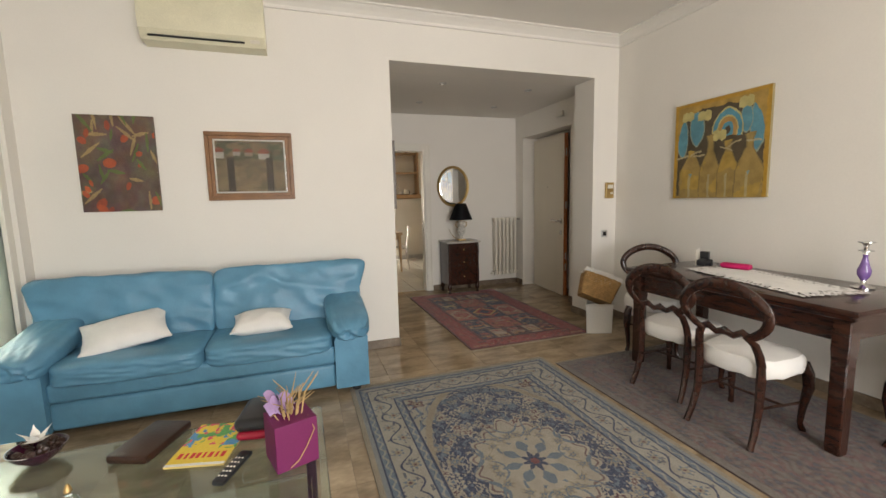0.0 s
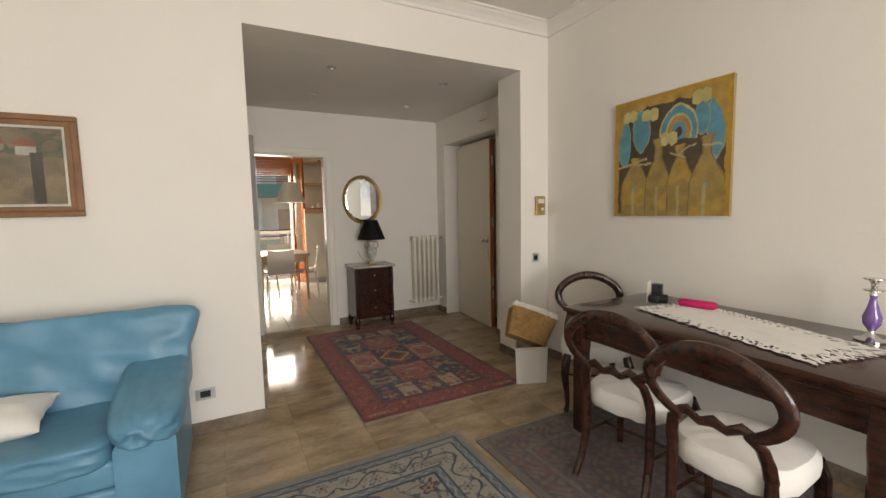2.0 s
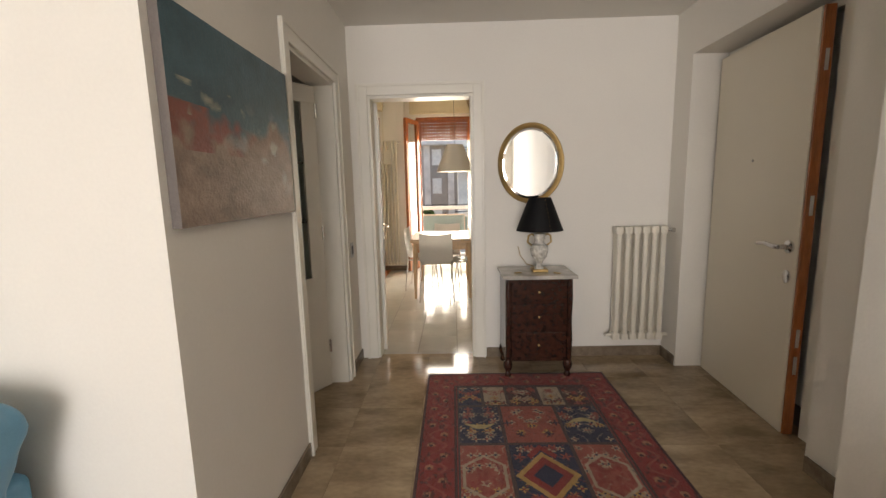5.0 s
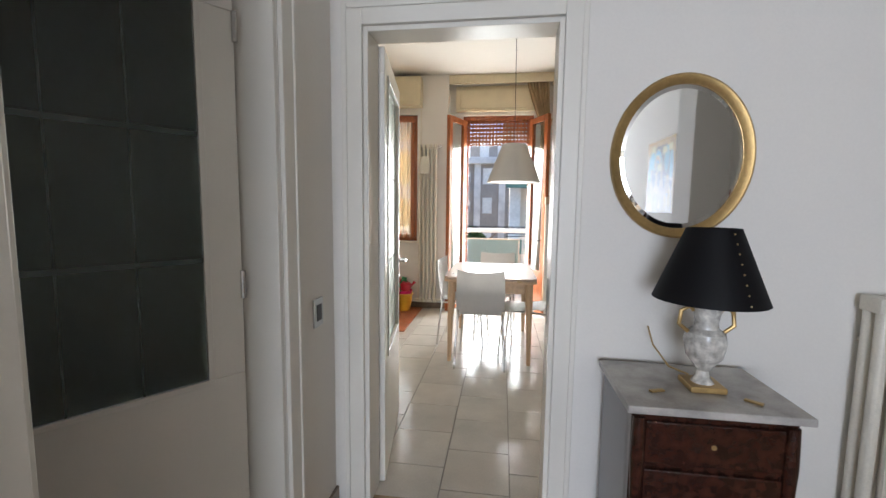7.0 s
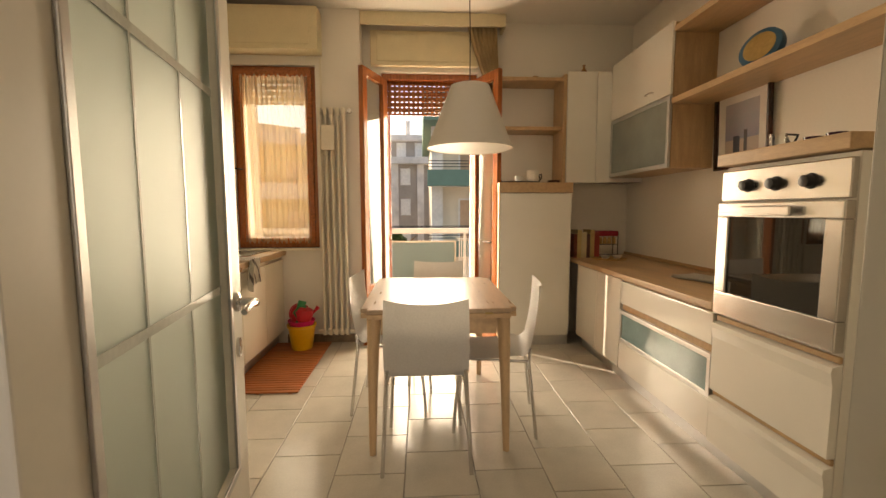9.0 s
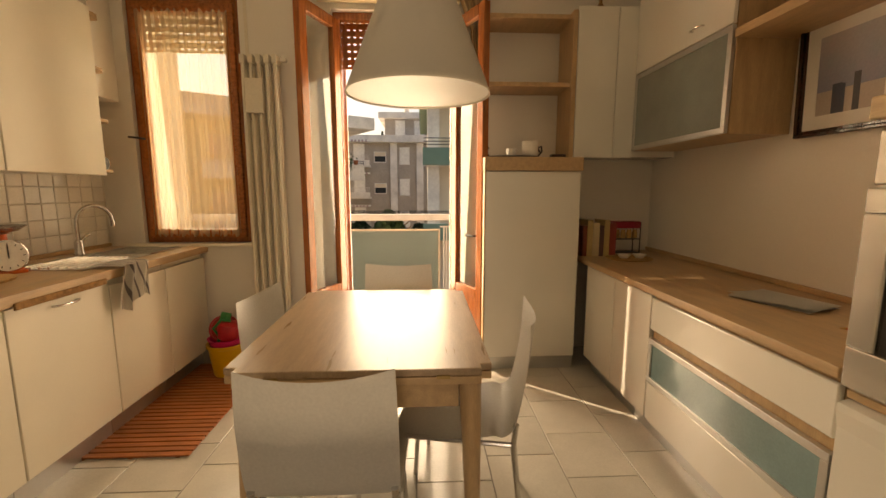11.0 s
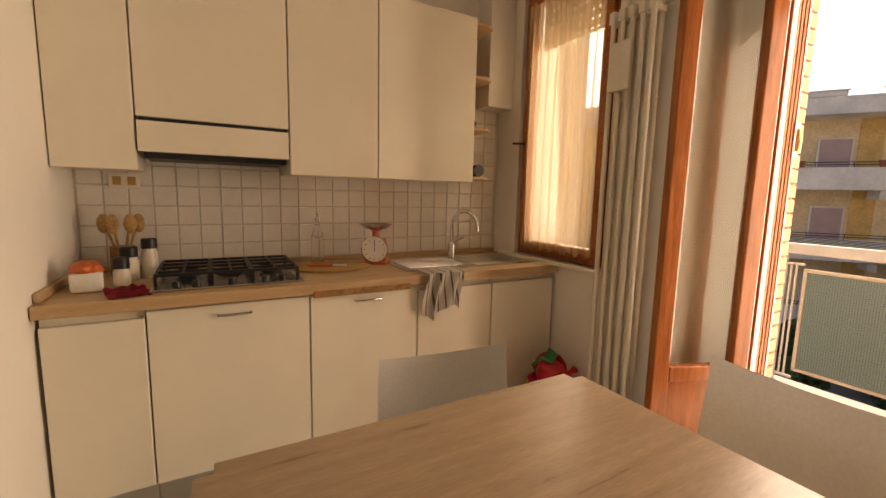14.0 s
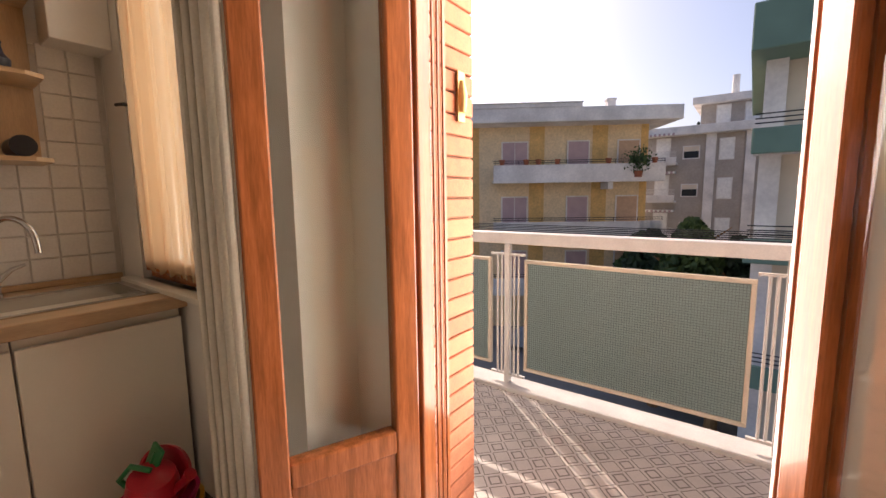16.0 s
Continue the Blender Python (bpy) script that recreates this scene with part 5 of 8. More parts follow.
def table_lamp():
    l = thing("table_lamp", "painted ceramic urn lamp with a black conical shade", "lamp", pose(3.76, 7.03, 0.761))
    Build().box(-0.055, -0.055, 0, 0.055, 0.055, 0.02).bevel(0.004, 2).done("plinth", "brass", l)
    Build().lathe([(0.035, 0.02), (0.022, 0.04), (0.018, 0.06), (0.03, 0.075)], n=20).done("foot", M["porc"], l, True)
    Build().lathe([(0.028, 0.075), (0.055, 0.11), (0.064, 0.16), (0.058, 0.19), (0.038, 0.205), (0.034, 0.225), (0.042, 0.265), (0.045, 0.275), (0.02, 0.28)], n=28).done("urn", M["porc"], l, True)
    for s in (-1, 1):
        Build().tube([(s * 0.055, 0, 0.19), (s * 0.085, 0, 0.215), (s * 0.08, 0, 0.26), (s * 0.055, 0, 0.275), (s * 0.042, 0, 0.262)], 0.007, 8).done("urn_handle", "brass", l, True)
    Build().lathe([(0.012, 0.28), (0.012, 0.34)], n=12).done("lamp_holder", "brass", l)
    b = Build().lathe([(0.168, 0.30), (0.078, 0.535)], n=48, cap=False)
    bmesh.ops.solidify(b.bm, geom=b.bm.faces[:], thickness=0.003)
    b.done("shade", "blackshade", l, True)
    Build().lathe([(0.076, 0.50), (0.076, 0.505)], n=24).done("shade_ring", "brass", l)
    b = Build()
    for k in range(8):
        t = (k + 0.5) / 8
        r = 0.171 - 0.09 * t
        bmesh.ops.create_icosphere(b.bm, subdivisions=1, radius=0.003, matrix=Matrix.Translation((r * math.cos(-1.3), r * math.sin(-1.3), 0.30 + 0.235 * t)))
    tagged(b.done("stud_row", "brass", l), kind="stuff")
    Build().tube([(-0.03, 0.03, 0.03), (-0.08, 0.07, 0.04), (-0.12, 0.12, 0.10), (-0.13, 0.155, 0.16)], 0.003, 6).done("flex", "brass", l, True)


M["porc"] = material("painted_porcelain", (0.68, 0.63, 0.54), 0.2, vary=0.5, scale=38, grain=0.2, grain_scale=70, bump=0.02, second=(0.80, 0.77, 0.70))
table_lamp()
for x, y, a in ((3.60, 6.97, 20), (3.87, 6.93, -40)):
    k = thing("key", "small brass key lying on the marble top", "key", pose(x, y, 0.761, 0, 0, a), "keys on the dresser")
    Build().box(-0.028, -0.008, 0, 0.022, 0.008, 0.006).bevel(0.002).done("blade", "brass", k)


def oval_mirror():
    m = thing("oval_mirror", "oval mirror in a gilt frame above the dresser", "mirror", pose(3.737, HY - 0.002, 1.55, 90, 0, 0))
    b = Build()
    n = 64
    prof = [(0.0, 0.0), (0.0, 0.022), (-0.008, 0.028), (-0.020, 0.024), (-0.030, 0.016), (-0.036, 0.012), (-0.036, 0.0)]
    rings = [[b.bm.verts.new(((0.252 + d) * math.cos(2 * math.pi * k / n), (0.303 + d) * math.sin(2 * math.pi * k / n), z)) for k in range(n)] for d, z in prof]
    b.skin(rings + [rings[0]], True)
    b.done("frame", "brass", m, True)
    b = Build()
    b.lathe([(1.0, 0.004), (1.0, 0.008), (0.93, 0.0105)], n=n, sx=0.218, sy=0.268)
    b.done("glass", "mirror", m)


oval_mirror()


def radiator(name, label, at, cols, w, h, pitch, d, group=""):
    r = thing(name, label, "radiator", at, group)
    for k in range(cols):
        x = pitch * (k + 0.5)
        b = Build()
        for y in (-d * 0.30, d * 0.30):
            b.tube([(x, y, 0.02), (x, y, h * 0.5), (x, y, h - 0.02)], w, 10)
        b.box(x - w * 1.25, -d / 2, 0.0, x + w * 1.25, d / 2, 0.055).box(x - w * 1.25, -d / 2, h - 0.055, x + w * 1.25, d / 2, h)
        b.bevel(0.008, 2).done("column", "rad", r, True)
    Build().tube([(-0.04, 0, 0.03), (cols * pitch + 0.05, 0, 0.03)], 0.014, 10).done("pipe", "rad", r, True)
    b = Build().tube([(cols * pitch, 0, h - 0.03), (cols * pitch + 0.04, 0, h - 0.03)], 0.012, 10)
    b.tube([(cols * pitch + 0.035, 0, h - 0.03), (cols * pitch + 0.035, -0.05, h - 0.03)], [0.015, 0.018], 10)
    b.done("valve", "steel", r, True)
    for x in (0.04, cols * pitch - 0.04):
        Build().box(x - 0.006, -0.006, h * 0.8, x + 0.006, d * 0.5 + 0.034, h * 0.8 + 0.012).done("bracket", "rad", r)
    return r


radiator("hall_radiator", "cream column radiator on the hall wall", pose(4.36, HY - 0.075, 0.17), 6, 0.022, 0.89, 0.066, 0.09)


def seascape(u, v):
    n, m = fbm(u, v, 4, 101), fbm(u, v, 14, 105)
    sky_ = [0.025 + 0.05 * n, 0.065 + 0.08 * n, 0.085 + 0.09 * n]
    low = [0.17 + 0.16 * m, 0.105 + 0.12 * m, 0.07 + 0.09 * m]
    k = np.clip((0.58 + 0.10 * (n - 0.5) * 4 - v) * 9, 0, 1)
    c = [a * (1 - k) + b * k for a, b in zip(sky_, low)]
    c = mixc(c, (0.46, 0.43, 0.36), np.clip((fbm(u, v, 8, 111) - 0.54) * 8, 0, 1) * np.clip(1 - abs(v - 0.4) * 3.4, 0, 1) * np.clip(u * 1.8 - 0.4, 0, 1))
    c = mixc(c, (0.22, 0.06, 0.035), np.clip((fbm(u, v, 5, 121) - 0.5) * 7, 0, 1) * (abs(v - 0.47) < 0.11) * (u < 0.62))
    c = mixc(c, (0.34, 0.33, 0.24), np.clip((fbm(u, v, 9, 131) - 0.6) * 6, 0, 1) * (abs(v - 0.6) < 0.08))
    return [k2 * (0.75 + 0.5 * m) for k2 in c]


picture("seascape_painting", "unframed stormy seascape canvas in blue and rust", pose(HL + 0.001, 5.14, 1.285, 90, 0, 90), 0.83, 0.615, seascape, 140, 104, 0.028)
plate("hall_switch", "grey light switch by the kitchen door", pose(HL + 0.001, 7.11, 0.93, 90, 0, 90), 0.08, 0.115, "alu", "black")


def spot(x, y):
    s = thing("ceiling_spot", "small recessed ceiling spotlight in a metal ring", "light", pose(x, y, HZ - 0.001), "spotlights in the hall ceiling")
    b = Build().lathe([(0.042, 0), (0.042, -0.006), (0.030, -0.010), (0.028, 0.0)], n=24, cap=False)
    b.done("ring", "alu", s, True)
    Build().lathe([(0.029, -0.002), (0.027, -0.005)], n=20).done("bulb", "steel", s)


for x, y in ((3.05, 5.68), (4.098, 5.715), (3.045, 6.56), (4.10, 6.61)):
    spot(x, y)
sb = bar("bell_box", "white", HR - 0.03, 6.02, 2.38, HR - 0.001, 6.16, 2.45)
tagged(sb, "small white door chime box high on the wall", "chime")

# ---- kitchen ----
def pull(parent, at, w=0.10, mat="steel"):
    b = Build().tube([(-w / 2, 0, 0), (-w / 2, 0, 0.018), (-w / 4, 0, 0.026), (w / 4, 0, 0.026), (w / 2, 0, 0.018), (w / 2, 0, 0)], 0.005, 8)
    b.done("handle", mat, parent, True).matrix_basis = at


def sink_unit():
    """The base units along the west wall, each a thing of its own, under one worktop."""
    cuts = (8.66, 8.96, 9.55, 10.075, 10.53, 10.985)
    for k, (a, b_) in enumerate(zip(cuts, cuts[1:])):
        u = thing("base_cabinet", "cream laminate base cabinet under the oak worktop", "cabinet", None, "base cabinets by the sink")
        bar("body", "cream", KL + 0.02, a + 0.002, 0.12, 1.60, b_ - 0.002, 0.835, u, 0.001)
        top = 0.80 if k in (0, 3, 4) else 0.825
        if k == 0:
            top = 0.80
        bar("door", "cream", 1.602, a + 0.003, 0.13, 1.622, b_ - 0.003, top, u, 0.003)
        if k in (1, 2):
            pull(u, pose(1.622, (a + b_) / 2, 0.785, 90, 0, 90), 0.12)
        bar("plinth", "alu", 1.545, a + 0.001, 0.0, 1.56, b_ - 0.001, 0.119, u, 0.001)
    w = thing("worktop", "oak laminate worktop with a worn front edge over the sink units", "worktop")
    b = Build()
    sx0, sx1, sy0, sy1 = 1.16, 1.50, 10.50, 10.92
    for q in ((KL + 0.002, 8.652, 1.64, sy0), (KL + 0.002, sy1, 1.64, 10.998), (KL + 0.002, sy0, sx0, sy1), (sx1, sy0, 1.64, sy1)):
        b.box(q[0], q[1], 0.842, q[2], q[3], 0.88)
    b.done("board", "oak", w)
    bar("front_edge", "oak", 1.6402, 8.655, 0.836, 1.65, 10.998, 0.882, w, 0.004, 2)
    bar("upstand", "oak", KL + 0.003, 8.655, 0.8805, KL + 0.018, 10.99, 0.905, w, 0.003)
    bar("side_upstand", "oak", KL + 0.02, 8.652, 0.8805, 1.60, 8.668, 0.915, w, 0.003)
    bar("loose_edge_strip", M["rawwood"], 1.6505, 9.56, 0.822, 1.658, 10.02, 0.850, w, 0.002)
    s = thing("sink", "stainless steel sink with a ribbed drainer", "sink")
    b = Build()
    b.box(1.13, 10.06, 0.881, 1.53, 10.50, 0.885)
    b.box(1.13, 10.50, 0.881, sx0, 10.95, 0.885).box(sx1, 10.50, 0.881, 1.53, 10.95, 0.885).box(sx0, 10.92, 0.881, sx1, 10.95, 0.885).box(sx0, 10.50, 0.881, sx1, sy0 + 0.012, 0.885)
    b.done("rim", "steel", s)
    b = Build()
    b.box(sx0, sy0 + 0.01, 0.73, sx1, sy1, 0.735).box(sx0, sy0 + 0.01, 0.735, sx0 + 0.004, sy1, 0.881).box(sx1 - 0.004, sy0 + 0.01, 0.735, sx1, sy1, 0.881).box(sx0, sy0 + 0.01, 0.735, sx1, sy0 + 0.014, 0.881).box(sx0, sy1 - 0.004, 0.735, sx1, sy1, 0.881)
    b.done("bowl", "steel", s)
    for k in range(7):
        Build().tube([(1.19 + k * 0.045, 10.10, 0.886), (1.19 + k * 0.045, 10.46, 0.886)], 0.006, 8).done("rib", "steel", s, True)
    f = thing("tap", "chrome swan-neck mixer tap", "tap", pose(1.115, 10.56, 0.883, 0, 0, 42))
    b = Build().lathe([(0.027, 0), (0.027, 0.012), (0.022, 0.018), (0.022, 0.075), (0.016, 0.09)], n=18)
    arc = [(0, 0, 0.08), (0, 0, 0.20)] + [(0.085 - 0.085 * math.cos(a), 0, 0.20 + 0.095 * math.sin(a)) for a in [k * math.pi / 10 for k in range(1, 11)]] + [(0.172, 0, 0.165)]
    b.tube(arc, 0.011, 10)
    b.done("spout", "chrome", f, True)
    Build().tube([(0.0, 0.02, 0.06), (0.03, 0.05, 0.10), (0.06, 0.075, 0.115)], [0.012, 0.008, 0.006], 8).done("lever", "chrome", f, True)


M["rawwood"] = material("worn_raw_chipboard", (0.33, 0.18, 0.07), 0.9, vary=0.4, scale=40, bump=0.3)
sink_unit()


def hob():
    h = thing("gas_hob", "stainless steel gas hob with black cast iron grids", "hob", pose(1.30, 9.255, 0.882))
    Build().box(-0.25, -0.285, 0, 0.27, 0.285, 0.008).bevel(0.003, 2).done("plate", "steel", h)
    for x, y, r in ((-0.13, -0.17, 0.04), (0.08, -0.17, 0.03), (-0.03, 0.0, 0.045), (-0.13, 0.17, 0.03), (0.08, 0.17, 0.04)):
        Build().lathe([(r * 1.3, 0.008), (r * 1.25, 0.016), (r, 0.02), (r, 0.03), (r * 0.7, 0.034)], (x, y, 0), 20).done("burner", "iron", h, True)
    for y0, y1 in ((-0.275, -0.085), (-0.075, 0.075), (0.085, 0.275)):
        b = Build()
        for y in (y0, y1):
            b.box(-0.235, y - 0.005, 0.038, 0.16, y + 0.005, 0.05)
        for x in (-0.235, -0.13, -0.03, 0.08, 0.155):
            b.box(x, y0, 0.040, x + 0.010, y1, 0.052)
        ym = (y0 + y1) / 2
        b.box(-0.235, ym - 0.005, 0.040, 0.16, ym + 0.005, 0.052)
        for x in (-0.23, 0.15):
            for y in (y0, y1):
                b.box(x, y - 0.006, 0.006, x + 0.011, y + 0.006, 0.042)
        b.done("grid", "iron", h)
    for y in (-0.20, -0.13, 0.0, 0.13, 0.20):
        Build().lathe([(0.018, 0.008), (0.016, 0.03), (0.008, 0.032)], (0.225, y, 0), 16).done("knob", "black", h, True)


hob()


def upper_units():
    cuts = ((8.655, 8.928, 1.352, 2.30), (8.934, 9.53, 1.572, 2.30), (9.536, 9.98, 1.358, 2.30), (9.986, 10.59, 1.358, 2.30))
    for a, b_, z0, z1 in cuts:
        u = thing("wall_cabinet", "cream laminate wall cabinet above the hob and sink", "cabinet", None, "wall cabinets above the sink")
        bar("body", "cream", KL + 0.014, a, z0 + 0.004, 1.282, b_, z1 - 0.004, u, 0.001)
        bar("door", "cream", 1.284, a, z0, 1.303, b_, z1, u, 0.003)
    h = thing("cooker_hood", "cream cooker hood with a dark slot above the hob", "cooker hood")
    Build().slab([(KL + 0.014, 8.936), (1.31, 8.936), (1.31, 9.528), (KL + 0.014, 9.528)], 1.43, 1.555).bevel(0.004).done("body", "cream", h)
    bar("slot", "black", KL + 0.02, 8.94, 1.556, 1.298, 9.526, 1.570, h, 0.0)
    bar("grille", "iron", KL + 0.02, 8.95, 1.405, 1.27, 9.52, 1.429, h, 0.002)
    e = thing("corner_shelf", "open oak end shelf with small ornaments", "shelf")
    bar("back_panel", "oakv", KL + 0.014, 10.595, 1.38, KL + 0.03, 10.76, 2.30, e, 0.001)
    bar("side_panel", "oakv", KL + 0.03, 10.592, 1.38, 1.28, 10.604, 2.30, e, 0.001)
    for z in (1.38, 1.68, 1.98, 2.285):
        out = [(KL + 0.03, 10.605), (1.27, 10.605)] + [(KL + 0.03 + 0.24 * math.cos(a), 10.605 + 0.155 * math.sin(a)) for a in [k * math.pi / 16 for k in range(0, 9)]]
        Build().slab([(KL + 0.03, 10.605), (1.262, 10.605), (1.262, 10.70), (1.225, 10.755), (KL + 0.03, 10.76)], z, z + 0.016).done("shelf", "oak", e)


upper_units()
M["dark"] = material("dark_ceramic", (0.05, 0.055, 0.075), 0.3, vary=0.6, scale=40)
ra = thing("small_radio", "small dark rounded radio on the corner shelf", "radio", pose(1.12, 10.675, 1.397))
Build().tube([(-0.03, 0, 0.038), (0.12, 0, 0.038)], [0.038, 0.038], 16, squash=(1, 1)).done("body", "black", ra, True)
for x, y, z, kind in ((1.08, 10.66, 1.697, 0), (1.17, 10.65, 1.697, 1), (1.09, 10.66, 1.997, 1), (1.17, 10.64, 1.997, 0)):
    o = thing("ornament_jar", "little dark glazed ornament on the corner shelf", "ornament", pose(x, y, z), "ornaments on the corner shelf")
    Build().lathe([(0.02, 0), (0.032, 0.02), (0.034, 0.04), (0.018, 0.06), (0.012, 0.09 if kind else 0.07), (0.016, 0.10 if kind else 0.075)], n=16).done("jar", "dark", o, True)
bx = bar("pipe_boxing", "wall", KL + 0.001, 10.80, 1.86, KL + 0.16, 10.999, KZ)
structure(bx, "white boxed-in pipe in the corner", "boxing")
op = thing("double_socket", "cream double wall socket above the worktop", "socket", pose(KL + 0.014, 8.84, 1.31, 90, 0, 90))
Build().box(-0.06, -0.035, 0, 0.06, 0.035, 0.008).bevel(0.003).done("plate", "rad", op)
for x in (-0.028, 0.028):
    Build().box(x - 0.016, -0.02, 0.008, x + 0.016, 0.02, 0.011).done("insert", "brass", op)

# --- things on the sink worktop
Z = 0.8815
M["orange"] = material("orange_enamel", (0.55, 0.12, 0.03), 0.35)
sc = thing("kitchen_scale", "orange kitchen scale with a round dial and steel pan", "scale", pose(1.22, 10.0, Z, 0, 0, -28))
Build().slab([(-0.05, -0.075), (0.05, -0.06), (0.05, 0.06), (-0.05, 0.075)], 0, 0.015).done("foot", "orange", sc)
b = Build().box(-0.04, -0.06, 0.012, 0.03, 0.06, 0.145).bevel(0.012, 2)
b.done("body", "orange", sc, True)
Build().lathe([(0.072, 0), (0.076, 0.012), (0.070, 0.016)], n=32).done("dial_rim", "chrome", sc, True).matrix_basis = pose(0.03, 0, 0.085, 90, 0, 90)
Build().lathe([(0.069, 0.0), (0.069, 0.0165)], n=32).done("dial", "petal", sc).matrix_basis = pose(0.03, 0, 0.085, 90, 0, 90)
Build().box(-0.002, -0.01, 0, 0.002, 0.05, 0.002).done("needle", "black", sc).matrix_basis = pose(0.0475, 0, 0.085, 90, 0, 90)
for k in range(12):
    a = k * math.pi / 6
    Build().box(-0.0015, 0.050, 0, 0.0015, 0.060, 0.001).done("dial_mark", "black", sc).matrix_basis = pose(0.0470, 0, 0.085, 90, 0, 90) @ pose(0, 0, 0, 0, 0, math.degrees(a))
Build().lathe([(0.03, 0.145), (0.02, 0.16), (0.02, 0.185), (0.035, 0.19)], n=16).done("stem", "orange", sc, True)
Build().lathe([(0.02, 0.192), (0.06, 0.20), (0.095, 0.225), (0.092, 0.225), (0.058, 0.204), (0.005, 0.197)], n=32).done("pan", "steel", sc, True)
bo = thing("swing_top_bottle", "clear swing-top glass bottle on the worktop", "bottle", pose(1.11, 9.70, Z))
Build().lathe([(0.034, 0), (0.036, 0.01), (0.036, 0.13), (0.03, 0.16), (0.014, 0.20), (0.013, 0.235)], n=24).done("flask", "glass", bo, True)
Build().lathe([(0.012, 0.236), (0.015, 0.25), (0.008, 0.26)], n=14).done("stopper", "petal", bo, True)
Build().tube([(0.016, 0, 0.215), (0.03, 0, 0.25), (0.0, 0, 0.285), (-0.03, 0, 0.25), (-0.016, 0, 0.215)], 0.0018, 6).done("wire", "steel", bo, True)
tr = thing("wicker_tray", "flat oval wicker tray on the worktop", "tray", pose(1.27, 9.74, Z))
b = Build().lathe([(0.20, 0.0), (0.205, 0.01), (0.19, 0.012), (0.01, 0.01)], n=36, sx=0.72)
b.done("mat", "wicker", tr, True)
kn = thing("orange_knife", "orange handled cutting tool lying on the tray", "knife", pose(1.28, 9.68, Z + 0.013, 0, 0, 70))
Build().box(-0.07, -0.016, 0, 0.06, 0.016, 0.012).bevel(0.005, 2).done("sheath", "orange", kn)
Build().box(0.06, -0.006, 0.003, 0.13, 0.006, 0.010).bevel(0.002).done("grip", "petal", kn)


def towel():
    def f(u, v):
        y = 10.09 + 0.23 * u + 0.02 * math.sin(v * 5)
        s = v * 0.37
        if s < 0.16:
            x, z = 1.50 + s, 0.892 + 0.010 * math.sin(u * 14) * v
        else:
            x, z = 1.668 + 0.016 * math.sin(u * 17 + v * 3), 0.892 - (s - 0.16) * (0.95 + 0.18 * math.sin(u * 6))
        return Vector((x, y + 0.02 * math.sin(u * 11) * v, z))
    b = Build().sheet(f, 44, 30, 0.003)
    return tagged(b.done("tea_towel", M["stripe"], None, True), "white striped tea towel hanging over the worktop edge", "towel")


M["stripe"] = material("striped_cotton", (0.66, 0.60, 0.52), 0.9, bump=0.2)
nt = M["stripe"].node_tree
wv = nt.nodes.new("ShaderNodeTexWave")
wv.bands_direction, wv.inputs["Scale"].default_value, wv.inputs["Distortion"].default_value = "Y", 9.0, 0.3
tco = [n for n in nt.nodes if n.bl_idname == "ShaderNodeTexCoord"][0]
nt.links.new(tco.outputs["Object"], wv.inputs["Vector"])
mxr = nt.nodes.new("ShaderNodeMix")
mxr.data_type = "RGBA"
mxr.inputs[6].default_value, mxr.inputs[7].default_value = (0.78, 0.74, 0.67, 1), (0.24, 0.21, 0.20, 1)
rmp = nt.nodes.new("ShaderNodeMapRange")
rmp.inputs[1].default_value, rmp.inputs[2].default_value = 0.86, 0.92
nt.links.new(wv.outputs[1], rmp.inputs[0])
nt.links.new(rmp.outputs[0], mxr.inputs[0])
nt.links.new(mxr.outputs[2], nt.nodes["Principled BSDF"].inputs["Base Color"])
towel()
ut = thing("utensil_jar", "brown jar holding wooden spoons", "jar", pose(1.10, 8.83, Z))
Build().lathe([(0.045, 0), (0.05, 0.02), (0.048, 0.13), (0.044, 0.13), (0.042, 0.02)], n=20).done("jar", "rawwood", ut, True)
for k, (dx, dy) in enumerate(((0.02, 0.03), (-0.02, 0.05), (0.0, -0.05), (0.03, -0.02))):
    b = Build().tube([(0, 0, 0.03), (dx, dy, 0.20)], 0.006, 8)
    bmesh.ops.create_icosphere(b.bm, subdivisions=2, radius=0.03, matrix=Matrix.Translation((dx * 1.25, dy * 1.25, 0.235)) @ Matrix.Diagonal((0.35, 0.85, 1.5, 1)))
    b.done("wooden_spoon", M["spoon"] if "spoon" in M else "wicker", ut, True)
for x, y, h, r, m2, lab in ((1.24, 8.87, 0.10, 0.035, "glass", "glass jar with a black lid"), (1.20, 8.94, 0.13, 0.032, "glass", "tall glass jar with a black lid"), (1.36, 8.86, 0.07, 0.03, "glass", "small glass jar with a dark lid")):
    j = thing("spice_jar", lab, "jar", pose(x, y, Z), "jars beside the hob")
    Build().lathe([(r, 0), (r, h * 0.8), (r * 0.8, h * 0.95), (r * 0.8, h)], n=18).done("flask", "rad", j, True)
    Build().lathe([(r * 0.95, h), (r * 0.95, h + 0.04), (r * 0.8, h + 0.045)], n=18).done("lid", "black", j, True)
so = thing("soap_tub", "white plastic tub filled with orange and white cloths", "tub", pose(1.42, 8.76, Z, 0, 0, 10))
Build().box(-0.055, -0.05, 0, 0.055, 0.05, 0.075).bevel(0.012, 2).done("tub", "tub", so, True)
b = Build()
bmesh.ops.create_icosphere(b.bm, subdivisions=3, radius=0.055, matrix=Matrix.Translation((0, 0, 0.082)) @ Matrix.Diagonal((0.95, 0.9, 0.6, 1)))
for v in b.bm.verts:
    v.co += 0.014 * noise.noise_vector(v.co * 40)
b.done("orange_cloth", "orange", so, True)
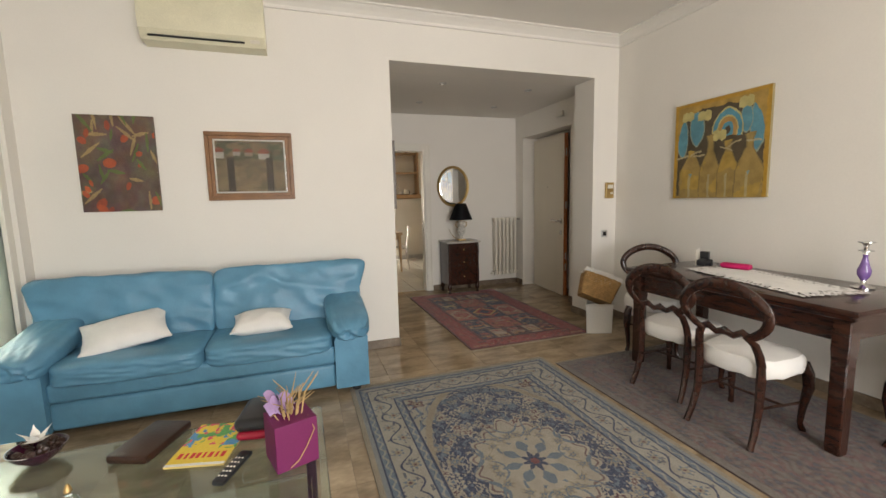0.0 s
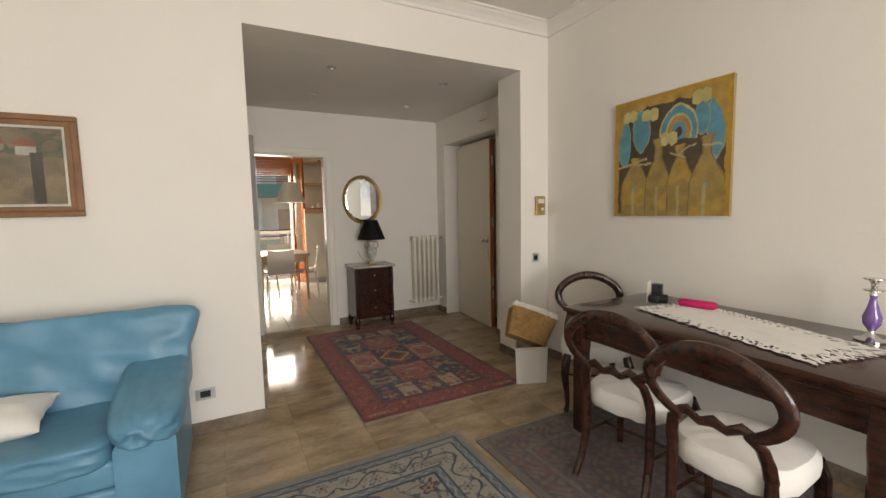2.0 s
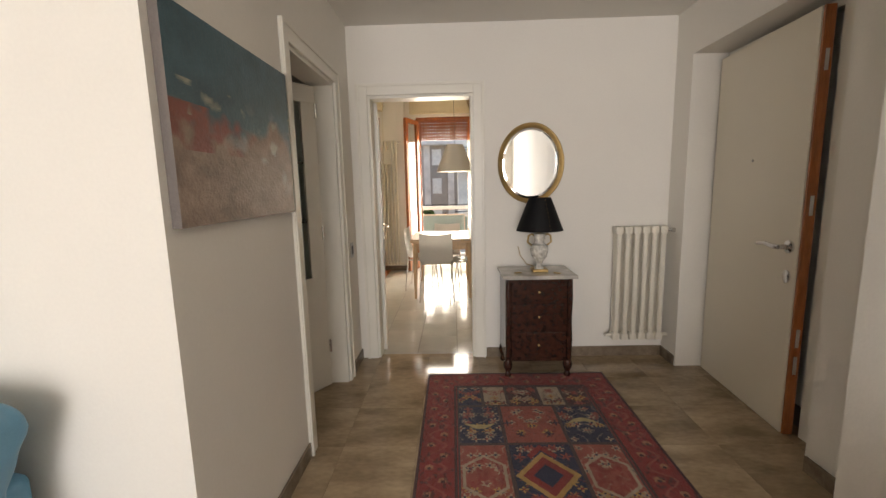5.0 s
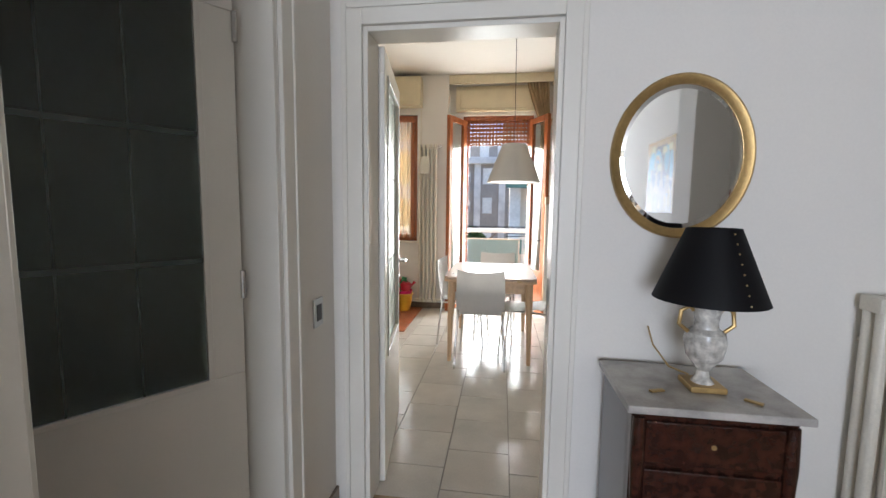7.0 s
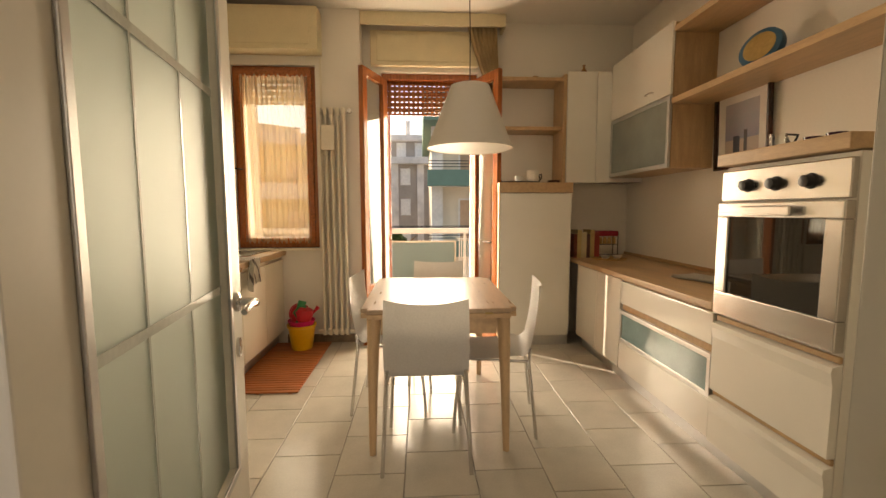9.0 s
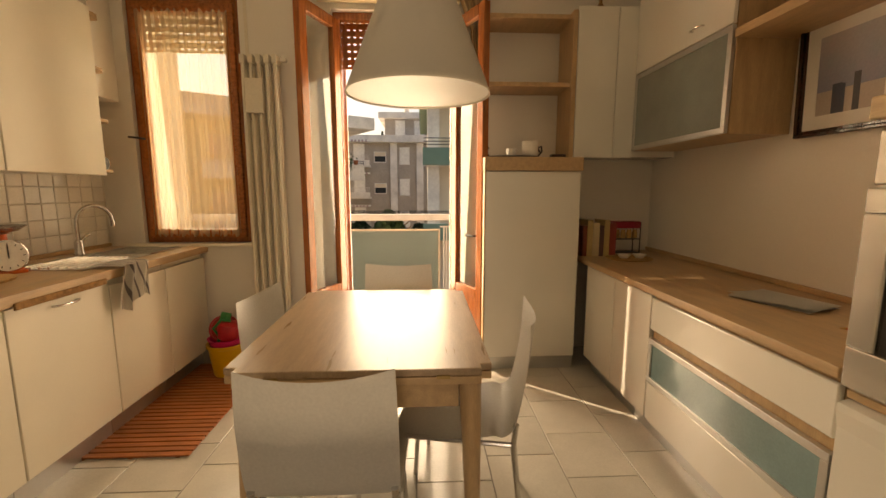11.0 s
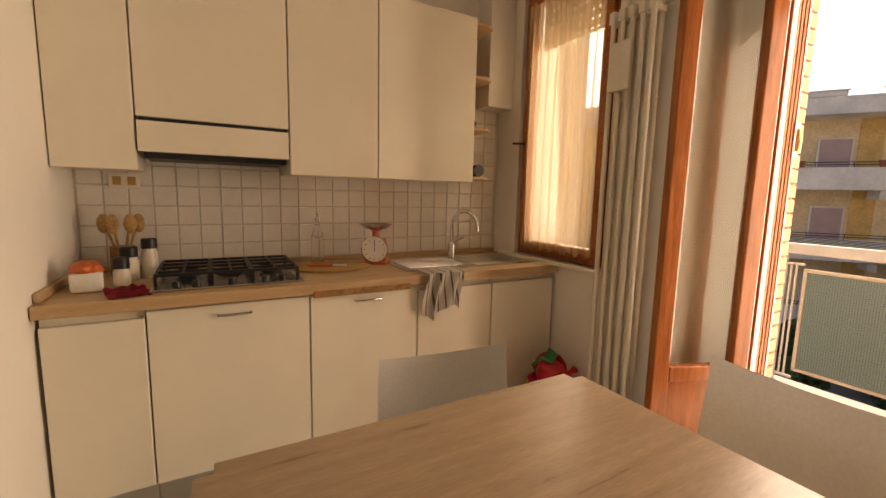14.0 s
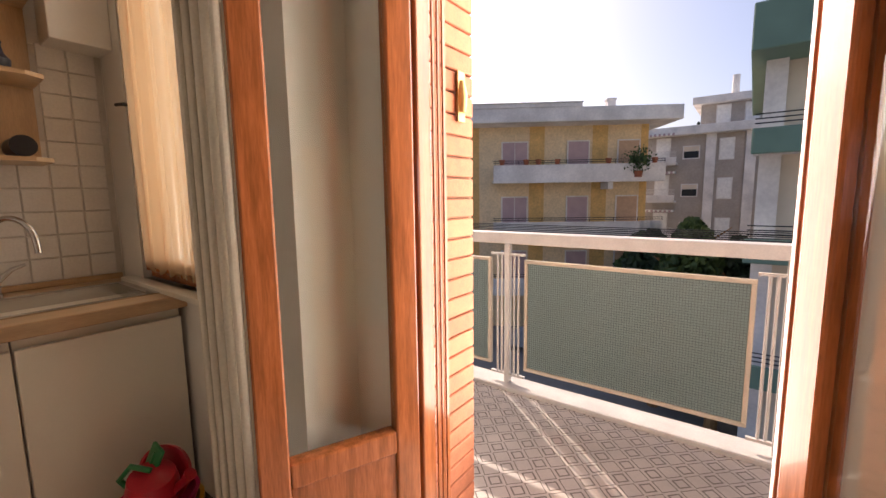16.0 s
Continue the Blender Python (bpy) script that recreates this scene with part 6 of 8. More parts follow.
rcl = Build().sheet(lambda u, v: Vector(((u - 0.5) * 0.15, (v - 0.5) * 0.13, 0.005 + 0.02 * abs(noise.noise(Vector((u * 5, v * 5, 3)))) + 0.008 * math.sin(u * 12))), 18, 18, 0.004)
tagged(rcl.done("red_cloth", "redplastic", None, True, pose(1.60 - 0.06, 8.90, Z, 0, 0, 15)), "crumpled red cloth on the worktop", "cloth")


# --- window and balcony door
M["boxcream"] = material("cream_shutter_box", (0.72, 0.63, 0.42), 0.4, vary=0.05)
def kitchen_window():
    w = structure(new("window_2"), "red-brown wooden kitchen window with a closed pane", "window")
    y0, y1 = KW + 0.03, KW + 0.09
    x0, x1, z0, z1 = 1.222, 1.958, 0.902, 2.538
    b = Build().box(x0, y0, z0, x0 + 0.045, y1, z1).box(x1 - 0.045, y0, z0, x1, y1, z1).box(x0 + 0.045, y0, z0, x1 - 0.045, y1, z0 + 0.045).box(x0 + 0.045, y0, z1 - 0.045, x1 - 0.045, y1, z1)
    b.bevel(0.004).done("frame", "redwood", w)
    f = frame_boxes(Build(), x1 - x0 - 0.07, z1 - z0 - 0.07, 0.06, 0.05)
    f.bevel(0.005, 2).done("sash", "redwood", w).matrix_basis = pose(x0 + 0.035, y0 + 0.02, z0 + 0.035, 90, 0, 0)
    pn = Build().box(x0 + 0.09, y0 + 0.0, z0 + 0.09, x1 - 0.09, y0 + 0.004, z1 - 0.09).done("pane", "pane", w)
    pn.visible_shadow = False
    Build().tube([(x0 + 0.06, y0 - 0.03, 1.62), (x0 + 0.06, y0 - 0.055, 1.62), (x0 + 0.02, y0 - 0.055, 1.625), (x0 - 0.03, y0 - 0.055, 1.63)], 0.007, 8).done("handle", "iron", w, True)
    sl = structure(bar("sill", "cream", 1.10, KW - 0.05, 0.878, 2.02, KW + 0.03, 0.900, None, 0.004, 2), "cream stone window sill", "sill")
    cu = Build()

    def fold(u, v):
        x = 1.30 + 0.59 * u
        amp = 0.012 + 0.004 * math.sin(v * 3)
        return Vector((x, KW - 0.012 + amp * math.sin(u * 52 + 0.6 * math.sin(v * 4)) + 0.006 * math.sin(u * 130), 0.955 + 1.49 * v + (0.012 * math.sin(u * 90) if v > 0.97 or v < 0.02 else 0)))
    cu.sheet(fold, 110, 40)
    c = cu.done("sheer_curtain", M["sheer"], None, True)
    tagged(c, "gathered translucent cream sheer curtain on the window", "curtain")
    rb = structure(new("shutter_box_1"), "cream roller shutter box above the window", "shutter box")
    bar("box", M["boxcream"], KL + 0.161, KW - 0.17, 2.62, 2.03, KW - 0.001, 2.975, rb, 0.006, 2)
    bar("panel", M["boxcream"], KL + 0.2, KW - 0.176, 2.66, 1.96, KW - 0.169, 2.94, rb, 0.003)
    structure(bar("shutter_strap", "rad", 2.00, KW - 0.012, 0.95, 2.02, KW - 0.008, 2.6, None, 0), "cream shutter strap beside the window", "strap")


M["sheer"] = bpy.data.materials.new("cream_sheer_voile")
M["sheer"].use_nodes = True
snt = M["sheer"].node_tree
pb_ = snt.nodes["Principled BSDF"]
pb_.inputs["Base Color"].default_value, pb_.inputs["Roughness"].default_value = (0.62, 0.46, 0.29, 1), 0.9
trl, trp, mx1, mx2 = snt.nodes.new("ShaderNodeBsdfTranslucent"), snt.nodes.new("ShaderNodeBsdfTransparent"), snt.nodes.new("ShaderNodeMixShader"), snt.nodes.new("ShaderNodeMixShader")
trl.inputs[0].default_value = (0.62, 0.42, 0.22, 1)
mx1.inputs[0].default_value, mx2.inputs[0].default_value = 0.40, 0.50
snt.links.new(pb_.outputs[0], mx1.inputs[1])
snt.links.new(trl.outputs[0], mx1.inputs[2])
snt.links.new(mx1.outputs[0], mx2.inputs[1])
snt.links.new(trp.outputs[0], mx2.inputs[2])
snt.links.new(mx2.outputs[0], snt.nodes["Material Output"].inputs[0])
kitchen_window()


def shutter(name, x0, x1, y, z0, z1, label):
    s = structure(new(name), label, "shutter")
    n = int((z1 - z0) / 0.052)
    for k in range(n):
        z = z0 + k * 0.052
        b = Build()
        b.box(x0, y, z, x1, y + 0.012, z + 0.020).box(x0, y, z + 0.032, x1, y + 0.012, z + 0.046)
        m = int((x1 - x0) / 0.045)
        for i in range(m + 1):
            xx = x0 + i * (x1 - x0) / m
            b.box(max(x0, xx - 0.012), y + 0.001, z + 0.020, min(x1, xx + 0.012), y + 0.011, z + 0.032)
        b.box(x0, y + 0.002, z + 0.046, x1, y + 0.010, z + 0.0515)
        b.done("slat", "redwood" if name == "shutter_2" else "rad", s)


shutter("shutter_1", 1.24, 1.94, KW + 0.16, 2.23, 2.55, "pale roller shutter lowered a little behind the window")
shutter("shutter_2", 2.56, 3.435, KF + 0.16, 2.19, 2.56, "brown slatted roller shutter half rolled up in the doorway")


def leaf(parent_name, label, at, w, h):
    d = thing(parent_name, label, "door", at, "leaves of the balcony door")
    s = 0.075
    b = Build().box(0, -0.024, 0.012, s, 0.024, h).box(w - s, -0.024, 0.012, w, 0.024, h).box(s, -0.024, h - s, w - s, 0.024, h).box(s, -0.024, 0.012, w - s, 0.024, 0.10).box(s, -0.024, 0.49, w - s, 0.024, 0.56)
    b.bevel(0.006, 2).done("stiles_and_rails", "redwood", d)
    Build().box(s, -0.012, 0.10, w - s, 0.012, 0.49).bevel(0.003).done("lower_panel", "redwood", d)
    pn = Build().box(s, -0.003, 0.56, w - s, 0.003, h - s).done("pane", "pane", d)
    pn.visible_shadow = False
    return d


def balcony_door():
    d = structure(new("door_6"), "red-brown wooden frame of the double balcony door", "door")
    y0, y1 = KF + 0.05, KF + 0.11
    b = Build().box(2.531, y0, 0, 2.585, y1, 2.559).box(3.40, y0, 0, 3.454, y1, 2.559).box(2.585, y0, 2.505, 3.40, y1, 2.559)
    b.bevel(0.005).done("frame", "redwood", d)
    for k in range(3):
        Build().box(2.586 + 0.006 * k, y1 + 0.002 + 0.016 * k, 0.0, 2.592 + 0.006 * k, y1 + 0.014 + 0.016 * k, 2.50).done("moulding", "redwood", d)
    leaf("balcony_door_leaf", "varnished glazed balcony door leaf opened inwards", pose(2.56, KF + 0.045, 0, 0, 0, -113), 0.445, 2.50)
    r = leaf("balcony_door_leaf", "varnished glazed balcony door leaf opened inwards", pose(3.425, KF + 0.045, 0, 0, 0, -64), 0.43, 2.50)
    Build().tube([(0.365, -0.03, 0.95), (0.365, -0.06, 0.95), (0.32, -0.065, 0.955), (0.27, -0.06, 0.95)], 0.007, 8).done("handle", "iron", r, True)
    sb_ = structure(new("shutter_box_2"), "cream roller shutter box above the balcony door", "shutter box")
    bar("box", M["boxcream"], 2.44, KF - 0.06, 2.60, 3.46, KF - 0.001, 2.915, sb_, 0.005, 2)
    bar("panel", M["boxcream"], 2.50, KF - 0.068, 2.635, 3.40, KF - 0.059, 2.88, sb_, 0.003)
    pe = structure(bar("pelmet", M["boxcream"], 2.365, KW + 0.02, 2.915, 3.69, KW + 0.045, KZ - 0.001, None, 0.003), "cream curtain pelmet under the ceiling", "pelmet")
    structure(bar("pelmet_end", M["boxcream"], 3.665, KW + 0.045, 2.915, 3.69, KF - 0.001, KZ - 0.001, None, 0.002), "cream end of the curtain pelmet", "pelmet")
    # the curtain drawn aside and tied
    b = Build()

    def fold(u, v):
        g = 1 - v
        x = 3.34 + 0.28 * u + (0.18 * (1 - u) + 0.02) * g ** 1.4
        return Vector((x, KF - 0.12 + 0.02 * math.sin(u * 44), 2.99 - 0.62 * g * (1 - 0.25 * u)))
    b.sheet(fold, 70, 16)
    b.sheet(lambda u, v: Vector((3.53 + 0.10 * u, KF - 0.12 + 0.018 * math.sin(u * 30), 2.45 - 0.35 * v)), 30, 8)
    tagged(b.done("drawn_curtain", M["beige"], None, True), "beige curtain drawn aside under the pelmet", "curtain")


M["beige"] = material("beige_curtain", (0.48, 0.36, 0.20), 0.9, vary=0.15, bump=0.2)
balcony_door()
radiator("tall_radiator", "tall cream column radiator between window and balcony door", pose(1.985, KW - 0.075, 0.10), 5, 0.013, 2.05, 0.052, 0.085)
hum = tagged(Build().box(0, -0.02, 0, 0.115, 0.0, 0.22).bevel(0.006, 2).done("humidifier", "rad", None, False, pose(2.03, KW - 0.122, 1.775)), "cream ceramic humidifier hung on the radiator", "humidifier")


# --- pendant lamp
pl = thing("pendant_lamp", "white conical pendant lamp hanging over the kitchen table", "lamp", pose(3.17, 9.40, 1.58))
b = Build().lathe([(0.236, 0), (0.105, 0.335)], n=56, cap=False)
bmesh.ops.solidify(b.bm, geom=b.bm.faces[:], thickness=0.004)
b.done("shade", M["shade"], pl, True)
Build().lathe([(0.230, 0.005), (0.230, 0.009)], n=40).done("diffuser", M["diffuser"] if "diffuser" in M else "shade", pl)
Build().lathe([(0.103, 0.325), (0.103, 0.33)], n=40).done("top_disc", "shade", pl)
Build().tube([(0, 0, 0.33), (0.0, 0.0, 0.6), (-0.01, 0, KZ - 1.59)], 0.003, 6).done("cord", "iron", pl)
Build().lathe([(0.05, KZ - 1.59 - 0.03), (0.05, KZ - 1.591)], n=20).done("ceiling_cup", "shade", pl)


# --- kitchen table and chairs
kt = thing("kitchen_table", "oak extending kitchen table with tapered legs", "table", pose(2.99, 9.635, 0))
b = Build().slab([(x, y) for x, y in ((-0.40, -0.50), (0.40, -0.50), (0.40, 0.50), (-0.40, 0.50))], 0.728, 0.75)
es = [e for e in b.bm.edges if abs(e.verts[0].co.z - e.verts[1].co.z) > 0.01]
bmesh.ops.bevel(b.bm, geom=es, offset=0.035, segments=4, affect="EDGES")
b.bevel(0.004, 2).done("top", "table", kt)
b = Build().slab([(-0.40, -0.50), (0.40, -0.50), (0.40, 0.50), (-0.40, 0.50)], 0.700, 0.7255)
es = [e for e in b.bm.edges if abs(e.verts[0].co.z - e.verts[1].co.z) > 0.01]
bmesh.ops.bevel(b.bm, geom=es, offset=0.035, segments=4, affect="EDGES")
b.bevel(0.004, 2).done("extension_leaf", "oak", kt)
for y in (-0.46, 0.435):
    bar("apron", "oak", -0.30, y, 0.61, 0.30, y + 0.022, 0.699, kt, 0.002)
for x in (-0.355, 0.333):
    bar("apron", "oak", x, -0.42, 0.61, x + 0.022, 0.42, 0.699, kt, 0.002)
for sx in (-1, 1):
    for sy in (-1, 1):
        Build().tube([(sx * 0.345, sy * 0.51, 0), (sx * 0.342, sy * 0.48, 0.35), (sx * 0.338, sy * 0.452, 0.60), (sx * 0.335, sy * 0.445, 0.699)], [0.021, 0.031, 0.041, 0.045], 12, squash=(1, 0.8)).done("leg", "oakv", kt, True)
for x in (-0.25, 0.25):
    Build().box(x - 0.02, -0.507, 0.722, x + 0.02, -0.4995, 0.732).done("catch", "brass", kt)


def shell_chair():
    c = thing("kitchen_chair", "white moulded plastic chair on chrome legs", "chair", None, "chairs round the kitchen table")

    def f(u, v):
        # v: from the seat's front edge to the top of the back
        w = 0.205 - 0.012 * v + (0.0 if v < 0.5 else 0.004 * math.sin((v - 0.5) * 6))
        s = (u - 0.5) * 2
        if v < 0.45:
            t = v / 0.45
            y, z = 0.21 - 0.36 * t, 0.452 - 0.02 * math.sin(math.pi * t) - (0.02 * (1 - t) ** 4)
            z += 0.012 * s * s * t
        elif v < 0.6:
            t = (v - 0.45) / 0.15
            a = t * radians(80)
            y, z = -0.15 - 0.07 * math.sin(a), 0.452 + 0.07 * (1 - math.cos(a))
        else:
            t = (v - 0.6) / 0.4
            y, z = -0.222 - 0.06 * t - 0.01 * math.sin(3.1 * t), 0.51 + 0.335 * t
        y += 0.03 * s * s * max(0, (v - 0.45) / 0.55)
        z -= 0.018 * (1 - s * s) * max(0, (v - 0.9) / 0.1) * 1.0
        return Vector((s * w, y, z))
    b = Build().sheet(f, 14, 36, 0.009)
    b.done("shell", M["shellwhite"], c, True)
    for sx in (-1, 1):
        Build().tube([(sx * 0.175, 0.16, 0.425), (sx * 0.19, 0.19, 0.20), (sx * 0.20, 0.205, 0)], [0.010, 0.010, 0.009], 10).done("leg", "chrome", c, True)
        Build().tube([(sx * 0.185, -0.215, 0.50), (sx * 0.19, -0.205, 0.42), (sx * 0.20, -0.23, 0.20), (sx * 0.21, -0.25, 0)], [0.010] * 4, 10).done("leg", "chrome", c, True)
        Build().tube([(sx * 0.178, 0.17, 0.425), (sx * 0.188, -0.205, 0.425)], 0.009, 8).done("seat_rail", "chrome", c, True)
    Build().tube([(-0.17, 0.165, 0.42), (0.17, 0.165, 0.42)], 0.009, 8).done("seat_rail", "chrome", c, True)
    return c


M["shellwhite"] = material("white_moulded_plastic", (0.66, 0.64, 0.60), 0.38, vary=0.03, bump=0.02)
k0 = shell_chair()
k0.matrix_world = pose(2.92, 9.185, 0)
for q in ((2.74, 9.72, 0, 0, 0, -96), (3.31, 9.47, 0, 0, 0, 80), (3.02, 10.14, 0, 0, 0, 176)):
    copy_thing(k0, pose(*q))


# --- the oven side
X = 4.32
def oven_side():
    u = thing("corner_base_cabinet", "plain white base cabinet beside the fridge housing", "cabinet")
    bar("body", "gloss", X + 0.02, 9.94, 0.10, KR - 0.01, 10.76, 0.762, u, 0.001)
    for a, b_ in ((9.94, 10.34), (10.344, 10.755)):
        bar("door", "gloss", X, a, 0.11, X + 0.019, b_, 0.755, u, 0.003)
    bar("plinth", "alu", X + 0.06, 8.40, 0.0, X + 0.075, 10.76, 0.099, u, 0.001)
    d = thing("glass_front_cabinet", "white base cabinet with a glazed aluminium drawer front", "cabinet")
    bar("body", "oakv", X + 0.02, 8.99, 0.10, KR - 0.01, 9.935, 0.762, d, 0.001)
    bar("top_drawer", "gloss", X - 0.004, 8.992, 0.585, X + 0.018, 9.93, 0.745, d, 0.006, 2)
    bar("lower_front", "gloss", X - 0.002, 8.992, 0.11, X + 0.018, 9.93, 0.31, d, 0.003)
    b = Build()
    for q in ((0.315, 0.340), (0.512, 0.54)):
        b.box(X - 0.006, 8.992, q[0], X + 0.018, 9.93, q[1])
    for y in (8.992, 9.905):
        b.box(X - 0.006, y, 0.34, X + 0.018, y + 0.025, 0.512)
    b.bevel(0.002).done("aluminium_frame", "alu", d)
    bar("glass_panel", M["bluegreen"], X + 0.002, 9.017, 0.34, X + 0.012, 9.905, 0.512, d, 0)
    w = thing("oven_worktop", "oak laminate worktop beside the oven", "worktop")
    Build().box(X - 0.02, 8.985, 0.764, KR - 0.002, KF - 0.002, 0.80).bevel(0.004, 2).done("board", "oak", w)
    bar("upstand", "oak", KR - 0.018, 8.99, 0.801, KR - 0.002, KF - 0.005, 0.828, w, 0.002)
    o = thing("oven_column", "tall white unit with a steel built-in oven and deep drawers", "oven", pose(0, 0, 0))
    bar("body", "gloss", X + 0.02, 8.385, 0.10, KR - 0.01, 8.98, 1.44, o, 0.001)
    for z0, z1 in ((0.11, 0.345), (0.375, 0.715)):
        pr = [(X + 0.019, z0), (X - 0.012, z0), (X - 0.012, z1 - 0.08), (X - 0.022, z1 - 0.03), (X - 0.018, z1 - 0.01), (X + 0.019, z1)]
        b = Build()
        rings = [[b.bm.verts.new((x, y, z)) for x, z in pr] for y in (8.387, 8.978)]
        b.skin(rings, True)
        b.bm.faces.new(rings[0])
        b.bm.faces.new(rings[1][::-1])
        b.bevel(0.003).done("drawer", "gloss", o)
        bar("grip_strip", "oak", X + 0.004, 8.387, z1 + 0.004, X + 0.018, 8.978, z1 + 0.026, o, 0.001)
    bar("fascia", "steel", X - 0.008, 8.387, 1.285, X + 0.019, 8.978, 1.42, o, 0.004)
    b = Build()
    for q in ((8.387, 8.978, 0.755, 0.865), (8.387, 8.978, 1.215, 1.278), (8.387, 8.455, 0.865, 1.215), (8.91, 8.978, 0.865, 1.215)):
        b.box(X - 0.022, q[0], q[2], X + 0.019, q[1], q[3])
    b.bevel(0.005, 2).done("oven_door", "steel", o)
    bar("oven_glass", M["ovenglass"], X - 0.012, 8.455, 0.865, X + 0.012, 8.91, 1.215, o, 0)
    bar("handle", "steel", X - 0.058, 8.56, 1.222, X - 0.040, 8.80, 1.262, o, 0.006, 2)
    for y in (8.58, 8.77):
        bar("handle_stem", "steel", X - 0.045, y, 1.232, X - 0.021, y + 0.012, 1.250, o, 0.002)
    for y in (8.53, 8.68, 8.82):
        Build().lathe([(0.030, 0), (0.028, 0.006), (0.024, 0.008), (0.021, 0.032), (0.012, 0.034)], n=24).done("knob", "black", o, True).matrix_basis = pose(X - 0.008, y, 1.35, 0, -90, 0)
    Build().box(X - 0.03, 8.38, 1.445, KR - 0.002, 8.99, 1.50).bevel(0.004, 2).done("oak_top", "oak", o)
    f = thing("fridge_housing", "plain white fridge housing with an oak top", "cabinet")
    bar("body", "gloss", 3.607, 10.79, 0.09, 4.255, KF - 0.002, 1.40, f, 0.002)
    bar("door", "gloss", 3.607, 10.768, 0.10, 4.252, 10.788, 1.396, f, 0.003)
    bar("side_edge", "oakv", 3.598, 10.772, 0.09, 3.606, KF - 0.003, 1.40, f, 0.001)
    bar("plinth", "alu", 3.62, 10.80, 0, 4.255, 10.815, 0.089, f, 0.001)
    Build().box(3.595, 10.755, 1.402, 4.262, KF - 0.002, 1.492).bevel(0.004).done("oak_top", "oak", f)
    s = thing("open_shelves", "open oak shelves above the fridge housing", "shelf")
    for z in (1.98, 2.42):
        bar("shelf", "oak", 3.62, 10.93, z, 4.205, KF - 0.002, z + 0.03, s, 0.002)
    bar("upright", "oakv", 4.205, 10.90, 1.495, 4.235, KF - 0.002, 2.47, s, 0.002)
    c = thing("corner_wall_cabinet", "white corner wall cabinet beside the oak shelves", "cabinet")
    bar("body", "gloss", 4.24, 10.92, 1.505, KR - 0.002, KF - 0.002, 2.49, c, 0.001)
    bar("door", "gloss", 4.24, 10.90, 1.50, 4.515, 10.919, 2.495, c, 0.003)
    bar("filler_panel", "gloss", 4.519, 10.90, 1.50, 4.655, 10.919, 2.495, c, 0.003)
    q = thing("flap_wall_cabinet", "white wall cabinet with a frosted glass lower flap and oak side", "cabinet")
    bar("body", "oakv", 4.67, 9.985, 1.545, KR - 0.002, 10.898, 2.54, q, 0.001)
    bar("upper_flap", "gloss", 4.648, 9.99, 2.055, 4.668, 10.896, 2.545, q, 0.003)
    b = frame_boxes(Build(), 0.906, 0.50, 0.03, 0.02)
    b.bevel(0.002).done("flap_frame", "alu", q).matrix_basis = pose(4.668, 10.896, 1.548, 90, 0, -90)
    bar("frosted_flap", M["flapglass"], 4.652, 10.02, 1.578, 4.658, 10.866, 2.018, q, 0)
    pull(q, pose(4.648, 10.25, 2.12, 90, 0, -90), 0.09)
    r = thing("oak_wall_shelf", "long open oak wall shelf above the oven", "shelf")
    bar("shelf", "oak", 4.655, 7.6, 1.985, KR - 0.002, 9.983, 2.025, r, 0.002)
    bar("top_shelf", "oak", 4.655, 7.6, 2.47, KR - 0.002, 9.983, 2.51, r, 0.002)
    bar("end_panel", "oakv", 4.655, 7.57, 1.985, KR - 0.002, 7.598, 2.51, r, 0.002)


M["bluegreen"] = material("blue_green_back_painted_glass", (0.20, 0.32, 0.34), 0.08, bump=0, coat=0.5)
M["ovenglass"] = material("black_oven_glass", (0.015, 0.015, 0.013), 0.03, bump=0, coat=1.0)
M["flapglass"] = material("grey_frosted_flap_glass", (0.22, 0.25, 0.23), 0.3, bump=0, coat=0.2)
oven_side()


def skyline(u, v):
    n = fbm(u, v, 5, 141)
    c = [0.10 + 0.30 * v + 0.1 * n, 0.18 + 0.25 * v, 0.30 + 0.16 * v]
    c = mixc(c, (0.46, 0.40, 0.36), (v < 0.30).astype(float))
    c = mixc(c, (0.05, 0.07, 0.11), ((abs(u - 0.35) < 0.10) & (v < 0.34 + 0.05 * n)).astype(float))
    return mixc(c, (0.06, 0.06, 0.07), ((abs(u - 0.62) < 0.05) & (v < 0.46)).astype(float))


picture("framed_picture", "small blue picture in a dark green frame with a white mount", pose(KR - 0.004, 9.93, 1.515, 92, 0, -90), 0.46, 0.51, skyline, 60, 70, 0.01, M["greenframe"] if "greenframe" in M else "mahog", 0.028, 0.06)
cl = thing("blue_clock", "round blue desk clock leaning on the oak shelf", "clock", pose(4.84, 9.42, 2.026))
M["blue"] = material("blue_plastic", (0.035, 0.12, 0.22), 0.4)
Build().lathe([(0.11, 0), (0.115, 0.02), (0.11, 0.045), (0.085, 0.05)], n=36).done("case", "blue", cl, True).matrix_basis = pose(0, 0, 0.115, 0, -72, 20)
Build().lathe([(0.083, 0.0), (0.083, 0.052)], n=36).done("face", M["brass"], cl).matrix_basis = pose(0, 0, 0.115, 0, -72, 20)


def iron_tray(at, label):
    t = thing("iron_tray", label, "tray", at)
    Build().lathe([(0.14, 0), (0.15, 0.012), (0.145, 0.014), (0.01, 0.006)], n=30, sy=1.2, sx=0.65).done("dish", "iron", t, True)
    for s in (-1, 1):
        Build().tube([(0, s * 0.17, 0.01), (0, s * 0.20, 0.05), (-0.02, s * 0.19, 0.08), (0.02, s * 0.175, 0.075), (0.02, s * 0.19, 0.045)], 0.006, 8).done("scroll", "iron", t, True)
    return t


